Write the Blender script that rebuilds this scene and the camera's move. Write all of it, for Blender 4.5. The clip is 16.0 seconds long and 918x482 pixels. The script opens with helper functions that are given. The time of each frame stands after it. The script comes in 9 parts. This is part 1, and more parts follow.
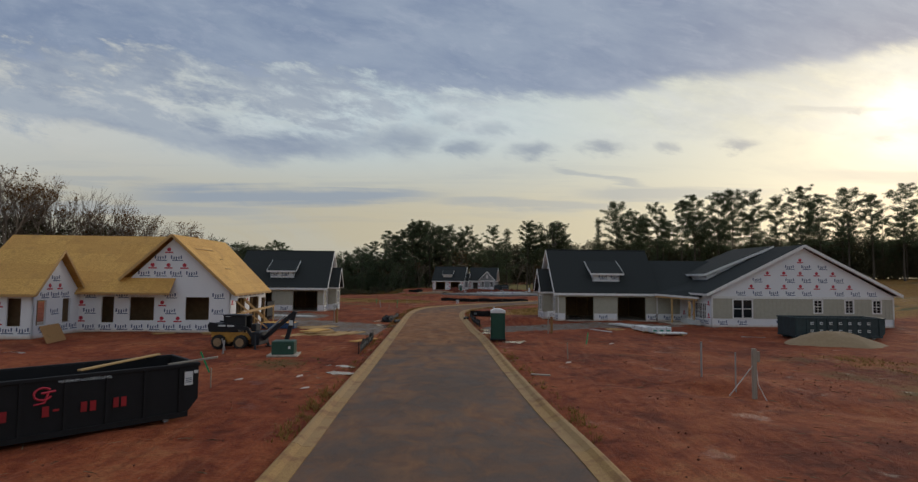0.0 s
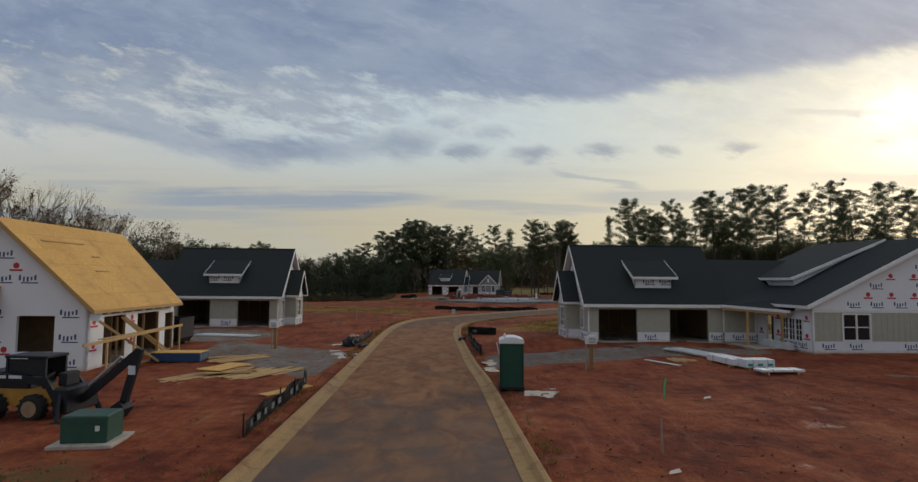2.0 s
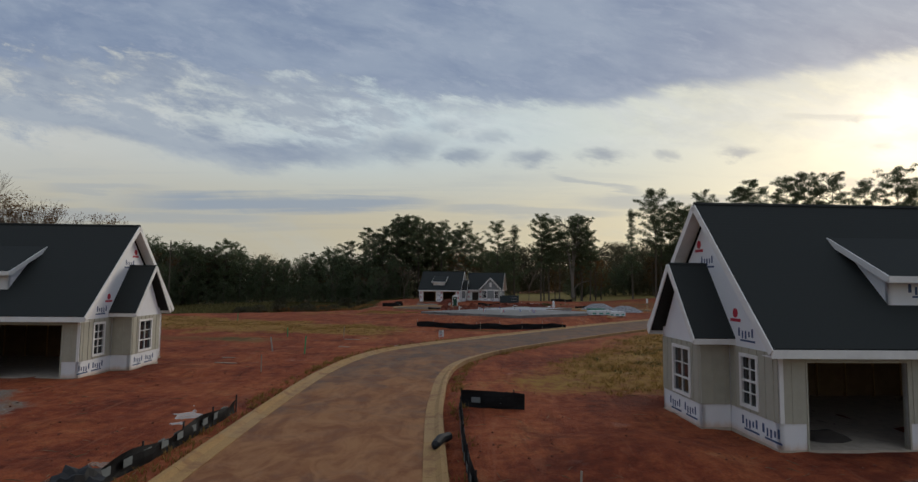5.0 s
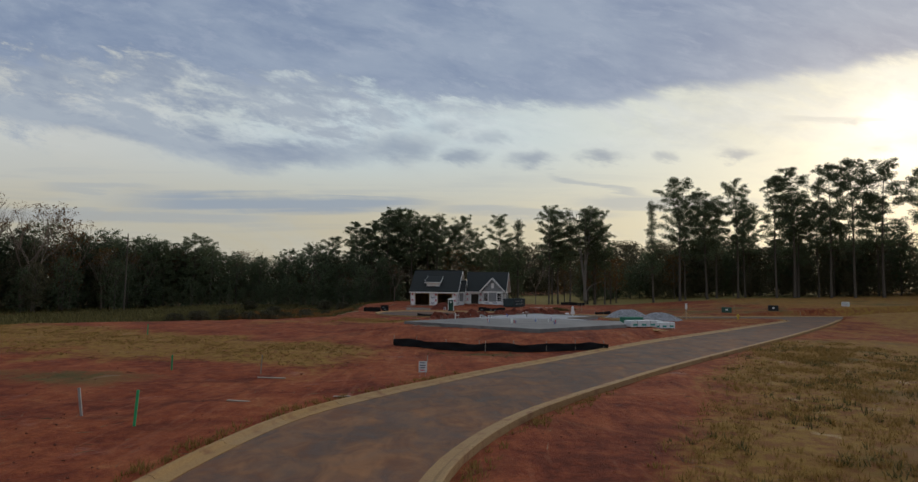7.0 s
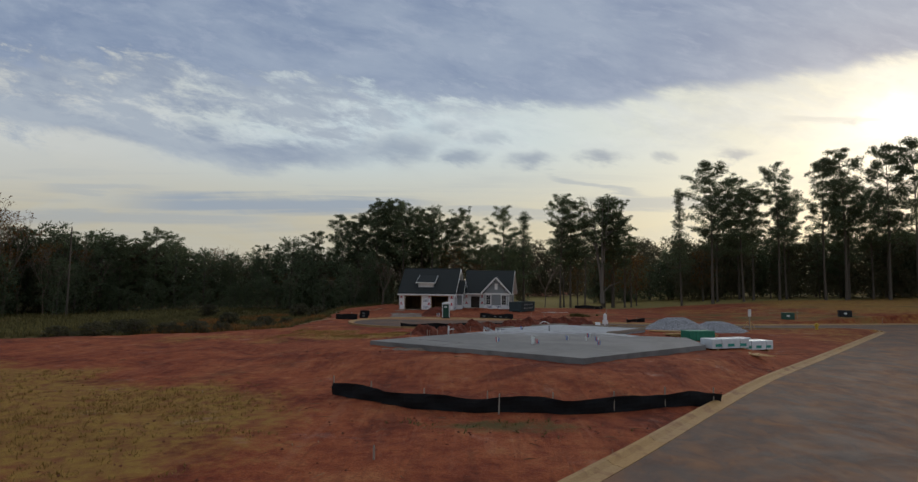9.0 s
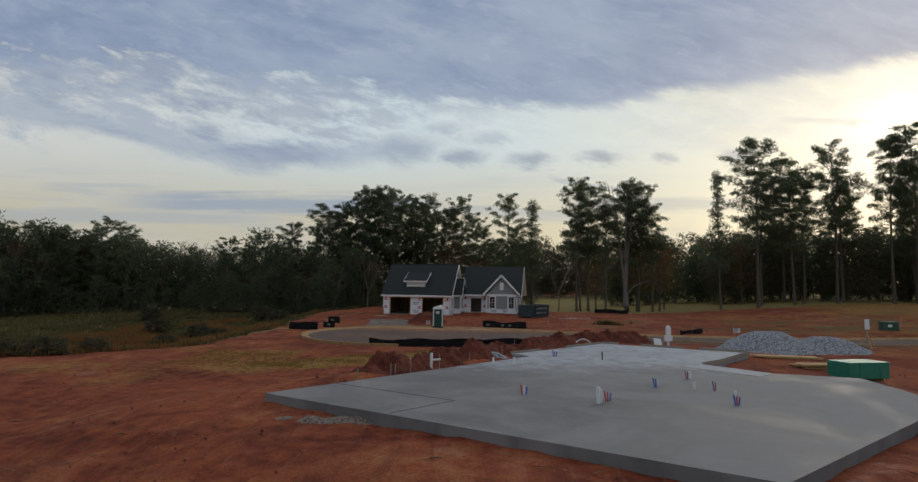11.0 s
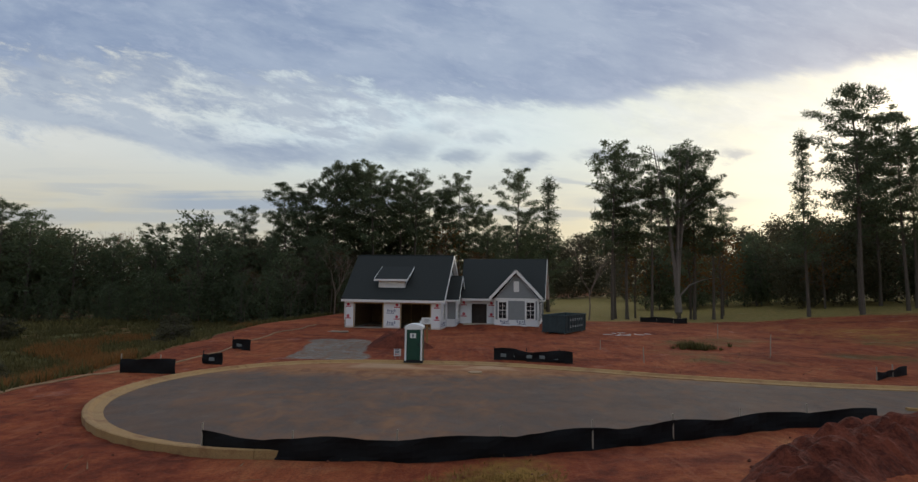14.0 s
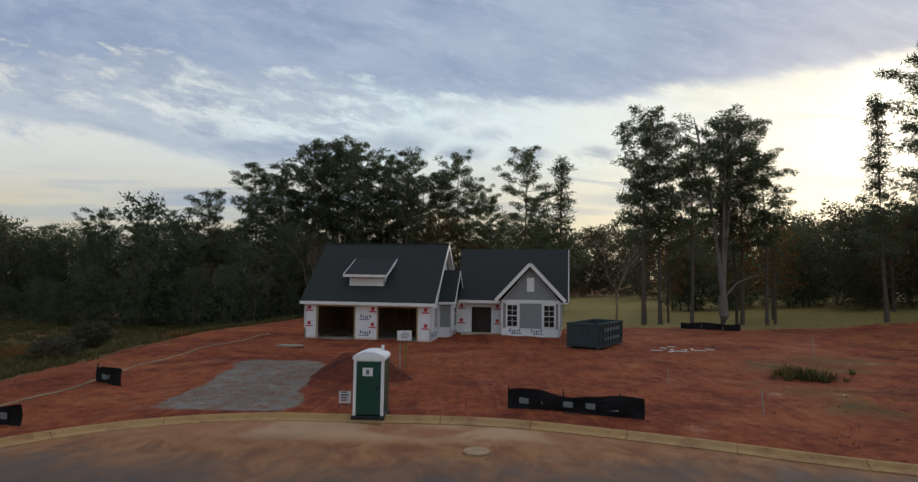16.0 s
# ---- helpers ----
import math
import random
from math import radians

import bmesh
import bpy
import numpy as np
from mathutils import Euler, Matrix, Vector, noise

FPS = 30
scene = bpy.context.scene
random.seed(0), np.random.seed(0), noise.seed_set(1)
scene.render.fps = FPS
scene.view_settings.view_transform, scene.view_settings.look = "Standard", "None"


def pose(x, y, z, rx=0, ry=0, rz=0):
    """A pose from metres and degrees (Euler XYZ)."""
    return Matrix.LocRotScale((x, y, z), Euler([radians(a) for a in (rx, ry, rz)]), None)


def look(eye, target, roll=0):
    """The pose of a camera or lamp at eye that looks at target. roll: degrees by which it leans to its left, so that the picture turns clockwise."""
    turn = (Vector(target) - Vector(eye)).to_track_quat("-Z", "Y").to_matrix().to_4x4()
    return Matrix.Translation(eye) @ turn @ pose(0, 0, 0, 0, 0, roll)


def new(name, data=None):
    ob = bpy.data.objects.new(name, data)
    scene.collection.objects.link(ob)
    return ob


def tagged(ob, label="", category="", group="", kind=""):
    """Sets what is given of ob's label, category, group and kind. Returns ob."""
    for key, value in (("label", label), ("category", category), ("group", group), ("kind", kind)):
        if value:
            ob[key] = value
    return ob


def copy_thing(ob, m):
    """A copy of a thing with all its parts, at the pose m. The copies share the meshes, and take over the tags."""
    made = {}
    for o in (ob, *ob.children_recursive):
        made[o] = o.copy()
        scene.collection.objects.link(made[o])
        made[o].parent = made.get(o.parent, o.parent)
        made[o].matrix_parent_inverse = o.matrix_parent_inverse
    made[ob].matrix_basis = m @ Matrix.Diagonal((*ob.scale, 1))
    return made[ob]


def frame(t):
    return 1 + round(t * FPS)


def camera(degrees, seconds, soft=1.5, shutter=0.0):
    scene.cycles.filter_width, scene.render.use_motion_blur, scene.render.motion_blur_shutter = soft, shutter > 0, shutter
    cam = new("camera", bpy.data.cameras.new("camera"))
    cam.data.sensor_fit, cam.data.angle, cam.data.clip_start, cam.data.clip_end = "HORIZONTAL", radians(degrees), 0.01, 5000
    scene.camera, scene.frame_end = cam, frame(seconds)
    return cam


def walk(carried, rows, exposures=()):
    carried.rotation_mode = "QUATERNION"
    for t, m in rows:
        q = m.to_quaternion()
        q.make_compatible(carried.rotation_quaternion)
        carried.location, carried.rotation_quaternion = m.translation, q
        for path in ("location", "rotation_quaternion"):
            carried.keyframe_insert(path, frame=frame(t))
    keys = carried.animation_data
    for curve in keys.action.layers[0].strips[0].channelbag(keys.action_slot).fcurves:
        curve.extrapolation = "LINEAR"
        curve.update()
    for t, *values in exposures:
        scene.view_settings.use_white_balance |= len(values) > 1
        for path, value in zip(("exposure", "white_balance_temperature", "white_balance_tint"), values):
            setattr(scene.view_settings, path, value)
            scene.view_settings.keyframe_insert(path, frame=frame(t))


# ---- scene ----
cam = camera(78.5, 16.0, soft=1.4)
PATH = [
    (0, (0.466, 1.833, 4.602), (0.439, 3.829, 4.726), 0.6),
    (0.5, (0.525, 5.736, 4.623), (0.497, 7.732, 4.75), 0.6),
    (1, (0.613, 9.685, 4.657), (0.584, 11.681, 4.787), 0.6),
    (1.5, (0.72, 13.747, 4.695), (0.693, 15.743, 4.828), 0.5),
    (2, (0.804, 17.908, 4.717), (0.776, 19.904, 4.853), 0.5),
    (2.5, (0.905, 22.258, 4.718), (0.878, 24.253, 4.856), 0.5),
    (3, (0.995, 26.657, 4.717), (0.968, 28.652, 4.857), 0.5),
    (3.5, (1.058, 31.118, 4.721), (1.031, 33.113, 4.863), 0.6),
    (4, (1.109, 35.684, 4.711), (1.082, 37.678, 4.856), 0.6),
    (6.5, (1.148, 58.851, 4.679), (1.126, 60.845, 4.832), 0.7),
    (7, (1.145, 63.531, 4.673), (1.124, 65.525, 4.826), 0.8),
    (7.5, (1.146, 68.257, 4.668), (1.126, 70.251, 4.822), 0.7),
    (8, (1.168, 72.978, 4.673), (1.149, 74.972, 4.828), 0.8),
    (8.5, (1.242, 77.661, 4.683), (1.222, 79.655, 4.838), 0.7),
    (9, (1.338, 82.3, 4.669), (1.319, 84.294, 4.824), 0.7),
    (11.5, (1.634, 105.718, 4.482), (1.614, 107.712, 4.638), 0.9),
    (12, (1.683, 110.264, 4.475), (1.663, 112.258, 4.631), 0.9),
    (12.5, (1.69, 114.714, 4.48), (1.671, 116.707, 4.636), 0.8),
    (13, (1.676, 119.104, 4.496), (1.659, 121.098, 4.651), 0.7),
    (13.5, (1.678, 123.378, 4.533), (1.662, 125.372, 4.687), 0.7),
    (14, (1.705, 127.489, 4.589), (1.69, 129.483, 4.742), 0.7),
    (14.5, (1.757, 131.381, 4.634), (1.742, 133.375, 4.785), 0.8),
    (15, (1.815, 134.99, 4.652), (1.799, 136.984, 4.802), 0.8),
    (15.5, (1.897, 138.33, 4.648), (1.88, 140.325, 4.793), 0.8),
    (16, (1.987, 141.489, 4.618), (1.969, 143.483, 4.76), 0.8),
]
walk(cam, [(t, look(eye, target, roll)) for t, eye, target, roll in PATH],
     exposures=[(0, -0.1), (4, -0.1), (9, 0.0), (12, 0.10), (16, 0.30)])

# ---- sky, sun ----
SUN_AZ, SUN_EL = radians(38), radians(13)
world = bpy.data.worlds.new("sky")
scene.world = world
world.use_nodes = True


class Nodes:
    """A little helper to write node trees."""

    def __init__(self, tree):
        self.tree = tree

    def add(self, kind, links=None, operation="", attribute_name=""):
        n = self.tree.nodes.new(kind)
        if operation:
            n.operation = operation
        if attribute_name:
            n.attribute_name = attribute_name
        for k, v in (links or {}).items():
            s = n.inputs[k]
            if isinstance(v, bpy.types.NodeSocket):
                self.tree.links.new(v, s)
            else:
                s.default_value = v
        return n

    def math(self, op, a, b=0.0, clamp=False):
        n = self.add("ShaderNodeMath", {0: a, 1: b}, operation=op)
        n.use_clamp = clamp
        return n.outputs[0]

    def vmath(self, op, a, b=(0, 0, 0)):
        return self.add("ShaderNodeVectorMath", {0: a, 1: b}, operation=op).outputs[0]

    def noise(self, vec, scale, detail=4.0, rough=0.55, distort=0.0):
        return self.add("ShaderNodeTexNoise", {"Vector": vec, "Scale": scale, "Detail": detail, "Roughness": rough, "Distortion": distort}).outputs[0]

    def ramp(self, fac, stops):
        n = self.add("ShaderNodeValToRGB", {0: fac})
        els = n.color_ramp.elements
        while len(els) < len(stops):
            els.new(0.5)
        for e, (p, c) in zip(els, stops):
            e.position = p
            e.color = (*c, 1) if isinstance(c, tuple) else (c, c, c, 1)
        return n.outputs[0]

    def mix(self, fac, a, b, blend="MIX"):
        n = self.add("ShaderNodeMix")
        n.data_type, n.blend_type = "RGBA", blend
        for i, v in ((0, fac), (6, a), (7, b)):
            if isinstance(v, bpy.types.NodeSocket):
                self.tree.links.new(v, n.inputs[i])
            else:
                n.inputs[i].default_value = (*v, 1) if isinstance(v, tuple) else v
        return n.outputs[2]

    def fit(self, v, a, b, c=0.0, d=1.0):
        n = self.add("ShaderNodeMapRange", {0: v, 1: a, 2: b, 3: c, 4: d})
        n.interpolation_type = "SMOOTHSTEP"
        return n.outputs[0]


def build_sky():
    """An overcast evening sky: a high grey bank with a bright gap below it towards the sun, broken cloud, puffs and low streaks."""
    tree = world.node_tree
    tree.nodes.clear()
    N = Nodes(tree)
    way = N.add("ShaderNodeTexCoord").outputs["Generated"]
    x, y, z = N.add("ShaderNodeSeparateXYZ", {0: way}).outputs
    air = N.add("ShaderNodeTexSky")
    air.sky_type, air.sun_disc, air.sun_elevation, air.sun_rotation = "NISHITA", False, SUN_EL, SUN_AZ
    air.dust_density = 2.0
    clear = N.mix(1.0, air.outputs[0], (0.11, 0.11, 0.11), "MULTIPLY")
    up = N.math("MAXIMUM", z, 0.0)
    depth = N.math("MAXIMUM", N.math("ABSOLUTE", y), 0.12)
    u, v = N.math("DIVIDE", x, depth), N.math("DIVIDE", up, depth)
    den = N.math("ADD", up, 0.10)
    flat = N.add("ShaderNodeCombineXYZ", {0: N.math("DIVIDE", x, den), 1: N.math("DIVIDE", y, den), 2: 0.0}).outputs[0]
    face = N.add("ShaderNodeCombineXYZ", {0: u, 1: N.math("ADD", v, N.math("MULTIPLY", u, 0.22)), 2: 0.0}).outputs[0]
    level = N.add("ShaderNodeCombineXYZ", {0: u, 1: v, 2: 0.0}).outputs[0]

    def off(n, k):
        return N.math("MULTIPLY", N.math("SUBTRACT", n, 0.5), k)

    big = N.noise(N.vmath("MULTIPLY", flat, (0.55, 0.9, 1)), 0.9, 7, 0.55, 0.4)
    mid = N.noise(N.vmath("MULTIPLY", face, (4.0, 11.0, 1)), 1.0, 8, 0.64, 0.25)
    fine = N.noise(N.vmath("MULTIPLY", face, (11.0, 30.0, 1)), 1.0, 7, 0.68, 0.3)
    puffy = N.noise(N.vmath("MULTIPLY", level, (14.0, 30.0, 1)), 1.0, 5, 0.6, 0.3)
    streak = N.noise(N.vmath("MULTIPLY", level, (2.4, 42, 1)), 1.0, 5, 0.6, 0.6)
    sun = (math.sin(SUN_AZ) * math.cos(SUN_EL), math.cos(SUN_AZ) * math.cos(SUN_EL), math.sin(SUN_EL))
    near = N.math("MAXIMUM", N.add("ShaderNodeVectorMath", {0: way, 1: sun}, operation="DOT_PRODUCT").outputs["Value"], 0.0)
    core, glow, wide = N.math("POWER", near, 420.0), N.math("POWER", near, 32.0), N.math("POWER", near, 9.0)
    # thin bright veil: cool in the gap, warm towards the horizon and the sun
    horizon = N.mix(N.fit(u, -0.6, 0.35), (0.50, 0.462, 0.36), (0.62, 0.548, 0.385))
    cool = N.mix(N.fit(u, -0.75, -0.15), (0.585, 0.605, 0.585), (0.555, 0.66, 0.705))
    veil = N.mix(N.fit(v, 0.09, 0.27), horizon, cool)
    veil = N.mix(N.math("MULTIPLY", wide, 0.75), veil, (0.78, 0.735, 0.56))
    veil = N.mix(N.math("MULTIPLY", glow, 0.55), veil, (0.96, 0.91, 0.71))
    veil = N.mix(core, veil, (1.3, 1.24, 1.05))
    veil = N.mix(N.math("MULTIPLY", N.fit(mid, 0.42, 0.60), N.math("MULTIPLY", N.fit(v, 0.20, 0.30), 0.35)), veil, (0.76, 0.79, 0.79))

    wash = N.noise(N.vmath("MULTIPLY", level, (3.0, 8.0, 1)), 1.0, 6, 0.62, 0.5)
    veil = N.mix(N.math("MULTIPLY", N.fit(wash, 0.46, 0.62), 0.30), veil, (0.50, 0.53, 0.52))

    def along(stops):
        """A height over the ground line as it changes with the bearing."""
        n = N.add("ShaderNodeValToRGB", {0: N.math("MULTIPLY", N.math("ADD", u, 0.9), 1 / 1.8)})
        els = n.color_ramp.elements
        while len(els) < len(stops):
            els.new(0.5)
        for e, (p, h) in zip(els, stops):
            e.position, e.color = (p + 0.9) / 1.8, (h, h, h, 1)
        return N.add("ShaderNodeSeparateColor", {0: n.outputs[0]}).outputs[0]

    # the high grey bank, torn below to the west, sharp towards the sun
    edge = along(((-0.86, 0.410), (-0.537, 0.405), (-0.32, 0.382), (-0.158, 0.356), (0.003, 0.340), (0.131, 0.322), (0.237, 0.328), (0.354, 0.354), (0.46, 0.366), (0.566, 0.385), (0.672, 0.403), (0.82, 0.428)))
    torn = N.math("MULTIPLY", N.math("ADD", off(mid, 0.30), off(fine, 0.16)), N.fit(u, 0.30, -0.35, 0.22, 1.0))
    bank = N.fit(N.math("ADD", N.math("SUBTRACT", v, edge), torn), -0.020, 0.018)
    # broken cloud between the bank and the lower band
    bits = N.math("ADD", N.math("ADD", N.math("MULTIPLY", mid, 0.55), N.math("MULTIPLY", fine, 0.45)), N.fit(v, 0.20, 0.42, -0.06, 0.07))
    broken = N.math("MULTIPLY", N.fit(bits, 0.43, 0.57), N.math("MULTIPLY", N.fit(v, 0.215, 0.265), N.fit(u, 0.16, -0.30, 0.18, 0.95)))
    line = along(((-0.86, 0.318), (-0.637, 0.280), (-0.421, 0.236), (-0.345, 0.224), (-0.25, 0.232), (-0.05, 0.252)))
    gap = N.math("ABSOLUTE", N.math("ADD", N.math("SUBTRACT", v, line), N.math("ADD", off(mid, 0.10), off(fine, 0.05))))
    band = N.math("MULTIPLY", N.fit(gap, 0.044, 0.006), N.fit(u, 0.02, -0.34, 0.0, 0.95))

    def low(height, thick, u0, u1, u2, u3, much, tilt=0.0):
        """A flat streak of cloud near the ground line that fades in from u0 to u1 and out from u2 to u3."""
        at = N.math("ADD", N.math("MULTIPLY", u, tilt), height)
        d = N.math("ABSOLUTE", N.math("ADD", N.math("SUBTRACT", v, at), N.math("ADD", off(streak, 0.05), off(fine, 0.012))))
        return N.math("MULTIPLY", N.fit(d, thick, thick * 0.25, 0.0, much), N.math("MULTIPLY", N.fit(u, u0, u1), N.fit(u, u3, u2)))

    thin = None
    for args in ((0.141, 0.022, -0.70, -0.48, -0.16, 0.02, 0.85), (0.112, 0.018, -1.2, -0.9, -0.45, -0.25, 0.45), (0.152, 0.016, 0.16, 0.27, 0.45, 0.60, 0.55),
                 (0.128, 0.013, -0.1, 0.0, 0.22, 0.32, 0.45), (0.180, 0.007, -0.36, -0.28, -0.22, -0.16, 0.4, -0.35), (0.232, 0.008, 0.13, 0.18, 0.28, 0.36, 0.55, -0.214), (0.163, 0.010, -0.8, -0.72, -0.62, -0.5, 0.3),
                 (0.306, 0.010, 0.55, 0.62, 0.72, 0.80, 0.4), (0.180, 0.020, 0.55, 0.7, 1.2, 1.6, 0.45)):
        one = low(*args)
        thin = one if thin is None else N.math("MAXIMUM", thin, one)
    # a loose row of small dark puffs
    for pu, pv, pr, much in ((-0.112, 0.242, 0.060, 0.75), (-0.001, 0.231, 0.044, 0.9), (0.118, 0.224, 0.047, 0.9), (0.247, 0.233, 0.042, 0.95), (0.357, 0.235, 0.028, 0.7), (0.486, 0.240, 0.036, 0.95),
                             (-0.044, 0.279, 0.036, 0.5), (0.057, 0.269, 0.026, 0.4), (0.69, 0.305, 0.022, 0.5), (0.74, 0.252, 0.024, 0.45)):
        wob = N.vmath("ADD", level, N.add("ShaderNodeCombineXYZ", {0: off(puffy, 0.10), 1: off(fine, 0.05), 2: 0.0}).outputs[0])
        d = N.add("ShaderNodeVectorMath", {0: N.vmath("MULTIPLY", N.vmath("SUBTRACT", wob, (pu, pv, 0)), (1.0, 2.5, 1))}, operation="LENGTH").outputs["Value"]
        one = N.fit(N.math("ADD", d, off(fine, -0.03)), pr * 1.35, pr * 0.15, 0.0, much)
        thin = N.math("MAXIMUM", thin, one)
    loose = N.math("MULTIPLY", N.fit(streak, 0.50, 0.68), N.math("MULTIPLY", N.fit(v, 0.06, 0.10), N.fit(v, 0.24, 0.16, 0.0, 0.22)))
    under = N.mix(N.fit(N.math("ADD", N.math("MULTIPLY", mid, 0.45), N.math("MULTIPLY", big, 0.55)), 0.38, 0.60), (0.200, 0.262, 0.395), (0.325, 0.39, 0.50))
    under = N.mix(N.math("MULTIPLY", N.fit(fine, 0.50, 0.66), 0.25), under, (0.44, 0.49, 0.59))
    under = N.mix(N.math("MULTIPLY", wide, 0.12), under, (0.42, 0.43, 0.49))
    under = N.mix(N.fit(z, 0.48, 0.80), under, (0.50, 0.54, 0.61))
    grey = N.mix(N.math("MULTIPLY", wide, 0.55), (0.285, 0.345, 0.435), (0.52, 0.52, 0.47))
    sky = N.mix(N.math("MAXIMUM", thin, loose), veil, grey)
    sky = N.mix(N.math("MAXIMUM", broken, band), sky, N.mix(N.fit(mid, 0.4, 0.6), (0.27, 0.325, 0.43), (0.38, 0.435, 0.51)))
    sky = N.mix(bank, sky, under)
    sky = N.mix(0.06, sky, clear)
    below = N.mix(N.fit(z, -0.06, 0.0), (0.10, 0.08, 0.06), sky)
    bg = N.add("ShaderNodeBackground", {"Color": below, "Strength": 1.0})
    N.add("ShaderNodeOutputWorld", {0: bg.outputs[0]})


build_sky()
lamp = bpy.data.lights.new("sun", "SUN")
lamp.energy, lamp.angle, lamp.color = 1.6, radians(25), (1.0, 0.90, 0.76)
sun_ob = new("sun", lamp)
sun_ob.matrix_world = look((60, 80, 40), (60 - math.sin(SUN_AZ), 80 - math.cos(SUN_AZ), 40 - math.tan(SUN_EL)))

# ---- materials ----


def material(name, build, rough=0.8, metal=0.0, spec=0.4):
    m = bpy.data.materials.new(name)
    m.use_nodes = True
    tree = m.node_tree
    N = Nodes(tree)
    bsdf = tree.nodes["Principled BSDF"]
    bsdf.inputs["Roughness"].default_value = rough
    bsdf.inputs["Metallic"].default_value = metal
    bsdf.inputs["Specular IOR Level"].default_value = spec
    pos = N.add("ShaderNodeTexCoord").outputs["Object"]
    got = build(N, pos, bsdf)
    if got is not None:
        tree.links.new(got, bsdf.inputs["Base Color"])
    return m


def bump(N, bsdf, height, strength=0.4, distance=0.02):
    b = N.add("ShaderNodeBump", {"Height": height, "Strength": strength, "Distance": distance})
    N.tree.links.new(b.outputs[0], bsdf.inputs["Normal"])


def plain(name, colour, rough=0.7, metal=0.0, vary=0.25, scale=3.0, grain=60.0, relief=0.15):
    dark = tuple(c * (1 - vary) for c in colour)
    light = tuple(min(1, c * (1 + vary * 0.6)) for c in colour)

    def build(N, pos, bsdf):
        big = N.noise(pos, scale, 5, 0.6)
        fine = N.noise(pos, grain, 3, 0.6)
        bump(N, bsdf, fine, relief, 0.004)
        own = N.add("ShaderNodeObjectInfo").outputs["Random"]
        fac = N.math("ADD", N.math("MULTIPLY", big, 0.6), N.math("ADD", N.math("MULTIPLY", fine, 0.25), N.math("MULTIPLY", own, 0.15)))
        return N.mix(N.fit(fac, 0.25, 0.75), dark, light)

    return material(name, build, rough, metal)


def clay_build(N, pos, bsdf):
    marks = N.add("ShaderNodeAttribute", attribute_name="cover").outputs
    turf = marks["Alpha"]
    sep = N.add("ShaderNodeSeparateColor", {0: marks["Color"]})
    straw, weeds, stone = sep.outputs
    a = N.noise(pos, 0.22, 6, 0.6, 0.6)
    b = N.noise(pos, 1.7, 6, 0.65)
    c = N.noise(pos, 14.0, 4, 0.7)
    e = N.noise(pos, 70.0, 2, 0.7)
    clay = N.ramp(N.math("ADD", N.math("MULTIPLY", a, 0.55), N.math("MULTIPLY", b, 0.45)),
                  [(0.36, (0.095, 0.022, 0.012)), (0.46, (0.215, 0.050, 0.022)), (0.54, (0.300, 0.082, 0.032)), (0.64, (0.37, 0.138, 0.058))])
    clay = N.mix(N.math("MULTIPLY", N.fit(c, 0.46, 0.62), 0.5), clay, (0.10, 0.026, 0.014))
    clay = N.mix(N.math("MULTIPLY", N.fit(e, 0.60, 0.72), 0.5), clay, (0.36, 0.21, 0.13))
    rut = N.noise(N.vmath("MULTIPLY", pos, (1.6, 0.16, 1)), 1.0, 5, 0.6, 1.6)
    clay = N.mix(N.math("MULTIPLY", N.fit(rut, 0.52, 0.64), 0.32), clay, (0.105, 0.030, 0.018))
    clay = N.mix(N.math("MULTIPLY", N.fit(rut, 0.44, 0.34), 0.25), clay, (0.36, 0.15, 0.085))
    damp = N.fit(N.noise(N.vmath("ADD", pos, (31, 17, 0)), 0.22, 6, 0.62, 0.8), 0.54, 0.66)
    clay = N.mix(N.math("MULTIPLY", damp, 0.6), clay, (0.085, 0.022, 0.014))
    grass = N.mix(c, (0.19, 0.108, 0.025), (0.345, 0.205, 0.050))
    grass = N.mix(N.fit(b, 0.36, 0.60), (0.20, 0.085, 0.032), grass)
    weed = N.mix(c, (0.048, 0.044, 0.016), (0.118, 0.100, 0.036))
    patch = N.noise(N.vmath("ADD", pos, (7, 51, 0)), 0.16, 5, 0.6, 0.6)
    weed = N.mix(N.math("MULTIPLY", N.fit(patch, 0.50, 0.58), 0.8), weed, (0.20, 0.105, 0.040))
    weed = N.mix(N.math("MULTIPLY", N.fit(patch, 0.46, 0.38), 0.7), weed, (0.120, 0.112, 0.038))
    gravel = N.mix(N.math("ADD", N.math("MULTIPLY", N.fit(e, 0.36, 0.64), 0.7), N.math("MULTIPLY", N.fit(c, 0.36, 0.64), 0.3)), (0.060, 0.054, 0.048), (0.36, 0.33, 0.29))
    gravel = N.mix(N.math("MULTIPLY", N.fit(a, 0.42, 0.58), 0.45), gravel, (0.125, 0.098, 0.075))
    gravel = N.mix(N.math("MULTIPLY", N.fit(b, 0.46, 0.60), 0.7), gravel, (0.19, 0.085, 0.045))
    edge = N.math("SUBTRACT", N.math("ADD", N.math("MULTIPLY", a, 0.5), N.math("ADD", N.math("MULTIPLY", b, 0.3), N.math("MULTIPLY", c, 0.2))), 0.5)

    def cut(v, soft=0.3):
        return N.fit(N.math("ADD", v, N.math("MULTIPLY", edge, 2.2)), 0.5 - soft, 0.5 + soft)

    col = N.mix(cut(straw), clay, grass)
    col = N.mix(cut(weeds, 0.25), col, weed)
    lawn = N.mix(c, (0.115, 0.105, 0.030), (0.235, 0.195, 0.062))
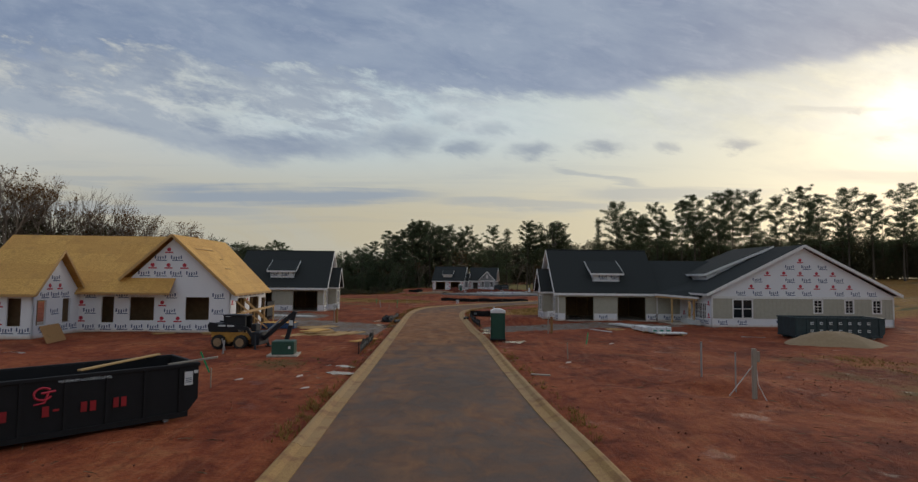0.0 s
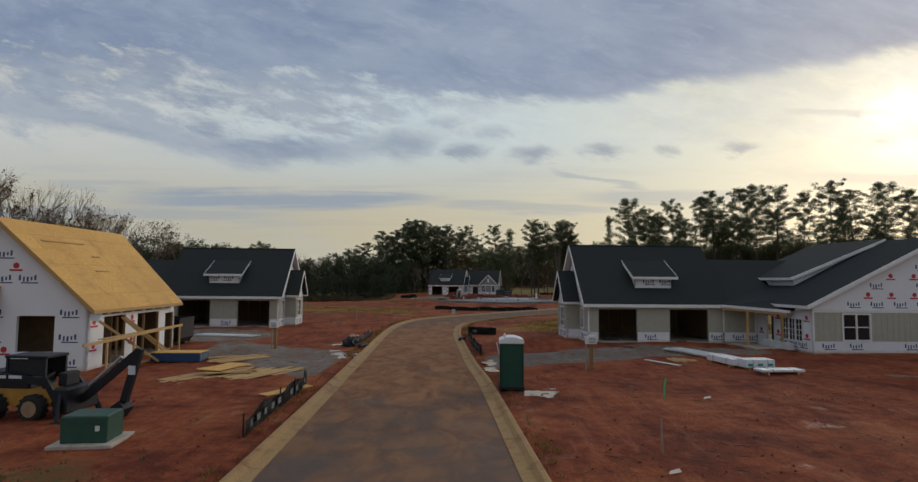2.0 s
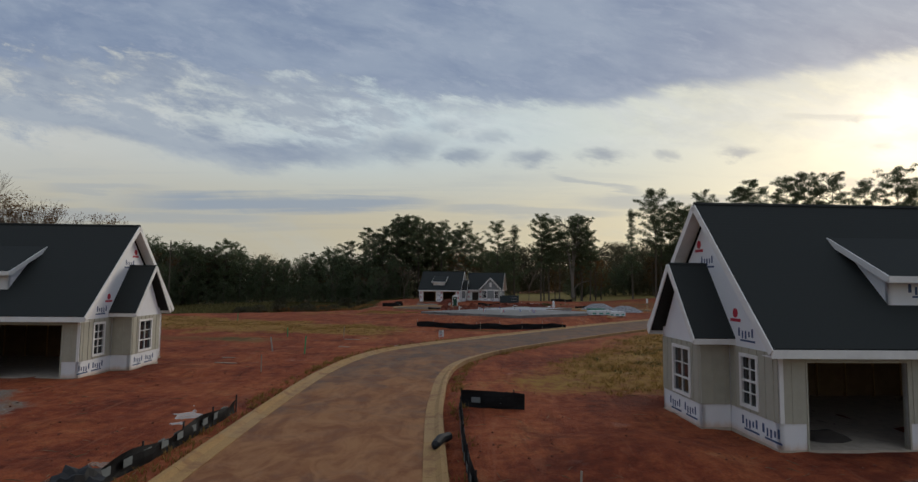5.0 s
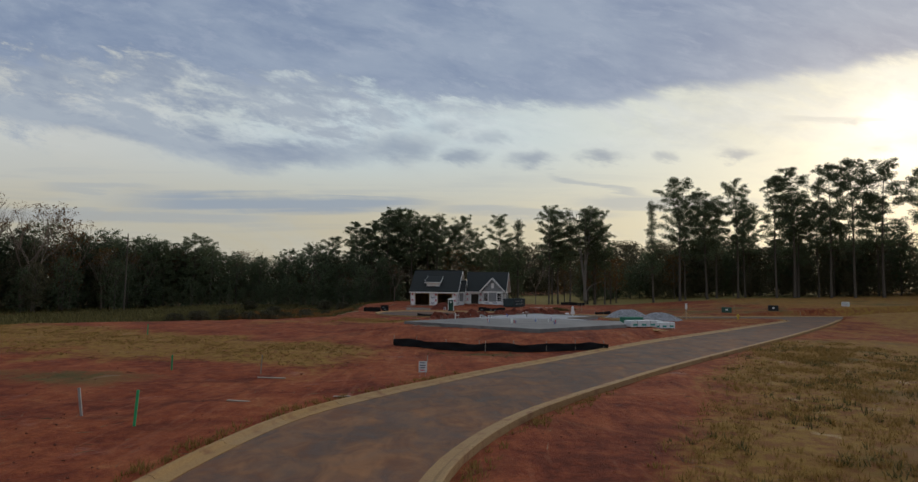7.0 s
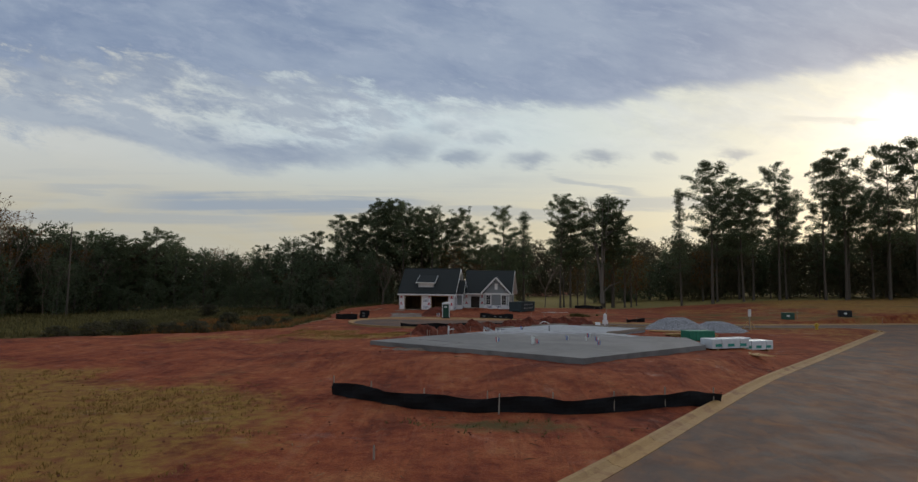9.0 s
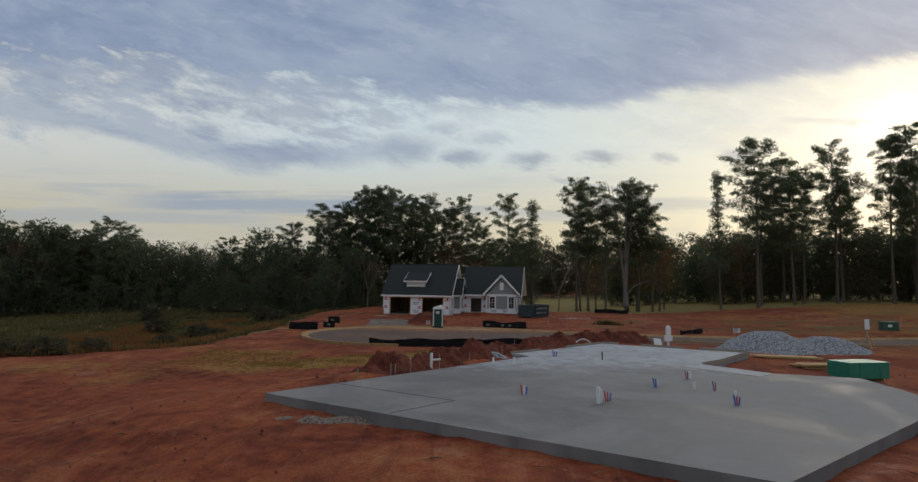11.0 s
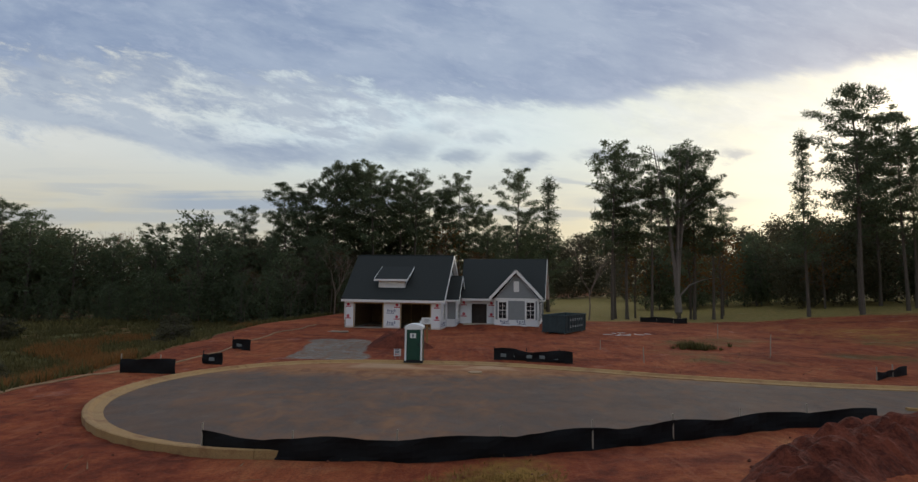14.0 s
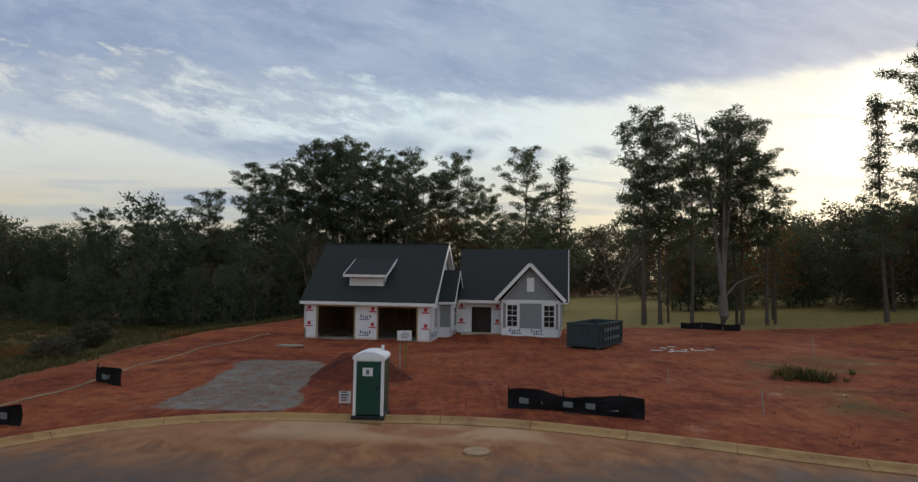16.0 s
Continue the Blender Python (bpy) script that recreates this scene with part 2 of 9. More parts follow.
    col = N.mix(cut(turf, 0.2), col, N.mix(N.fit(b, 0.40, 0.62), lawn, (0.26, 0.185, 0.065)))
    col = N.mix(cut(stone, 0.1), col, gravel)
    wet = N.fit(N.noise(N.vmath("ADD", pos, (31, 17, 0)), 0.45, 5, 0.6), 0.60, 0.68)
    rough = N.mix(wet, (0.97, 0.97, 0.97), (0.6, 0.6, 0.6))
    N.tree.links.new(rough, bsdf.inputs["Roughness"])
    bump(N, bsdf, N.math("ADD", N.math("MULTIPLY", b, 1.0), N.math("ADD", N.math("MULTIPLY", c, 0.5), N.math("MULTIPLY", e, 0.12))), 0.8, 0.12)
    return col


def asphalt_build(N, pos, bsdf):
    a = N.noise(pos, 0.22, 6, 0.6, 1.0)
    b = N.noise(N.vmath("MULTIPLY", pos, (1.0, 0.6, 1)), 1.1, 7, 0.66, 0.8)
    d = N.noise(N.vmath("ADD", pos, (19, 5, 0)), 0.55, 7, 0.68, 1.4)
    e = N.noise(pos, 60, 3, 0.7)
    tar = N.mix(N.fit(e, 0.30, 0.70), (0.074, 0.058, 0.050), (0.140, 0.110, 0.093))
    tar = N.mix(N.math("MULTIPLY", N.fit(a, 0.42, 0.62), 0.5), tar, (0.145, 0.108, 0.088))
    film = N.mix(N.math("MULTIPLY", N.fit(b, 0.36, 0.62), 0.5), tar, (0.160, 0.095, 0.062))
    mud = N.mix(N.fit(b, 0.34, 0.66), (0.20, 0.080, 0.036), (0.32, 0.160, 0.075))
    dust = N.add("ShaderNodeAttribute", attribute_name="dust").outputs["Fac"]
    mud = N.mix(N.fit(dust, 0.92, 1.2), mud, N.mix(N.fit(a, 0.40, 0.60), (0.30, 0.135, 0.068), (0.44, 0.28, 0.165)))
    broken = N.math("ADD", N.math("MULTIPLY", N.math("SUBTRACT", a, 0.5), 1.2), N.math("ADD", N.math("MULTIPLY", N.math("SUBTRACT", d, 0.5), 1.0), N.math("MULTIPLY", N.math("SUBTRACT", b, 0.5), 0.5)))
    fac = N.fit(N.math("ADD", dust, broken), 0.05, 1.0)
    col = N.mix(N.math("MULTIPLY", fac, 0.90), film, mud)
    pale = N.fit(N.noise(N.vmath("MULTIPLY", N.vmath("ADD", pos, (3, 41, 0)), (1.0, 0.7, 1)), 0.5, 8, 0.72, 1.2), 0.58, 0.68)
    col = N.mix(N.math("MULTIPLY", pale, 0.16), col, (0.24, 0.19, 0.145))
    bump(N, bsdf, N.math("ADD", e, N.math("MULTIPLY", b, 0.6)), 0.30, 0.010)
    N.tree.links.new(N.fit(d, 0.35, 0.65, 0.75, 0.95), bsdf.inputs["Roughness"])
    bsdf.inputs["Specular IOR Level"].default_value = 0.08
    return col


def kerb_build(N, pos, bsdf):
    a, e = N.noise(pos, 1.1, 6, 0.65), N.noise(pos, 40, 3, 0.6)
    own = N.add("ShaderNodeObjectInfo").outputs["Random"]
    col = N.mix(N.fit(e, 0.35, 0.65), (0.255, 0.145, 0.050), (0.41, 0.245, 0.090))
    col = N.mix(N.math("MULTIPLY", own, 0.3), col, (0.28, 0.21, 0.13))
    col = N.mix(N.math("MULTIPLY", N.fit(a, 0.48, 0.68), 0.8), col, (0.20, 0.090, 0.040))
    bump(N, bsdf, N.math("ADD", e, a), 0.4, 0.01)
    return col


def wood_build(lo, hi, stretch=(1.5, 14, 14)):
    def build(N, pos, bsdf):
        own = N.add("ShaderNodeObjectInfo").outputs["Random"]
        p = N.vmath("ADD", N.vmath("MULTIPLY", pos, stretch), N.add("ShaderNodeCombineXYZ", {0: N.math("MULTIPLY", own, 40.0)}).outputs[0])
        g = N.noise(p, 1.3, 5, 0.65, 1.0)
        s = N.noise(pos, 2.2, 5, 0.6)
        bump(N, bsdf, g, 0.2, 0.004)
        col = N.mix(g, lo, hi)
        col = N.mix(N.math("MULTIPLY", own, 0.35), col, tuple(c * 0.7 for c in lo))
        return N.mix(N.math("MULTIPLY", N.fit(s, 0.55, 0.75), 0.4), col, tuple(c * 0.55 for c in lo))

    return build


def osb_build(N, pos, bsdf):
    v = N.add("ShaderNodeTexVoronoi", {"Vector": N.vmath("MULTIPLY", pos, (1, 2.2, 1)), "Scale": 16.0, "Randomness": 1.0})
    own = N.add("ShaderNodeObjectInfo").outputs["Random"]
    s = N.noise(pos, 0.8, 5, 0.6)
    sep = N.add("ShaderNodeSeparateColor", {0: v.outputs["Color"]})
    col = N.mix(sep.outputs[0], (0.52, 0.275, 0.062), (0.78, 0.465, 0.13))
    col = N.mix(N.math("MULTIPLY", own, 0.45), col, (0.45, 0.225, 0.055))
    bump(N, bsdf, sep.outputs[1], 0.15, 0.004)
    return N.mix(N.math("MULTIPLY", N.fit(s, 0.5, 0.75), 0.5), col, (0.34, 0.18, 0.055))


def shingle_build(N, pos, bsdf):
    e = N.noise(pos, 45, 3, 0.7)
    s = N.noise(pos, 0.6, 5, 0.6)
    sep = N.add("ShaderNodeSeparateXYZ", {0: pos})
    row = N.math("FRACT", N.math("MULTIPLY", sep.outputs[2], 9.0))
    bump(N, bsdf, N.math("ADD", row, N.math("MULTIPLY", e, 0.5)), 0.5, 0.012)
    col = N.mix(e, (0.017, 0.020, 0.020), (0.055, 0.061, 0.060))
    return N.mix(N.math("MULTIPLY", s, 0.4), col, (0.036, 0.040, 0.040))


def wrap_build(N, pos, bsdf):
    s = N.noise(pos, 0.9, 5, 0.6)
    f = N.noise(N.vmath("MULTIPLY", pos, (1, 1, 0.35)), 5.0, 4, 0.6, 0.6)
    bump(N, bsdf, f, 0.35, 0.03)
    sep = N.add("ShaderNodeSeparateXYZ", {0: pos})
    col = N.mix(s, (0.70, 0.715, 0.74), (0.80, 0.805, 0.81))
    splash = N.math("MULTIPLY", N.fit(N.math("ADD", sep.outputs[2], N.math("MULTIPLY", f, 0.35)), 0.48, 0.12), 0.75)
    return N.mix(splash, col, (0.56, 0.37, 0.23))


def leaf_build(lo, hi):
    def build(N, pos, bsdf):
        isl = N.add("ShaderNodeNewGeometry").outputs["Random Per Island"]
        own = N.add("ShaderNodeObjectInfo").outputs["Random"]
        col = N.mix(isl, lo, hi)
        col = N.mix(N.math("MULTIPLY", own, 0.5), col, tuple(0.75 * c for c in lo))
        # thin leaves let some light through
        thin = N.add("ShaderNodeBsdfTranslucent", {0: col})
        both = N.add("ShaderNodeMixShader", {0: 0.4, 1: bsdf.outputs[0], 2: thin.outputs[0]})
        N.tree.links.new(both.outputs[0], N.tree.nodes["Material Output"].inputs[0])
        return col

    return build


def bark_build(N, pos, bsdf):
    g = N.noise(N.vmath("MULTIPLY", pos, (6, 6, 1.2)), 1.6, 5, 0.7, 0.5)
    bump(N, bsdf, g, 0.8, 0.05)
    return N.mix(g, (0.038, 0.030, 0.024), (0.15, 0.125, 0.10))


M_CLAY = material("red_clay", clay_build, 0.95, 0, 0.12)
M_TAR = material("asphalt", asphalt_build, 0.85, 0, 0.18)
M_KERB = material("kerb_concrete", kerb_build, 0.85)
M_WOOD = material("pine_lumber", wood_build((0.38, 0.215, 0.078), (0.64, 0.42, 0.175)), 0.75)
M_STUD = material("stud_lumber", wood_build((0.32, 0.20, 0.085), (0.50, 0.34, 0.16), (14, 14, 1.5)), 0.75)
M_GREYWOOD = material("weathered_stake", wood_build((0.24, 0.20, 0.155), (0.42, 0.37, 0.30), (14, 14, 1.5)), 0.85)
M_OSB = material("strand_board", osb_build, 0.75)
M_SHINGLE = material("dark_shingles", shingle_build, 0.95, 0, 0.12)
M_WRAP = material("house_wrap", wrap_build, 0.55)
M_BLUE = plain("print_blue", (0.05, 0.085, 0.18), 0.6)
M_RED = plain("print_red", (0.50, 0.035, 0.06), 0.6)
M_TRIM = plain("white_trim", (0.74, 0.735, 0.71), 0.5, vary=0.12)
M_GREIGE = plain("greige_siding", (0.40, 0.385, 0.31), 0.65, vary=0.12)
M_SLATE = plain("grey_siding", (0.235, 0.25, 0.255), 0.65, vary=0.12)
M_CONC = plain("foundation_concrete", (0.42, 0.36, 0.29), 0.85, vary=0.35)
# near-black: room shade put into the colour; also for joints, loads and rubble
M_DARK = plain("interior_shade_and_debris", (0.055, 0.045, 0.038), 0.9)
M_INNER = plain("interior_sheathing", (0.19, 0.125, 0.07), 0.9)
M_GLASS = material("window_glass", lambda N, p, b: N.mix(N.noise(p, 1.5, 2), (0.012, 0.014, 0.017), (0.022, 0.026, 0.030)), 0.06, 0, 0.6)
M_BLACK = plain("black_fabric", (0.013, 0.014, 0.016), 0.7, vary=0.4, relief=0.4)
M_BIN = plain("black_steel_paint", (0.0045, 0.0048, 0.006), 0.7, vary=0.5)
M_BINB = plain("slate_steel_paint", (0.028, 0.050, 0.056), 0.5, vary=0.4)
M_LOO = plain("green_plastic", (0.006, 0.052, 0.035), 0.4, vary=0.25)
M_WHITE = plain("white_plastic", (0.74, 0.75, 0.76), 0.45, vary=0.1)
M_BARK = material("pine_bark", bark_build, 0.95, 0, 0.2)
M_PALEBARK = material("pale_pine_bark", lambda N, p, b: (bump(N, b, N.noise(N.vmath("MULTIPLY", p, (6, 6, 1.2)), 1.6, 5, 0.7), 0.7, 0.05), N.mix(N.noise(N.vmath("MULTIPLY", p, (5, 5, 1.0)), 1.4, 5, 0.7), (0.09, 0.078, 0.068), (0.26, 0.23, 0.20)))[1], 0.95, 0, 0.2)
M_NEEDLE = material("pine_needles", leaf_build((0.062, 0.082, 0.045), (0.150, 0.180, 0.092)), 0.75, 0, 0.25)
M_LEAF = material("dull_leaves", leaf_build((0.056, 0.056, 0.034), (0.130, 0.114, 0.062)), 0.8, 0, 0.2)
M_RUST = material("autumn_leaves", leaf_build((0.10, 0.045, 0.012), (0.20, 0.10, 0.028)), 0.8, 0, 0.2)
M_TWIG = plain("bare_twigs", (0.165, 0.125, 0.095), 0.95)

# ---- mesh helpers ----


def mesh_of(name, bm, mat):
    me = bpy.data.meshes.new(name)
    bm.to_mesh(me)
    bm.free()
    for m in mat if isinstance(mat, (list, tuple)) else (mat,):
        me.materials.append(m)
    return me


def part(name, bm, mat, parent=None, label=""):
    ob = new(name, mesh_of(name, bm, mat))
    ob.parent = parent
    return tagged(ob, label)


def thing(name, label, category, m=None, group="", kind=""):
    ob = new(name)
    ob.empty_display_size = 0.2
    if m is not None:
        ob.matrix_world = m
    return tagged(ob, label, category, group, kind)


def box(bm, x0, x1, y0, y1, z0, z1, m=None):
    vs = [bm.verts.new((x, y, z)) for x in (x0, x1) for y in (y0, y1) for z in (z0, z1)]
    for f in ((0, 1, 3, 2), (4, 6, 7, 5), (0, 4, 5, 1), (2, 3, 7, 6), (0, 2, 6, 4), (1, 5, 7, 3)):
        bm.faces.new([vs[i] for i in f])
    if m is not None:
        for v in vs:
            v.co = m @ v.co
    return vs


def one_box(*a, m=None, bevel=0.0):
    bm = bmesh.new()
    box(bm, *a, m=m)
    bmesh.ops.recalc_face_normals(bm, faces=bm.faces)
    if bevel:
        bmesh.ops.bevel(bm, geom=bm.edges[:], offset=bevel, segments=1, affect="EDGES")
    return bm


def prism(bm, ring, shift):
    """A closed prism: a ring of points, and the same ring shifted."""
    a = [bm.verts.new(p) for p in ring]
    b = [bm.verts.new(Vector(p) + Vector(shift)) for p in ring]
    n = len(ring)
    bm.faces.new(a[::-1])
    bm.faces.new(b)
    for i in range(n):
        bm.faces.new((a[i], a[(i + 1) % n], b[(i + 1) % n], b[i]))
    return bm


def slab_of(ring, thick):
    """A sheet of some thickness under a flat ring of points, counterclockwise seen from its outside."""
    p = [Vector(q) for q in ring]
    n = (p[1] - p[0]).cross(p[2] - p[0]).normalized()
    bm = prism(bmesh.new(), ring, -n * thick)
    bmesh.ops.recalc_face_normals(bm, faces=bm.faces)
    return bm


def beam(bm, a, b, w, h, up=(0, 0, 1)):
    """A squared timber from a to b."""
    a, b = Vector(a), Vector(b)
    d = (b - a).normalized()
    side = d.cross(Vector(up))
    side = side.normalized() if side.length > 1e-4 else Vector((1, 0, 0))
    top = side.cross(d).normalized()
    ring = [a + side * (sx * w / 2) + top * (sz * h / 2) for sx, sz in ((-1, -1), (1, -1), (1, 1), (-1, 1))]
    prism(bm, ring, b - a)


def one_beam(a, b, w, h, up=(0, 0, 1)):
    bm = bmesh.new()
    beam(bm, a, b, w, h, up)
    bmesh.ops.recalc_face_normals(bm, faces=bm.faces)
    return bm


def tube(bm, pts, radii, sides=8):
    rings = []
    for i, p in enumerate(pts):
        p = Vector(p)
        d = (Vector(pts[min(i + 1, len(pts) - 1)]) - Vector(pts[max(i - 1, 0)])).normalized()
        q = d.to_track_quat("Z", "Y")
        rings.append([bm.verts.new(p + q @ Vector((math.cos(k * math.tau / sides), math.sin(k * math.tau / sides), 0)) * radii[i]) for k in range(sides)])
    for r, s in zip(rings, rings[1:]):
        for k in range(sides):
            bm.faces.new((r[k], r[(k + 1) % sides], s[(k + 1) % sides], s[k]))
    bm.faces.new(rings[0][::-1])
    bm.faces.new(rings[-1])


def one_tube(pts, radii, sides=8):
    bm = bmesh.new()
    tube(bm, pts, radii if isinstance(radii, (list, tuple)) else [radii] * len(pts), sides)
    return bm


def step(v, a, b):
    t = min(1, max(0, (v - a) / (b - a)))
    return t * t * (3 - 2 * t)


def smooth_line(pts, n=8):
    """A smooth line through the points."""
    out = []
    P = [Vector((*p, 0)) for p in pts]
    P = [2 * P[0] - P[1], *P, 2 * P[-1] - P[-2]]
    for a, b, c, d in zip(P, P[1:], P[2:], P[3:]):
        for k in range(n):
            t = k / n
            out.append(0.5 * (2 * b + (c - a) * t + (2 * a - 5 * b + 4 * c - d) * t * t + (3 * b - a - 3 * c + d) * t ** 3))
    return out + [P[-2]]


def resample(line, gap):
    out, left = [line[0].copy()], gap
    for a, b in zip(line, line[1:]):
        seg = (b - a).length
        at = 0.0
        while seg - at >= left:
            at += left
            out.append(a + (b - a) * (at / seg))
            left = gap
        left -= seg - at
    return out

# ---- plan of the ground ----
KERB_L = [(-3.4, -25), (-3.75, 0), (-4.05, 14), (-4.4, 22), (-4.75, 31), (-5.3, 43), (-5.85, 54), (-6.3, 63), (-6.48, 69), (-6.45, 74), (-6.0, 79),
          (-4.85, 83.6), (-2.7, 87.4), (-0.4, 90.6), (2.6, 94.6), (6.2, 99.0), (11.0, 105.0), (17.0, 112.2), (25.5, 121.4), (36, 132.9), (47.4, 145.4)]
KERB_R = [(6.0, -25), (4.95, 0), (4.15, 14.5), (3.45, 22), (2.8, 31), (2.0, 43.5), (1.45, 49), (0.95, 56), (0.4, 64.5), (0.3, 69), (0.38, 74), (1.1, 78.6),
          (3.15, 83.3), (5.8, 87.2), (9.1, 91.4), (13.5, 96.8), (20.5, 104.8), (32.3, 118.1), (46, 134.3), (56, 146.6)]
STREET_FAR = [(-0.6, 160.6), (3.4, 160.4), (8.0, 158.7), (13.7, 156.2), (21.5, 154.2), (32, 153.7), (43, 155.6), (55, 158.6), (66, 161.2), (95, 167.5)]
CDS, CDS_R = (-3.6, 151.7), 9.0
SLAB = [(-4.65, 119.2), (7.6, 111.8), (17.15, 119.45), (14.9, 121.6), (15.7, 123.3), (12.9, 127.6), (15.3, 129.0), (17.9, 133.3), (10.5, 137.4), (4.1, 131.0), (5.05, 130.1)]
SLAB_Z = 0.95


def seg_dist(x, y, a, b):
    dx, dy = b[0] - a[0], b[1] - a[1]
    t = max(0, min(1, ((x - a[0]) * dx + (y - a[1]) * dy) / (dx * dx + dy * dy)))
    return math.hypot(x - a[0] - t * dx, y - a[1] - t * dy), t


def line_dist(x, y, pts):
    return min(seg_dist(x, y, a, b)[0] for a, b in zip(pts, pts[1:]))


def inside(x, y, poly):
    odd = False
    for (x0, y0), (x1, y1) in zip(poly, poly[1:] + poly[:1]):
        if (y0 > y) != (y1 > y) and x < (x1 - x0) * (y - y0) / (y1 - y0) + x0:
            odd = not odd
    return odd


def off_poly(x, y, poly):
    """Metres outside a polygon; negative inside."""
    d = line_dist(x, y, poly + poly[:1])
    return -d if inside(x, y, poly) else d


LINE_L, LINE_R = smooth_line(KERB_L), smooth_line(KERB_R)
FAR_LINE = smooth_line(STREET_FAR)
ROAD_POLY = [(p.x, p.y) for p in LINE_L[::4]] + [(p.x, p.y) for p in LINE_R[::-4]]
STREET_POLY = [(p.x, p.y) for p in FAR_LINE[::4]] + [(93.4, 160.6), (67.5, 154.4), (58.5, 150.2), (55.6, 146.6), (47.8, 146.2), (45.5, 148.9), (41, 148.4), (32, 147.2), (24, 147.6), (18.5, 148.8), (16, 147.4), (12.5, 146.9), (9.2, 145.6), (6.0, 144.4), (2.9, 143.4), (0.4, 142.9), (-3.6, 152.0)]
RIDGE = [(-2.6, 123.6), (0.2, 127.6), (3.6, 131.8), (7.2, 136.2), (9.6, 139.8), (13.2, 141.6), (15.4, 143.6)]


def paved(x, y):
    """Metres outside the paved ground; negative on it."""
    if y < 150:
        d = off_poly(x, y, ROAD_POLY)
    else:
        d = 99
    if y > 115:
        d = min(d, off_poly(x, y, STREET_POLY), math.hypot(x - CDS[0], y - CDS[1]) - CDS_R)
    return d


def lumps(x, y, s, seed=0.0):
    return noise.noise((x * s + seed, y * s - seed, seed * 0.37))


def hollow(x, y):
    """Metres inside the edge of the weedy hollow to the west."""
    edge = [(100, -95), (120, -48), (128, -34), (132, -27), (137, -20), (141, -16.8), (156, -16.4), (166, -17.8), (190, -20), (215, -16), (400, -16)]
    for (y0, x0), (y1, x1) in zip(edge, edge[1:]):
        if y0 <= y <= y1:
            return x0 + (x1 - x0) * (y - y0) / (y1 - y0) - x
    return -20


def natural(x, y):
    z = 0.0
    z -= 1.7 * step(hollow(x, y), -1.0, 9.0)  # the weedy hollow
    z += 2.4 * step(x, 30, 75) * step(y, 120, 190) + 3.0 * step(x, 70, 170) * step(y, 20, 120)
    z += 3.4 * step(x, 44, 80) * step(y, 10, 50) * (1 - step(y, 60, 140))
    z -= 1.2 * step(-x, 40, 90) * step(y, 60, 130)
    return z


def gz(x, y):
    """The height of the ground."""
    z = natural(x, y)
    if not (-60 < x < 100 and -15 < y < 205):
        return z + 0.25 * lumps(x, y, 0.03)
    d = paved(x, y) if -20 < x < 100 else 30
    loose = step(d, 0.2, 3.0)
    z += loose * (0.10 * lumps(x, y, 0.22) + 0.07 * lumps(x, y, 0.7, 3) + 0.045 * lumps(x, y, 1.9, 7))
    s = off_poly(x, y, SLAB) if 95 < y < 155 else 99
    if s < 9:
        z += 0.66 * (1 - step(s, 2.0, 8.0)) * loose
    if 118 < y < 148 and -8 < x < 18:
        r = line_dist(x, y, RIDGE)
        z += max(0, 0.30 + 0.2 * lumps(x, y, 0.55, 5)) * (1 - step(r, 0.25, 1.7))
    z += 0.55 * (1 - step(math.hypot(x + 3.0, y - 168.5), 0.3, 2.6)) + 0.35 * (1 - step(math.hypot(x - 6.2, y - 60.5), 0.5, 3.2))
    z += 0.42 * (1 - step(math.hypot((x - 6.5) / 1.35, y - 190.5), 4.0, 7.6))
    z += 0.25 * (1 - step(math.hypot(x - 12, y - 27), 0.5, 3.0)) - 0.12 * (1 - step(line_dist(x, y, [(7, 27), (24, 16)]), 0.2, 1.1))
    if d < 0.5:
        z = min(z, 0.0) - 0.12 * step(0.5 - d, 0, 0.4)
    return z


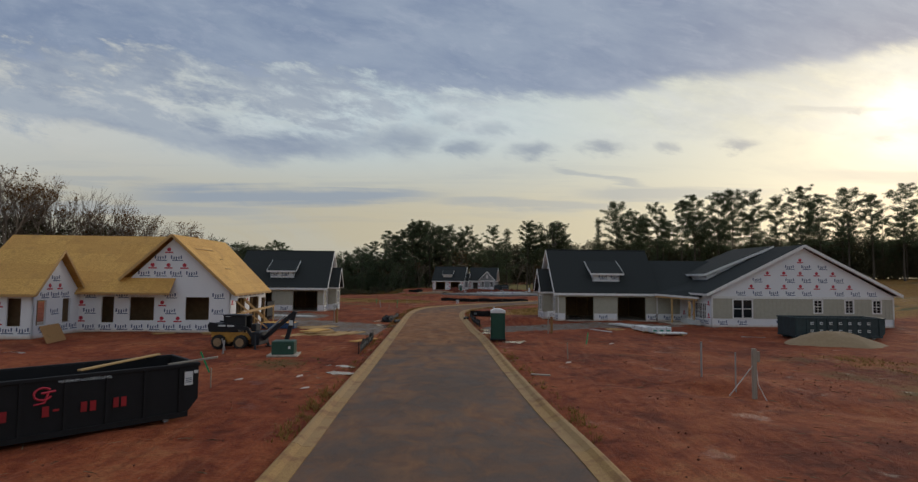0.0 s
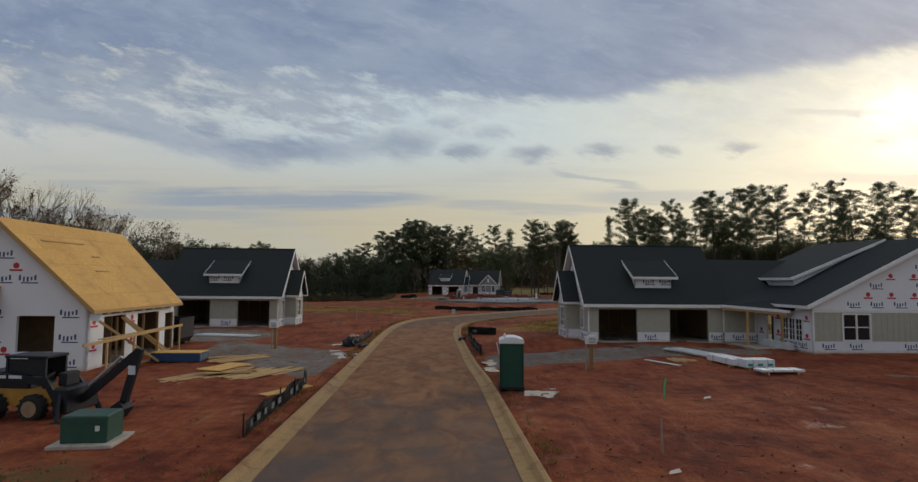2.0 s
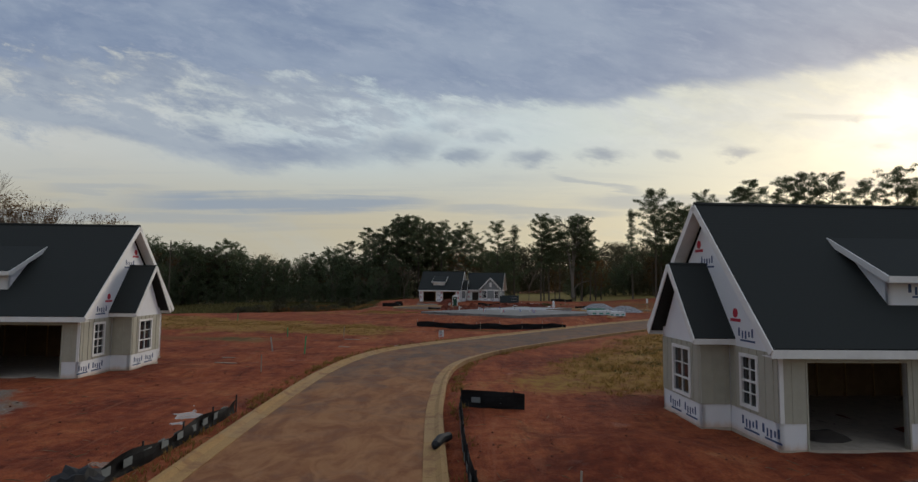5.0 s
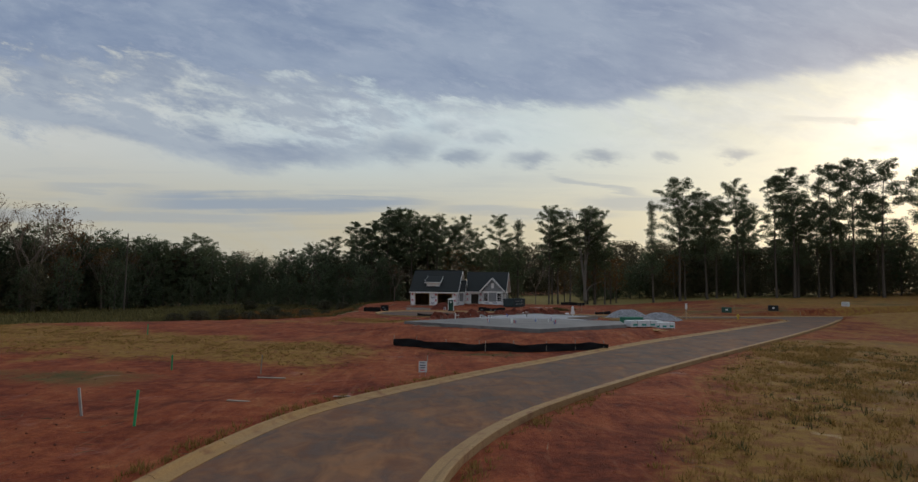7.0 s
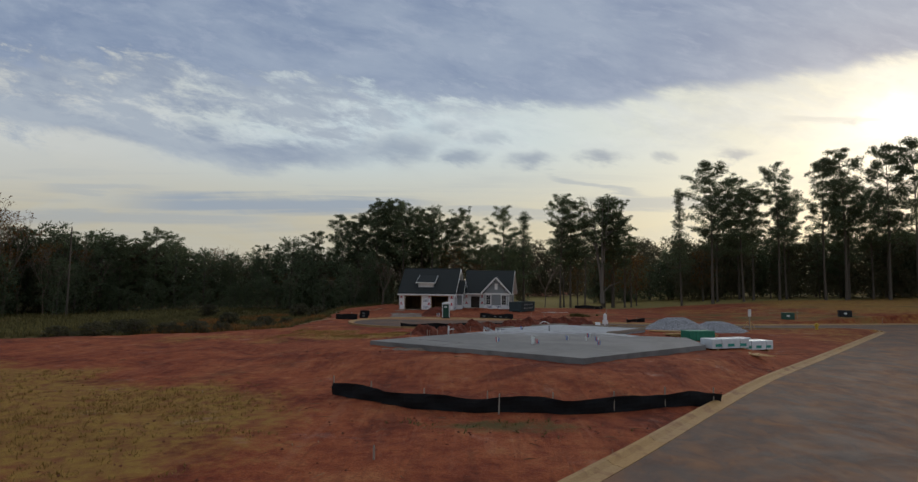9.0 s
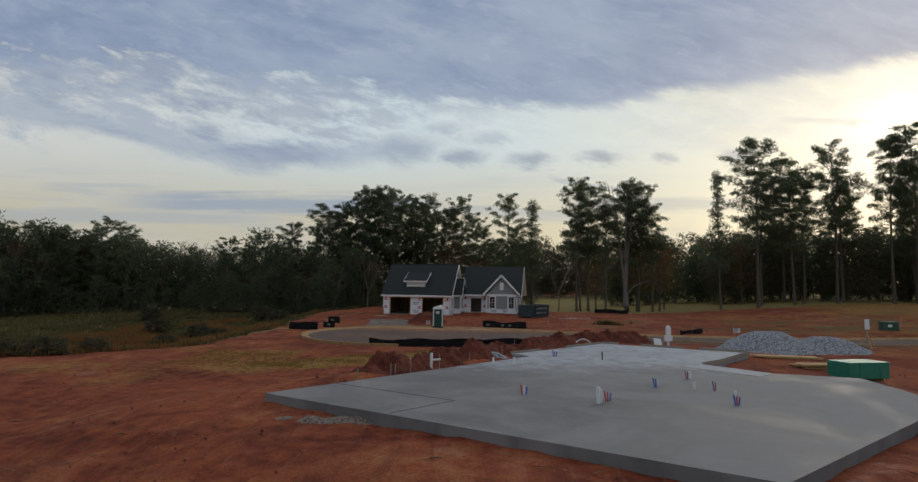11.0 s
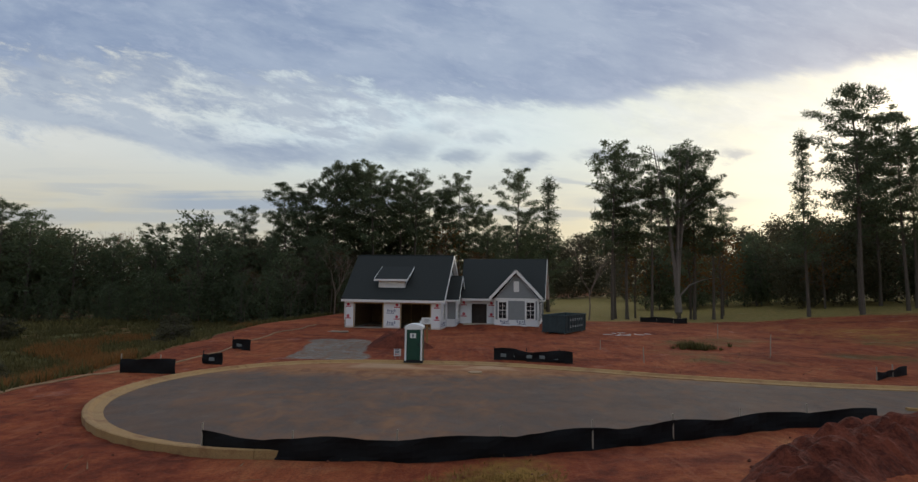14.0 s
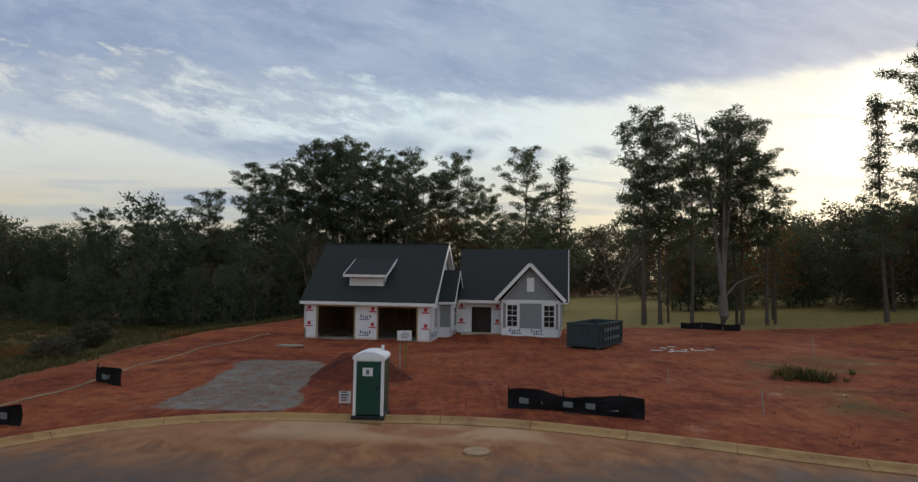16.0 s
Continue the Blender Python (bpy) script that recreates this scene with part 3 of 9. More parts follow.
# covers: straw, weeds, gravel
def cover_at(x, y):
    far = step(abs(x), 34, 58)
    x, y = x + far * (12 * lumps(x, y, 0.035, 13) + 5 * lumps(x, y, 0.12, 15)), y + far * (14 * lumps(x, y, 0.035, 19) + 5 * lumps(x, y, 0.12, 23))
    n = 0.35 * lumps(x, y, 0.12, 2) + 0.2 * lumps(x, y, 0.4, 4)
    straw = max(step(-abs(y - 102 + 0.38 * (x + 12)) + 7.5 + 11 * n, -5, 6) * step(-x, 1.5, 9.5) * (1 - step(-x, 60, 75)),
                0.98 * step(x - 7.5 - 0.55 * (y - 80) + 6 * n, -4, 5) * step(y, 66, 74) * (1 - step(y, 112, 122)),
                0.40 * step(x, 14, 22) * (1 - step(y, 36, 43)) * step(0.5 + n, 0.2, 0.7),
                0.95 * step(2.3 + 4 * n - abs(y - 136.5 - 0.62 * (x + 2)), -1.6, 1.6) * step(x, -14, -7) * (1 - step(x, 3, 5)), 0.44 * step(0.5 + 1.4 * n, 0.3, 0.8) * step(-x, 5, 9) * (1 - step(-x, 22, 27)) * step(y, 120, 127) * (1 - step(y, 141, 146)),
                0.42 * step(x, 24, 40) * step(y, 100, 130) * (1 - step(y, 186, 200)), step(-x, 62, 80) * (1 - step(y, 100, 120)), step(x, 50, 70))
    weeds = max(step(hollow(x, y) + 2.5 * n, -0.6, 1.6), step(y, 208, 216) * (1 - step(x, 6, 12)), 0.30 * step(y, 188, 196) * step(x, 4, 10) * (1 - step(y, 200, 206)), 0.60 * step(lumps(x, y, 0.22, 8), -0.05, 0.3) * step(x - 9 - 0.55 * (y - 80), 0, 6) * step(y, 66, 74) * (1 - step(y, 112, 122)), step(-x, 26, 44) * (1 - step(y, 30, 40)),
                0.55 * (1 - step(math.hypot((x - 3) / 3.5, y - 101.3), 0.4, 1.4)), 0.5 * (1 - step(math.hypot(x + 9, (y - 31) / 1.4), 0.6, 2.6)),
                0.62 * step(x, 14, 20) * (1 - step(y, 32, 42)) * step(0.5 - n, 0.2, 0.7), 0.50 * step(x, 12, 18) * step(y, 156, 162) * (1 - step(y, 176, 186)) * step(0.5 + n, 0.2, 0.6), 0.50 * (1 - step(abs(y - 90.5 + 0.1 * (x + 20)), 0.5, 4)) * step(-x, 7, 16) * (1 - step(-x, 60, 70)))
    stone = max(step(2.8 + 3 * n - abs(y - 51.5 - 0.60 * (x - 4)), -1.6, 1.6) * step(x, 1.5, 2.4) * (1 - step(x, 13.5, 16)), 0.8 * step(3.2 + 4 * n - math.hypot((x - 13.0) / 2.2, y - 56.6), -1.2, 1.2),
                step(4.2 + 4 * n - abs(y - 49.8 - 0.55 * (-7 - x)), -1.6, 1.6) * step(-x, 6.0, 7.0) * (1 - step(-x, 15, 18)), 0.8 * step(4.6 + 5 * n - math.hypot((x + 21) / 1.6, y - 64), -1.5, 1.5),
                step(2.3 + 2 * n - abs(x + 6.6 + 0.10 * (y - 161)), -0.8, 0.6) * step(y, 160.6, 162) * (1 - step(y, 172, 175.5)))
    return straw, weeds, stone


def turf_at(x, y):
    """The mown fairway beyond the far lots."""
    wob = 5 * lumps(x, y, 0.06, 27)
    return step(y + wob, 197, 204) * step(x, 6, 12) * (1 - step(x, 90, 130)) * (1 - step(y + wob, 330, 360))


def grid_axis(lo, hi, fine_lo, fine_hi, fine, coarse):
    a, v = [], fine_lo
    while v <= fine_hi:
        a.append(v)
        v += fine
    left, right, s = [], [], coarse
    v = fine_lo
    while v > lo:
        v -= s
        s *= 1.35
        left.append(max(v, lo))
    v, s = a[-1], coarse
    while v < hi:
        v += s
        s *= 1.35
        right.append(min(v, hi))
    return left[::-1] + a + right


def build_ground():
    xs = grid_axis(-2600, 2600, -32, 68, 0.55, 1.2)
    ys = grid_axis(-900, 3500, -6, 192, 0.62, 1.2)
    nx, ny = len(xs), len(ys)
    co = [(x, y, gz(x, y)) for y in ys for x in xs]
    faces = [(j * nx + i, j * nx + i + 1, (j + 1) * nx + i + 1, (j + 1) * nx + i) for j in range(ny - 1) for i in range(nx - 1)]
    me = bpy.data.meshes.new("ground")
    me.from_pydata(co, [], faces)
    at = me.color_attributes.new("cover", "FLOAT_COLOR", "POINT")
    at.data.foreach_set("color", [c for x, y, _ in co for c in (*cover_at(x, y), turf_at(x, y))])
    me.polygons.foreach_set("use_smooth", [True] * len(faces))
    me.materials.append(M_CLAY)
    tagged(new("ground", me), "rutted red clay ground with straw grass and gravel", "ground", kind="structure")


def strip(name, lefts, rights, label, z, dust, n=10):
    """A paved strip between two lines of as many points."""
    co, faces, marks = [], [], []
    for a, b in zip(lefts, rights):
        for k in range(n + 1):
            p = a.lerp(b, k / n)
            f = abs(2 * k / n - 1)
            co.append((p.x, p.y, z + 0.07 * (1 - f * f)))
            marks.append(dust(p.x, p.y))
    for j in range(len(lefts) - 1):
        for k in range(n):
            i = j * (n + 1) + k
            faces.append((i, i + 1, i + n + 2, i + n + 1))
    me = bpy.data.meshes.new(name)
    me.from_pydata(co, [], faces)
    at = me.attributes.new("dust", "FLOAT", "POINT")
    at.data.foreach_set("value", marks)
    me.polygons.foreach_set("use_smooth", [True] * len(faces))
    me.materials.append(M_TAR)
    bm = bmesh.new()
    bm.from_mesh(me)
    bmesh.ops.recalc_face_normals(bm, faces=bm.faces)
    if sum(f.normal.z for f in bm.faces) < 0:
        bmesh.ops.reverse_faces(bm, faces=bm.faces[:])
    bm.to_mesh(me)
    bm.free()
    return tagged(new(name, me), label, "road", kind="structure")


def road_dust(x, y):
    d = 0.46 * (1 - step(math.hypot((x + 2.5) / 5, (y - 56) / 22), 0.4, 1.3)) + 0.14 * step(y, 30, 45) * (1 - step(y, 84, 96))
    return d + 0.30 + 0.25 * (1 - step(math.hypot(x - 24, y - 111), 2, 10)) * 0.5


def cds_dust(x, y):
    return 1.15 * (1 - step(math.hypot((x - 1) / 9, y - 159.5), 0.3, 6.5)) + 0.04 + 0.22 * (1 - step(math.hypot(x + 2, y - 150), 3, 8))


def kerb(line, side, group):
    """Kerb and gutter along a line (its outer edge), in cast lengths; side: +1 if the road lies to the right of the line."""
    pts = resample(line, 1.0)
    prof = [(0.0, -0.15), (0.0, 0.125), (0.05, 0.145), (0.16, 0.135), (0.30, 0.045), (0.62, 0.022), (0.62, -0.15)]
    whole = thing("kerb", "tan concrete roll kerb smeared with red mud", "kerb", group=group, kind="structure")

    def across(i):
        a, b = pts[max(i - 1, 0)], pts[min(i + 1, len(pts) - 1)]
        d = (b - a).normalized()
        return Vector((d.y, -d.x, 0)) * side

    for i in range(0, len(pts) - 1, 3):
        bm = bmesh.new()
        idx = list(range(i, min(i + 3, len(pts) - 1) + 1))
        rings = []
        for j in idx:
            p = pts[j].copy()
            if j in (idx[0], idx[-1]):
                q = pts[j + 1] if j == idx[0] else pts[j - 1]
                p += (q - p).normalized() * 0.008
            n = across(j)
            rings.append([bm.verts.new((p.x + n.x * u, p.y + n.y * u, z)) for u, z in prof])
        k = len(prof)
        for r, s in zip(rings, rings[1:]):
            for c in range(k):
                bm.faces.new((r[c], r[(c + 1) % k], s[(c + 1) % k], s[c]))
        bm.faces.new(rings[0])
        bm.faces.new(rings[-1][::-1])
        bmesh.ops.recalc_face_normals(bm, faces=bm.faces)
        part("kerb_length", bm, M_KERB, whole)


def build_roads():
    build_ground()
    n = 90
    la, lb = resample(LINE_L, sum((b - a).length for a, b in zip(LINE_L, LINE_L[1:])) / n), resample(LINE_R, sum((b - a).length for a, b in zip(LINE_R, LINE_R[1:])) / n)
    m = min(len(la), len(lb))
    ins = 0.55
    la2, lb2 = [], []
    for a, b in zip(la[:m], lb[:m]):
        d = (b - a).normalized()
        la2.append(a + d * ins)
        lb2.append(b - d * ins)
    la2.append(Vector((50.5, 151.8, 0)))
    lb2.append(Vector((60.5, 153.8, 0)))
    strip("road", la2, lb2, "dark asphalt street tracked with red mud", 0.0, road_dust)
    far = resample(FAR_LINE, 2.0)
    near, far2 = [], []
    for i, p in enumerate(far):
        d = (far[min(i + 1, len(far) - 1)] - far[max(i - 1, 0)]).normalized()
        w = Vector((d.y, -d.x, 0))
        w = -w if w.y > 0 else w
        far2.append(p + w * 0.5)
        near.append(p + w * (7.0 + 8 * step(-p.x, -9, -3)))
    mouth = resample(smooth_line([(-4.5, 143.2), (-2.7, 142.9), (0.4, 142.7), (2.9, 143.2), (6.0, 144.2), (9.2, 145.4), (12.5, 146.8), (16, 147.2), (19, 148.4), (24, 146.6)]), 1.0)
    core = [Vector((-3.6 + 27.6 * i / (len(mouth) - 1), 155.0 - 2.5 * i / (len(mouth) - 1), 0)) for i in range(len(mouth))]
    strip("street_mouth", core, mouth, "dark asphalt mouth of the turning circle", -0.01, cds_dust)
    strip("cross_street", far2, near, "dark asphalt cross street beyond the slab", -0.012, cds_dust)
    ring = [Vector((CDS[0] + (CDS_R - 0.5) * math.cos(a), CDS[1] + (CDS_R - 0.5) * math.sin(a), 0)) for a in [k * math.tau / 72 for k in range(73)]]
    inner = [Vector((CDS[0] + 0.05 * math.cos(a), CDS[1] + 0.05 * math.sin(a), 0)) for a in [k * math.tau / 72 for k in range(73)]]
    strip("turning_circle", ring, inner, "dark asphalt turning circle with dried mud washes", 0.004, cds_dust, 12)
    kerb(LINE_L, 1, "kerbs")
    kerb(LINE_R, -1, "kerbs")
    arc = [Vector((CDS[0] + CDS_R * math.cos(a), CDS[1] + CDS_R * math.sin(a), 0)) for a in [radians(d) for d in range(288, 80, -4)]]
    bulge = smooth_line([(arc[-1].x, arc[-1].y), (3.0, 160.4), STREET_FAR[2], *STREET_FAR[3:]])
    kerb(arc + bulge[1:], 1, "kerbs")
    kerb(smooth_line([(47.4, 145.4), (48.1, 147.2), (47.2, 148.7), (45.0, 149.2), (41, 148.6), (32, 147.2), (24, 147.4), (18, 149.4)]), 1, "kerbs")
    kerb(smooth_line([(56, 146.6), (58.2, 149.6), (62, 152.0), (67.5, 153.9), (94, 160.3)]), -1, "kerbs")


build_roads()

# ---- houses ----


def wall(parent, a, b, z0, z1, mat, holes=(), thick=0.15, name="wall", label="", gable=None):
    """A wall from a to b (plan), its outer face on the line, its body to the left of a-b; holes: (s0, s1, z0, z1); gable: (s, z) of a peak over z1."""
    a, b = Vector((*a, 0)), Vector((*b, 0))
    d = (b - a).normalized()
    n = Vector((-d.y, d.x, 0))
    length = (b - a).length
    ss = sorted({0, length, *(min(max(v, 0), length) for h in holes for v in h[:2])})
    zs = sorted({z0, z1, *(min(max(v, z0), z1) for h in holes for v in h[2:])})
    bm = bmesh.new()
    cells = set()
    for i in range(len(ss) - 1):
        for j in range(len(zs) - 1):
            s, z = (ss[i] + ss[i + 1]) / 2, (zs[j] + zs[j + 1]) / 2
            if not any(h[0] < s < h[1] and h[2] < z < h[3] for h in holes):
                cells.add((i, j))
    vert = {}

    def v(i, j, side):
        k = (i, j, side)
        if k not in vert:
            p = a + d * ss[i] + n * (thick * side)
            vert[k] = bm.verts.new((p.x, p.y, zs[j]))
        return vert[k]

    for i, j in cells:
        bm.faces.new((v(i, j, 0), v(i + 1, j, 0), v(i + 1, j + 1, 0), v(i, j + 1, 0)))
        bm.faces.new((v(i, j, 1), v(i, j + 1, 1), v(i + 1, j + 1, 1), v(i + 1, j, 1)))
        for di, dj, e in ((-1, 0, ((i, j), (i, j + 1))), (1, 0, ((i + 1, j + 1), (i + 1, j))), (0, -1, ((i + 1, j), (i, j))), (0, 1, ((i, j + 1), (i + 1, j + 1)))):
            if (i + di, j + dj) not in cells:
                (p, q), (r, s2) = e
                bm.faces.new((v(p, q, 0), v(r, s2, 0), v(r, s2, 1), v(p, q, 1)))
    if gable:
        ring = [a + d * (gable[2] if len(gable) > 2 else 0) + Vector((0, 0, z1)), a + d * (gable[3] if len(gable) > 3 else length) + Vector((0, 0, z1)), a + d * gable[0] + Vector((0, 0, gable[1]))]
        prism(bm, ring, n * thick)
    bmesh.ops.recalc_face_normals(bm, faces=bm.faces)
    return part(name, bm, mat, parent, label)


def frame_at(a, b):
    """Local axes on a wall's outer face: x along, y inwards, z up."""
    a, b = Vector((*a, 0)), Vector((*b, 0))
    d = (b - a).normalized()
    n = Vector((-d.y, d.x, 0))
    return Matrix(((d.x, n.x, 0, a.x), (d.y, n.y, 0, a.y), (0, 0, 1, 0), (0, 0, 0, 1)))


def battens(parent, m, s0, s1, z0, z1, mat, gap=0.41, holes=(), name="siding"):
    """Board-and-batten siding: a thin sheet and its battens, with holes left for windows."""
    spans = [(s0, s1, z0, z1)]
    for h in holes:
        nxt = []
        for a0, a1, b0, b1 in spans:
            if h[1] <= a0 or h[0] >= a1 or h[3] <= b0 or h[2] >= b1:
                nxt.append((a0, a1, b0, b1))
                continue
            nxt += [q for q in ((a0, h[0], b0, b1), (h[1], a1, b0, b1), (max(a0, h[0]), min(a1, h[1]), b0, h[2]), (max(a0, h[0]), min(a1, h[1]), h[3], b1)) if q[1] - q[0] > 0.01 and q[3] - q[2] > 0.01]
        spans = nxt
    bm = bmesh.new()
    for a0, a1, b0, b1 in spans:
        box(bm, a0, a1, -0.022, -0.003, b0, b1, m)
        k = math.ceil(a0 / gap)
        while k * gap < a1 - 0.03:
            if k * gap > a0 + 0.02:
                box(bm, k * gap - 0.025, k * gap + 0.025, -0.042, -0.0215, b0, b1, m)
            k += 1
    bmesh.ops.recalc_face_normals(bm, faces=bm.faces)
    return part(name, bm, mat, parent, "board and batten siding")


def trim(parent, m, s0, s1, z0, z1, proud=0.05, back=-0.003, name="trim", mat=None):
    return part(name, one_box(s0, s1, -proud, back, z0, z1, m=m), mat or M_TRIM, parent)


def window(parent, m, s0, s1, z0, z1, cols=2, rows=4, sash=True, units=1):
    """A white window with muntins: the frame, and each pane set back in it."""
    bm = bmesh.new()
    e = 0.11
    for b in ((s0 - e, s0, z0 - e, z1 + e), (s1, s1 + e, z0 - e, z1 + e), (s0, s1, z0 - e, z0), (s0, s1, z1, z1 + e)):
        box(bm, b[0], b[1], -0.06, 0.06, b[2], b[3], m)
    w = (s1 - s0) / units
    bmesh.ops.recalc_face_normals(bm, faces=bm.faces)
    win = part("window", bm, M_TRIM, parent, "white framed window with muntins")
    for u in range(units):
        a0, a1 = s0 + u * w, s0 + (u + 1) * w
        if u:
            part("mullion", one_box(a0 - 0.05, a0 + 0.05, -0.05, 0.05, z0, z1, m=m), M_TRIM, win)
        for i in range(1, cols):
            x = a0 + (a1 - a0) * i / cols
            part("muntin", one_box(x - 0.014, x + 0.014, -0.02, 0.03, z0, z1, m=m), M_TRIM, win)
        for j in range(1, rows):
            z = z0 + (z1 - z0) * j / rows
            t = 0.03 if sash and j == rows // 2 else 0.014
            part("sash_rail" if t > 0.02 else "muntin", one_box(a0, a1, -0.022 - t / 3, 0.028, z - t, z + t, m=m), M_TRIM, win)
    for u in range(units):
        for i in range(cols):
            for j in range(rows):
                a0, b0 = s0 + w * (u + i / cols), z0 + (z1 - z0) * j / rows
                part("pane", one_box(a0, a0 + w / cols, 0.032, 0.042, b0, b0 + (z1 - z0) / rows, m=m), M_GLASS, win)
    return win


def roof(parent, ring, mat=None, thick=0.12, name="roof"):
    return part(name, slab_of(ring, thick), mat or M_SHINGLE, parent)


def fascia(parent, a, b, h=0.2, w=0.03, name="fascia"):
    """A white board below a roof's edge from a to b."""
    return part(name, one_beam(a, b, w, h), M_TRIM, parent)


def prints(parent, m, s0, s1, z0, z1, holes=(), dx=1.25, dz=0.62, seed=1, shape=None, red=True, size=1.75):
    """The rows of marks printed on house wrap: blue word bars with a thin line under them, and red roundels with a bar."""
    rnd = random.Random(seed)
    blue, reds = bmesh.new(), bmesh.new()
    row, z = 0, z0 + 0.18
    while z < z1 - 0.1:
        x = s0 + (0.35 if row % 2 else 0.85) - 0.2
        while x < s1 - 0.3:
            clear = rnd.random() > 0.06 and not any(h[0] - 0.75 < x < h[1] + 0.12 and h[2] - 0.3 < z < h[3] + 0.12 for h in holes) and x + 0.62 < s1
            if clear and (shape is None or (shape(x, z) and shape(x + 0.6, z + 0.2))):
                if row % 2 == 0 or not red:
                    # a word, as bars of uneven height
                    at = x - 0.1
                    scale = size
                    for k, (w, h0, h1) in enumerate(((0.10, 0.0, 0.15), (0.08, -0.04, 0.10), (0.09, -0.04, 0.10), (0.08, 0.0, 0.10), (0.09, 0.0, 0.15))):
                        box(blue, at, at + 0.6 * w * scale, -0.004, -0.0015, z + h0 * scale, z + h1 * scale, m)
                        at += (w + 0.02) * scale
                    box(blue, x + 0.02, at, -0.004, -0.0015, z - 0.09 * scale, z - 0.055 * scale, m)
                else:
                    cx, cz, r = x + 0.25, z + 0.17, 0.155
                    ring = [m @ Vector((cx + r * math.cos(k * math.tau / 12), -0.004, cz + r * math.sin(k * math.tau / 12))) for k in range(12)]
                    prism(reds, ring, m.to_3x3() @ Vector((0, 0.0025, 0)))
                    box(reds, x - 0.06, x + 0.56, -0.004, -0.0015, z - 0.11, z - 0.01, m)
            x += dx
        z += dz * (0.55 if row % 2 == 0 else 0.65)
        row += 1
    for bm, mat, nm in ((blue, M_BLUE, "blue_print"), (reds, M_RED, "red_print")):
        if len(bm.verts):
            bmesh.ops.recalc_face_normals(bm, faces=bm.faces)
            ob = part(nm, bm, mat, parent)
            tagged(ob, "rows of blue word marks" if mat == M_BLUE else "rows of red roundels", kind="stuff")
        else:
            bm.free()


def flip(pts, s):
    """Mirrors plan points for a house of the other hand."""
    return [(s * p[0], *p[1:]) for p in pts]


def mirror(root):
    """Turns a finished house into one of the other hand."""
    for ob in root.children_recursive:
        ob.data.transform(Matrix.Diagonal((-1, 1, 1, 1)))
        ob.data.flip_normals()


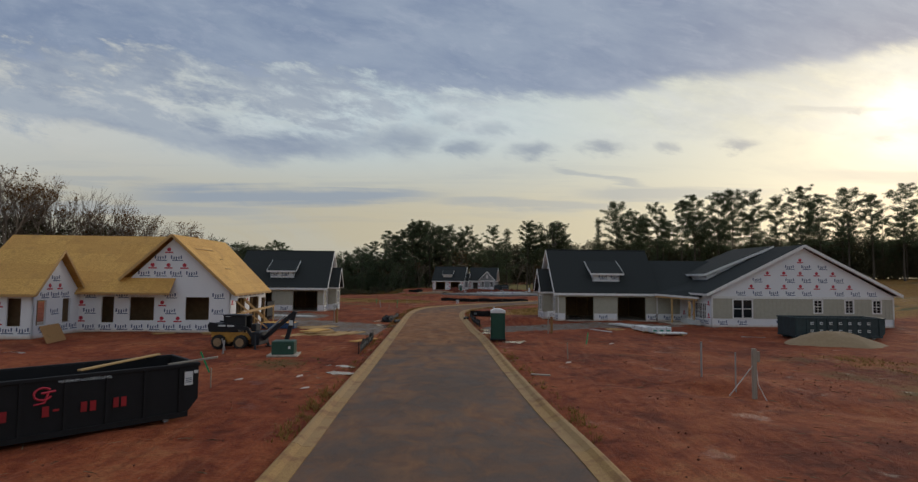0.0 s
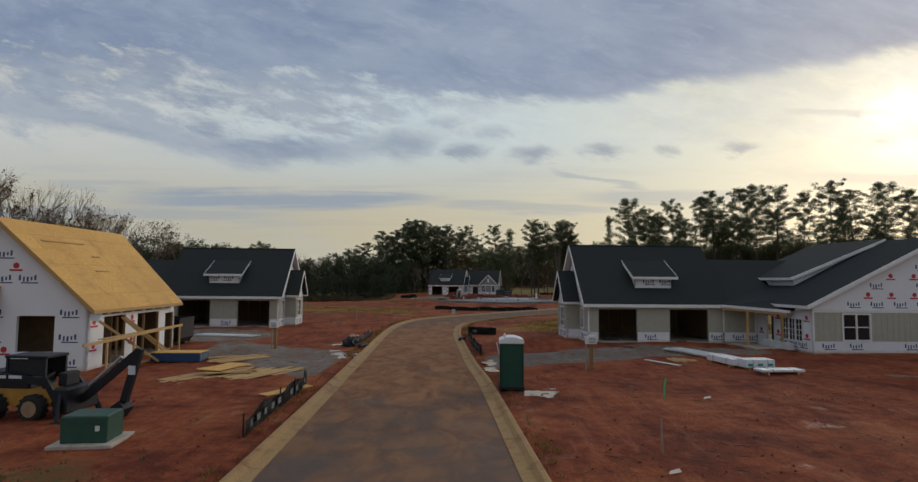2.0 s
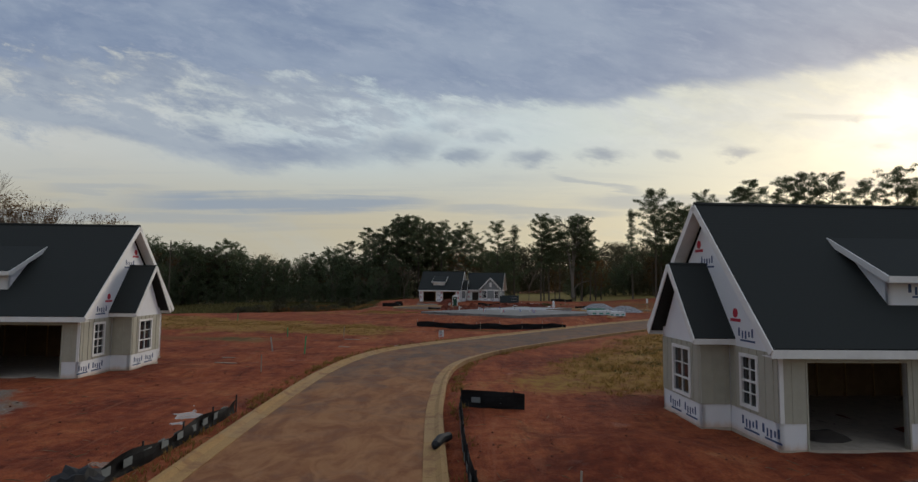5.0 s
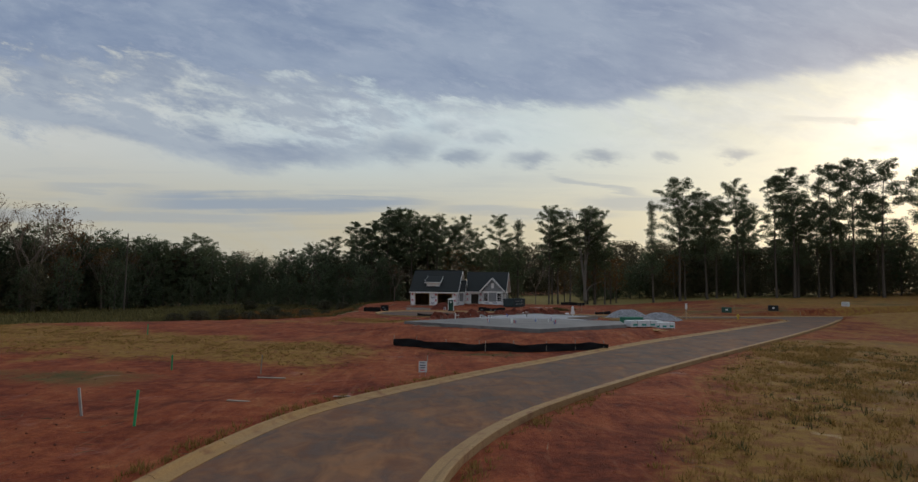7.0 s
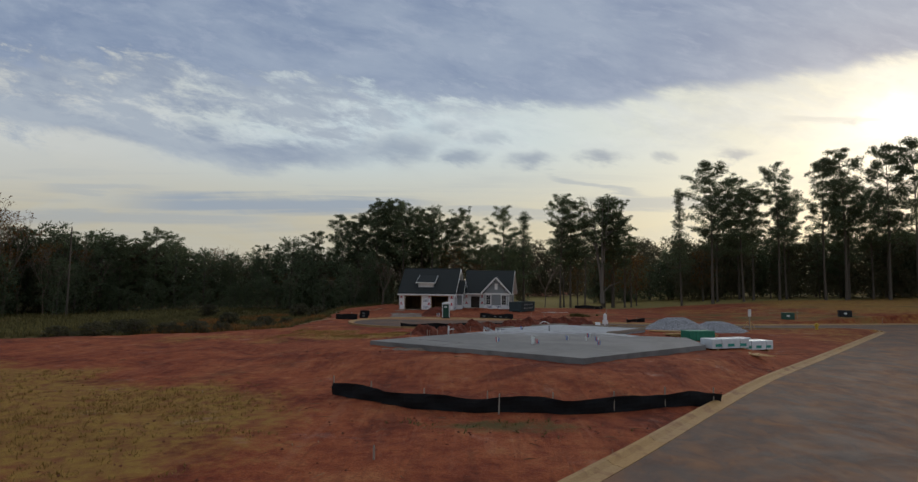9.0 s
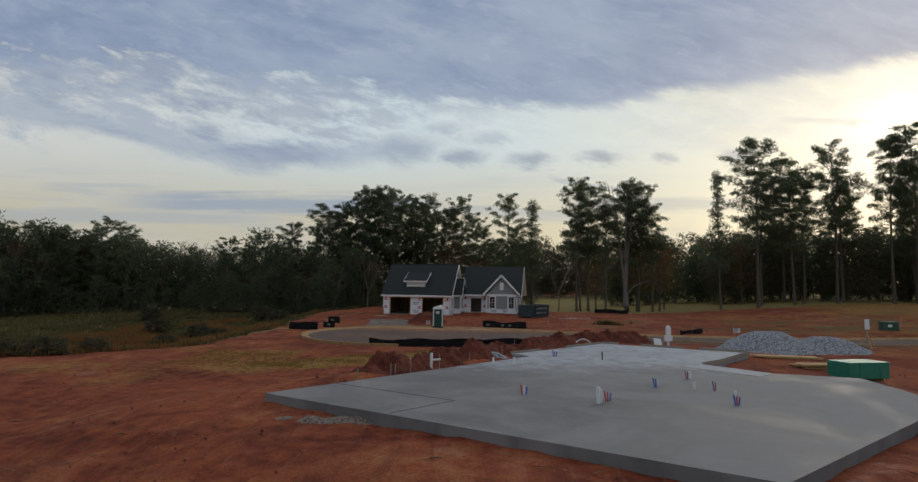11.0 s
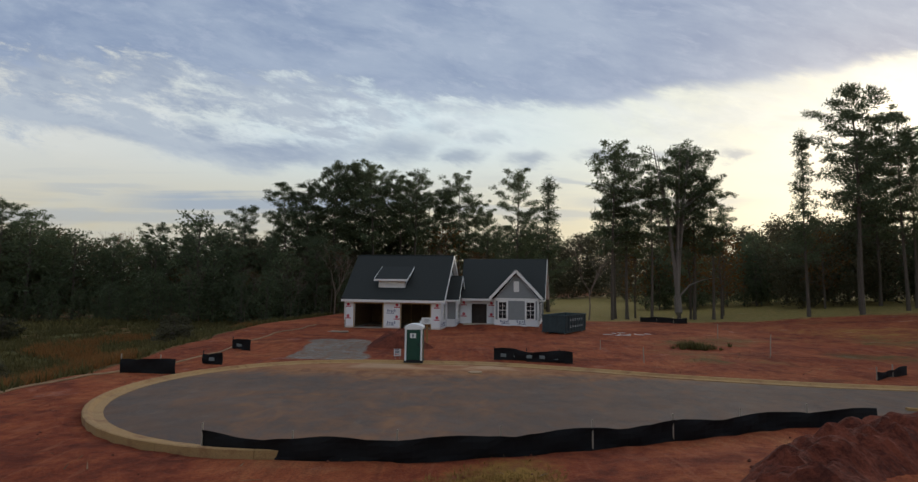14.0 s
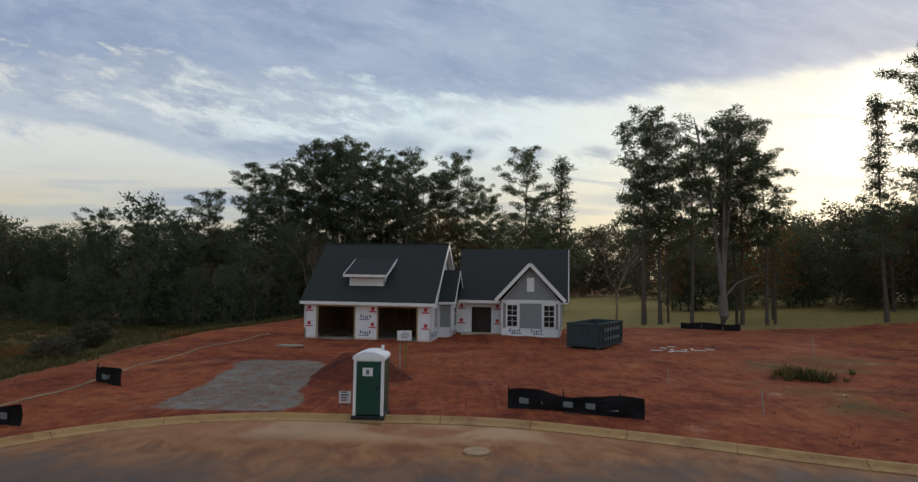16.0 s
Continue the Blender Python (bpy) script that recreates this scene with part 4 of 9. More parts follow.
def garage_wing(house, sided=True, seed=1, siding=None, doors=((0.84, 3.82), (6.40, 9.40)), length=10.7):
    """The two-door garage with its steep roof, shed dormer and small gabled bay; its gable end looks along -x, its doors along -y."""
    siding = siding or M_GREIGE
    holes = [(a, b, 0.0, 2.5) for a, b in doors]
    wall(house, (0, 0), (length, 0), 0.0, 2.78, M_WRAP, holes, name="front_wall", label="house wrap wall with two open garage doorways")
    m = frame_at((0, 0), (length, 0))
    wall(house, (0, 8), (0, 0), 0.0, 2.78, M_WRAP, [(6.15, 6.95, 1.0, 2.45)], name="gable_wall", gable=(4.0, 7.2))
    g = frame_at((0, 8), (0, 0))
    wall(house, (length, 0), (length, 8), 0.0, 2.78, M_INNER, name="inner_wall")
    wall(house, (length, 8), (0, 8), 0.0, 2.78, M_INNER, name="back_wall")
    part("floor_slab", one_box(-0.02, length, -0.02, 8.02, -0.25, 0.04), M_CONC, house, "tan stained concrete footing")
    # ceiling coloured near-black, so the garage's shade is painted in
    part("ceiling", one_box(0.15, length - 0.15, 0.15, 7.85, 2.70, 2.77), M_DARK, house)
    # studs of the unfinished inside
    for k in range(9):
        part("stud", one_box(0.3 + k * 1.25, 0.34 + k * 1.25, 7.72, 7.82, 0.04, 2.7), M_STUD, house)
    for a, b in doors:
        e = 0.10 if not sided else 0.045
        bm = bmesh.new()
        for q in ((a - e, a, 0.04, 2.5 + e), (b, b + e, 0.04, 2.5 + e), (a, b, 2.5, 2.5 + e)):
            box(bm, q[0], q[1], -0.05, 0.16, q[2], q[3], m)
        part("door_frame", bm, M_GREIGE if sided else M_STUD, house)
    if sided:
        battens(house, m, 0.0, length, 0.78, 2.74, siding, holes=[(a - 0.045, b + 0.045, 0, 2.545) for a, b in doors], gap=0.4)
        battens(house, g, 5.45, 8.0, 0.78, 2.74, siding, holes=[(6.04, 7.06, 0.89, 2.56)])
        prints(house, m, 0, length, 0.16, 0.74, holes, dx=1.3, seed=seed, red=False)
        prints(house, g, 5.5, 8, 0.16, 0.74, dx=1.1, seed=seed, red=False)
    else:
        prints(house, m, 0, length, 0.3, 2.6, holes, dx=1.05, dz=1.0, seed=seed)
        prints(house, g, 5.4, 8, 0.3, 2.6, [(6.1, 7.0, 0.9, 2.5)], dx=1.0, dz=1.0, seed=seed)
    prints(house, g, 0.6, 7.4, 2.9, 6.6, dx=1.2, dz=1.0, seed=seed + 3, shape=lambda x, z: abs(x - 4) < (7.0 - z) * 0.9 and abs(x - 4) > (5.4 - z) * 0.6 + 0.3)
    window(house, g, 6.15, 6.95, 1.0, 2.45, 2, 4)
    for s in (0.0, length - 0.12):
        trim(house, m, s, s + 0.12, 0.78, 2.72, 0.055)
    # roof
    ez, rz = 2.95, 7.65
    roof(house, [(-0.45, -0.45, ez), (length + 0.2, -0.45, ez), (length + 0.2, 4, rz), (-0.45, 4, rz)])
    roof(house, [(length + 0.2, 8.45, ez), (-0.45, 8.45, ez), (-0.45, 4, rz), (length + 0.2, 4, rz)])
    part("ridge_cap", one_tube([(-0.45, 4, rz - 0.03), (length + 0.2, 4, rz - 0.03)], 0.09, 6), M_SHINGLE, house)
    wall(house, (length + 0.1, 0.0), (length + 0.1, 8.0), 2.75, 2.8, M_WRAP, name="end_gable", gable=(4.0, 7.3))
    fascia(house, (-0.47, -0.48, ez - 0.16), (length + 0.2, -0.48, ez - 0.16), 0.24, 0.04)
    part("soffit", one_box(-0.45, length + 0.2, -0.46, 0.0, ez - 0.26, ez - 0.235), M_TRIM, house)
    for v0, v1 in ((-0.48, 4.0), (8.48, 4.0)):
        part("rake_board", one_beam((-0.47, v0, ez - 0.13), (-0.47, v1, rz - 0.13), 0.04, 0.24), M_TRIM, house)
        part("rake_soffit", one_beam((-0.22, v0, ez - 0.22), (-0.22, v1, rz - 0.22), 0.46, 0.03), M_TRIM, house)
    # shed dormer
    d = frame_at((3.95, 0.68), (6.85, 0.68))
    part("dormer_face", one_box(0, 2.9, 0, 0.1, 4.0, 4.86, m=d), M_WRAP if sided else M_TRIM, house, "low white dormer front")
    for u in (3.95, 6.77):
        bm = bmesh.new()
        prism(bm, [(u, 0.68, 4.0), (u, 2.75, 6.15), (u, 0.68, 4.92)], (0.08, 0, 0))
        bmesh.ops.recalc_face_normals(bm, faces=bm.faces)
        part("dormer_cheek", bm, M_WRAP if sided else M_TRIM, house)
    roof(house, [(3.62, 0.22, 5.02), (7.18, 0.22, 5.02), (7.18, 2.88, 6.42), (3.62, 2.88, 6.42)], thick=0.1, name="dormer_roof")
    fascia(house, (3.60, 0.2, 4.92), (7.20, 0.2, 4.92), 0.2, 0.04, "dormer_fascia")
    for u in (3.61, 7.19):
        part("dormer_rake", one_beam((u, 0.22, 4.92), (u, 2.8, 6.28), 0.04, 0.2), M_TRIM, house)
    if sided:
        prints(house, d, 0.1, 2.9, 4.35, 4.8, dx=1.3, seed=seed, red=False)
    # gabled bay on the road side
    b0, b1, bu, pk = 2.6, 5.6, -1.0, 5.5
    wall(house, (bu, b1), (bu, b0), 0.0, 2.78, M_WRAP, [(1.0, 2.2, 0.95, 2.45)], name="bay_wall", gable=(1.5, 5.1))
    wall(house, (bu, b0), (-0.01, b0), 0.0, 3.1, M_WRAP, name="bay_side")
    wall(house, (-0.01, b1), (bu, b1), 0.0, 3.1, M_WRAP, name="bay_side")
    part("bay_footing", one_box(bu - 0.02, -0.03, b0 - 0.02, b1 + 0.02, -0.25, 0.04), M_CONC, house)
    f = frame_at((bu, b1), (bu, b0))
    sd = frame_at((bu, b0), (-0.01, b0))
    if sided:
        battens(house, f, 0, 3.0, 0.78, 2.74, siding, holes=[(0.89, 2.31, 0.84, 2.56)])
        battens(house, sd, 0, 0.97, 0.78, 2.9, siding)
        prints(house, f, 0, 3, 0.16, 0.74, dx=1.2, seed=seed, red=False)
    else:
        battens(house, sd, 0.05, 0.9, 0.95, 2.7, siding)
        prints(house, f, 0, 3, 0.2, 2.7, [(1.0, 2.2, 0.9, 2.5)], dx=1.0, seed=seed)
    window(house, f, 1.0, 2.2, 0.95, 2.45, 2, 3, units=1)
    ev = 2.98
    roof(house, [(bu - 0.4, b0 - 0.38, ev), (0.0, b0 - 0.38, ev), (0.0, 4.1, pk), (bu - 0.4, 4.1, pk)], thick=0.1, name="bay_roof")
    roof(house, [(0.0, b1 + 0.38, ev), (bu - 0.4, b1 + 0.38, ev), (bu - 0.4, 4.1, pk), (0.0, 4.1, pk)], thick=0.1, name="bay_roof")
    for v0 in (b0 - 0.4, b1 + 0.4):
        part("bay_rake", one_beam((bu - 0.42, v0, ev - 0.12), (bu - 0.42, 4.1, pk - 0.12), 0.04, 0.2), M_TRIM, house)
        fascia(house, (bu - 0.42, v0, ev - 0.12), (-0.02, v0, ev - 0.12), 0.18, 0.04, "bay_fascia")


def right_house():
    h = thing("house", "unfinished one-storey house with dark shingles, greige siding and house wrap", "house", pose(10.1, 61.35, 0.02, 0, 0, 3.5), "unfinished houses")
    garage_wing(h, True, 1)
    # low main roof between garage and great gable
    ev, rz, vr = 2.95, 6.55, 4.4
    roof(h, [(10.6, -0.35, ev), (20.0, -0.35, ev), (20.0, vr, rz), (10.6, vr, rz)], name="main_roof")
    roof(h, [(20.0, 9.2, ev), (10.6, 9.2, ev), (10.6, vr, rz), (20.0, vr, rz)], name="main_roof")
    # porch
    wall(h, (10.72, 0.0), (13.3, 0.0), 0.0, 2.8, M_WRAP, name="porch_wall")
    m = frame_at((10.72, 0.0), (13.3, 0.0))
    battens(h, m, 0.0, 2.4, 0.78, 2.74, M_GREIGE)
    prints(h, m, 0.1, 2.5, 0.16, 0.74, dx=1.1, seed=5, red=False)
    # dark sheet added behind the doorway, in place of the hall's shade
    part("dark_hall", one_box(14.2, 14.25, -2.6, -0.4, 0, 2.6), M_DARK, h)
    part("porch_floor", one_box(10.72, 13.35, -4.0, -0.01, -0.2, 0.05), M_CONC, h)
    roof(h, [(10.2, -0.5, 2.92), (13.0, -4.6, 2.72), (16.2, -4.6, 4.15), (15.0, 1.0, 4.30)], thick=0.1, name="porch_roof")
    roof(h, [(10.2, -0.5, 2.92), (15.0, 1.0, 4.30), (14.0, 3.2, 5.7), (10.65, 0.6, 3.7)], thick=0.1, name="porch_roof")
    part("porch_beam", one_beam((10.3, -0.55, 2.66), (12.95, -4.4, 2.50), 0.12, 0.22), M_WOOD, h)
    fascia(h, (10.15, -0.55, 2.84), (12.98, -4.66, 2.64), 0.2, 0.04, "porch_fascia")
    for u, v in ((11.35, -2.1), (12.7, -4.1)):
        part("porch_post", one_box(u - 0.07, u + 0.07, v - 0.07, v + 0.07, 0.03, 2.52), M_WOOD, h)
    # great gable
    gv, u0, u1 = -6.3, 13.35, 31.4
    holes = [(2.15, 3.95, 0.90, 2.55), (10.1, 10.85, 1.42, 2.56), (13.2, 13.95, 1.42, 2.56), (15.95, 16.7, 1.42, 2.56)]
    wall(h, (u0, gv), (u1, gv), 0.0, 3.0, M_WRAP, holes, name="great_gable", label="wide gable in house wrap over greige siding", gable=(9.05, 7.62))
    m = frame_at((u0, gv), (u1, gv))
    around = [(a - 0.11, b + 0.11, c - 0.11, d + 0.11) for a, b, c, d in holes]
    battens(h, m, 0.12, u1 - u0 - 0.12, 0.80, 2.70, M_GREIGE, holes=around, gap=0.4)
    trim(h, m, 0.0, u1 - u0, 2.72, 2.92, 0.05, name="frieze")
    for s in (0.0, u1 - u0 - 0.12):
        trim(h, m, s, s + 0.12, 0.80, 2.72, 0.055)
    for k, (a, b, c, d) in enumerate(holes):
        window(h, m, a, b, c, d, 1 if k == 0 else 2, 2 if k == 0 else 4, units=2 if k == 0 else 1)
    prints(h, m, 0.1, u1 - u0, 0.2, 0.76, dx=1.9, seed=2, red=False)
    prints(h, m, 0.3, u1 - u0, 2.98, 7.5, dx=1.62, dz=1.05, seed=3, shape=lambda x, z: abs(x - 9.05) < (7.35 - z) / 4.65 * 9.05 - 0.2)
    side = [(8.15, 9.05, 0.05, 2.2), (10.1, 12.3, 0.7, 2.15)]
    wall(h, (u0, 7.0), (u0, gv), 0.0, 3.0, M_WRAP, side, name="side_wall", label="wrapped porch wall with a dark doorway and window")
    sm = frame_at((u0, 7.0), (u0, gv))
    window(h, sm, 10.1, 12.3, 0.7, 2.15, 2, 4, units=3)
    prints(h, sm, 7.1, 13.2, 0.2, 2.8, side, dx=1.05, dz=1.0, seed=5)
    wall(h, (u1, gv), (u1, 7.0), 0.0, 3.0, M_WRAP, [(2, 3, 0.9, 2.5)], name="side_wall")
    part("footing", one_box(u0 - 0.02, u1 + 0.02, gv - 0.02, 7.0, -0.3, 0.04), M_CONC, h)
    # upright dark sheet added behind the windows as painted room shade
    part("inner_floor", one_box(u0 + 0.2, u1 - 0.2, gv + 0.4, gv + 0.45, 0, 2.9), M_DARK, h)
    pk, ul, ur, el = 7.92, 12.75, 32.0, 3.16
    um = (u0 + u1) / 2
    roof(h, [(ul, 7.2, el), (ul, gv - 0.45, el), (um, gv - 0.45, pk), (um, 7.2, pk)], name="gable_roof")
    roof(h, [(ur, gv - 0.45, el), (ur, 7.2, el), (um, 7.2, pk), (um, gv - 0.45, pk)], name="gable_roof")
    for u in (ul, ur):
        part("rake_board", one_beam((u, gv - 0.47, el - 0.13), (um, gv - 0.47, pk - 0.13), 0.04, 0.26), M_TRIM, h)
        part("rake_soffit", one_beam((u, gv - 0.24, el - 0.17), (um, gv - 0.24, pk - 0.17), 0.42, 0.03), M_TRIM, h)
        fascia(h, (u, gv - 0.47, el - 0.12), (u, 7.2, el - 0.12), 0.2, 0.04)
    # raised roof and its low white wall behind
    cv, cl, cz, ct = -1.9, 14.9, 5.05, 8.05
    roof(h, [(cl, 6.0, cz), (cl, cv, cz), (um, cv, ct), (um, 6.0, ct)], name="raised_roof")
    bm = bmesh.new()
    prism(bm, [(15.35, cv + 0.4, 3.9), (um, cv + 0.4, 7.5), (um, cv + 0.4, 7.9), (15.35, cv + 0.4, 5.08)], (0, 0.1, 0))
    prism(bm, [(15.35, cv + 0.5, 3.9), (15.35, 5.8, 3.9), (15.35, 5.8, 5.08), (15.35, cv + 0.5, 5.08)], (0.1, 0, 0))
    bmesh.ops.recalc_face_normals(bm, faces=bm.faces)
    part("raised_wall", bm, M_WRAP, h)
    part("rake_board", one_beam((cl, cv - 0.02, cz - 0.11), (um, cv - 0.02, ct - 0.11), 0.04, 0.22), M_TRIM, h)
    fascia(h, (cl - 0.01, cv, cz - 0.11), (cl - 0.01, 6.0, cz - 0.11), 0.2, 0.04)


def left_house():
    h = thing("house", "unfinished one-storey house with dark shingles, greige siding, open garage doorways", "house", pose(-17.1, 71.55, 0.02, 0, 0, 3.5), "unfinished houses")
    garage_wing(h, True, 21)
    ev, rz, vr = 2.95, 6.4, 4.4
    roof(h, [(10.6, -0.35, ev), (24.0, -0.35, ev), (24.0, vr, rz), (10.6, vr, rz)], name="main_roof")
    roof(h, [(24.0, 9.2, ev), (10.6, 9.2, ev), (10.6, vr, rz), (24.0, vr, rz)], name="main_roof")
    wall(h, (10.72, 0.0), (24.0, 0.0), 0.0, 2.8, M_WRAP, [(2.2, 3.2, 0.0, 2.1)], name="porch_wall")
    m = frame_at((10.72, 0.0), (24.0, 0.0))
    battens(h, m, 0.0, 1.9, 0.78, 2.74, M_GREIGE)
    prints(h, m, 0.1, 8, 0.2, 2.7, [(2.1, 3.3, 0, 2.2)], dx=1.1, dz=1.0, seed=25)
    # sheet behind the door hole whose dark colour imitates an unlit hall
    part("dark_hall", one_box(12.8, 14.2, 0.3, 0.34, 0, 2.3), M_DARK, h)
    roof(h, [(10.2, -0.5, 2.92), (13.0, -4.6, 2.82), (16.2, -4.6, 4.25), (15.0, 1.0, 4.35)], thick=0.1, name="porch_roof")
    roof(h, [(10.2, -0.5, 2.92), (15.0, 1.0, 4.35), (14.0, 3.2, 5.7), (10.65, 0.6, 3.7)], thick=0.1, name="porch_roof")
    roof(h, [(13.0, -4.6, 2.82), (22.0, -4.6, 2.82), (22.0, -1.0, 4.6), (15.0, -1.0, 4.6)], thick=0.1, name="porch_roof")
    part("porch_beam", one_beam((10.3, -0.55, 2.66), (13.0, -4.4, 2.58), 0.12, 0.2), M_WOOD, h)
    fascia(h, (10.15, -0.55, 2.84), (12.98, -4.66, 2.74), 0.2, 0.04, "porch_fascia")
    fascia(h, (12.98, -4.66, 2.74), (22.0, -4.66, 2.74), 0.2, 0.04, "porch_fascia")
    for u, v in ((11.0, -1.6), (12.0, -3.2)):
        part("porch_post", one_box(u - 0.06, u + 0.06, v - 0.06, v + 0.06, 0.0, 2.6), M_TRIM, h)
    part("porch_footing", one_box(10.72, 24, -0.02, 9.0, -0.25, 0.04), M_CONC, h)
    mirror(h)


def far_house():
    h = thing("house", "white wrapped house with grey gable siding and dark shingles", "house", pose(-0.44, 184.02, 0.0, 0, 0, -11), "unfinished houses")
    garage_wing(h, False, 41, M_SLATE, ((1.1, 4.14), (6.1, 9.15)), 10.25)
    mirror(h)
    # main block beside the garage: entry, then a gabled front
    ev, rz, vr = 3.1, 7.5, 8.6
    roof(h, [(1.3, 4.1, ev), (10.1, 4.1, ev), (10.1, vr, rz), (0.6, vr, rz)], name="main_roof")
    roof(h, [(10.1, 13.1, ev), (0.6, 13.1, ev), (0.6, vr, rz), (10.1, vr, rz)], name="main_roof")
    wall(h, (0.9, 4.8), (4.9, 4.8), 0.0, 3.0, M_WRAP, [(1.35, 3.0, 0.3, 2.5)], name="entry_wall")
    # added near-black sheet that makes the entry look unlit
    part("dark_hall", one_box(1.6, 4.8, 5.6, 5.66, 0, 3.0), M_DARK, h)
    m = frame_at((0.9, 4.8), (4.9, 4.8))
    prints(h, m, 0.1, 3.9, 0.5, 2.6, [(1.25, 3.1, 0, 2.6)], dx=1.0, dz=1.0, seed=44)
    part("entry_step", one_box(1.6, 4.8, 3.6, 4.78, -0.2, 0.44), M_CONC, h)
    fascia(h, (1.35, 4.07, ev - 0.14), (4.75, 4.07, ev - 0.14), 0.24, 0.04)
    g0, g1, gv = 4.9, 9.5, 3.4
    holes = [(0.48, 1.26, 1.12, 2.78), (3.36, 4.14, 1.12, 2.78)]
    wall(h, (g0, gv), (g1, gv), 0.0, 3.1, M_WRAP, holes, name="front_gable_wall", gable=(2.3, 5.75))
    m = frame_at((g0, gv), (g1, gv))
    for a, b, c, d in holes:
        window(h, m, a, b, c, d, 2, 4)
    battens(h, m, 1.45, 3.18, 0.98, 2.92, M_SLATE)
    battens(h, m, 0.14, 0.36, 0.98, 2.92, M_SLATE)
    battens(h, m, 4.27, 4.46, 0.98, 2.92, M_SLATE)
    trim(h, m, 0.0, g1 - g0, 2.94, 3.2, 0.06, name="frieze")
    for s in (0.0, g1 - g0 - 0.13):
        trim(h, m, s, s + 0.13, 0.98, 2.94, 0.06)
    bm = bmesh.new()
    for k in range(13):
        z = 3.1 + k * 0.2
        w0, w1 = 2.25 * (1 - (z - 3.1) / 2.6), 2.25 * (1 - (z + 0.19 - 3.1) / 2.6)
        if w1 > 0:
            prism(bm, [m @ Vector(p) for p in ((2.3 - w0, -0.035, z), (2.3 + w0, -0.035, z), (2.3 + w1, -0.012, z + 0.2), (2.3 - w1, -0.012, z + 0.2))], m.to_3x3() @ Vector((0, 0.01, 0)))
    bmesh.ops.recalc_face_normals(bm, faces=bm.faces)
    part("lap_siding", bm, M_SLATE, h, "grey lap siding")
    part("gable_vent", one_box(2.02, 2.58, -0.09, -0.03, 3.85, 4.95, m=m), M_TRIM, h, "white louvred vent")
    prints(h, m, 0.1, g1 - g0, 0.5, 0.95, dx=1.7, seed=47, red=False)
    wall(h, (g1, gv), (g1, 13.0), 0.0, 3.1, M_WRAP, [(1.2, 2.0, 1.0, 2.5), (3.6, 4.4, 1.0, 2.5)], name="side_wall")
    sm = frame_at((g1, gv), (g1, 13.0))
    battens(h, sm, 0.14, 9.4, 0.85, 2.8, M_SLATE, holes=[(1.09, 2.11, 0.89, 2.61), (3.49, 4.51, 0.89, 2.61)])
    window(h, sm, 1.2, 2.0, 1.0, 2.5, 2, 4)
    window(h, sm, 3.6, 4.4, 1.0, 2.5, 2, 4)
    trim(h, sm, 0, 9.6, 2.82, 3.1, 0.06, name="frieze")
    wall(h, (g1, 4.2), (g1, 13.0), 3.08, 3.12, M_GREIGE, name="end_gable", gable=(4.4, 7.2))
    for v0 in (4.07, 13.1):
        part("rake_board", one_beam((10.13, v0, ev - 0.13), (10.13, vr, rz - 0.13), 0.04, 0.24), M_TRIM, h)
        part("rake_soffit", one_beam((9.82, v0, ev - 0.2), (9.82, vr, rz - 0.2), 0.6, 0.03), M_TRIM, h)
    pk, um = 6.15, (g0 + g1) / 2
    for s in (-1, 1):
        eu = um + s * 2.72
        ring = [(eu, gv - 0.45, 3.25), (um, gv - 0.45, pk), (um, 7.35, pk), (eu, 4.4, 3.25)]
        roof(h, ring if s < 0 else ring[::-1], thick=0.1, name="front_gable_roof")
        part("rake_board", one_beam((eu, gv - 0.47, 3.25 - 0.13), (um, gv - 0.47, pk - 0.13), 0.04, 0.26), M_TRIM, h)
    part("footing", one_box(g0 - 0.02, g1 + 0.02, gv - 0.02, 13.0, -0.3, 0.05), M_CONC, h)
    # room shade as a near-black sheet, added behind the front windows
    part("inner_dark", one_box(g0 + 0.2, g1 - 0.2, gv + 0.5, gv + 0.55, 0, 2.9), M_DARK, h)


def sheathing(house, p, mat=None, thick=0.025):
    """Roof boards laid in rows on a slope p: eave start, eave end, ridge end, ridge start; every panel a piece of its own."""
    a, b, c, d = (Vector(q) for q in p)
    n = (b - a).cross(d - a).normalized()
    rows = max(1, round((d - a).length / 1.22))
    for r in range(rows):
        t0, t1 = r / rows, (r + 1) / rows
        l0, r0, l1, r1 = a.lerp(d, t0), b.lerp(c, t0), a.lerp(d, t1), b.lerp(c, t1)
        width = (r0 - l0).length
        cuts = [0.0]
        x = 2.44 if r % 2 else 1.22
        while x < width - 0.3:
            cuts.append(x / width)
            x += 2.44
        cuts.append(1.0)
        for u, v in zip(cuts, cuts[1:]):
            e = 0.004 / max(width, 0.1)
            ring = [l0.lerp(r0, u + e), l0.lerp(r0, v - e), l1.lerp(r1, v - e), l1.lerp(r1, u + e)]
            up = (d - a).normalized() * 0.004
            ring = [q + (up if k < 2 else -up) + n * (0.004 * ((r + len(cuts)) % 2)) for k, q in enumerate(ring)]
            if (ring[2] - ring[3]).length < 0.02:
                ring = ring[:3]
            part("roof_panel", slab_of(ring, thick), mat or M_OSB, house)


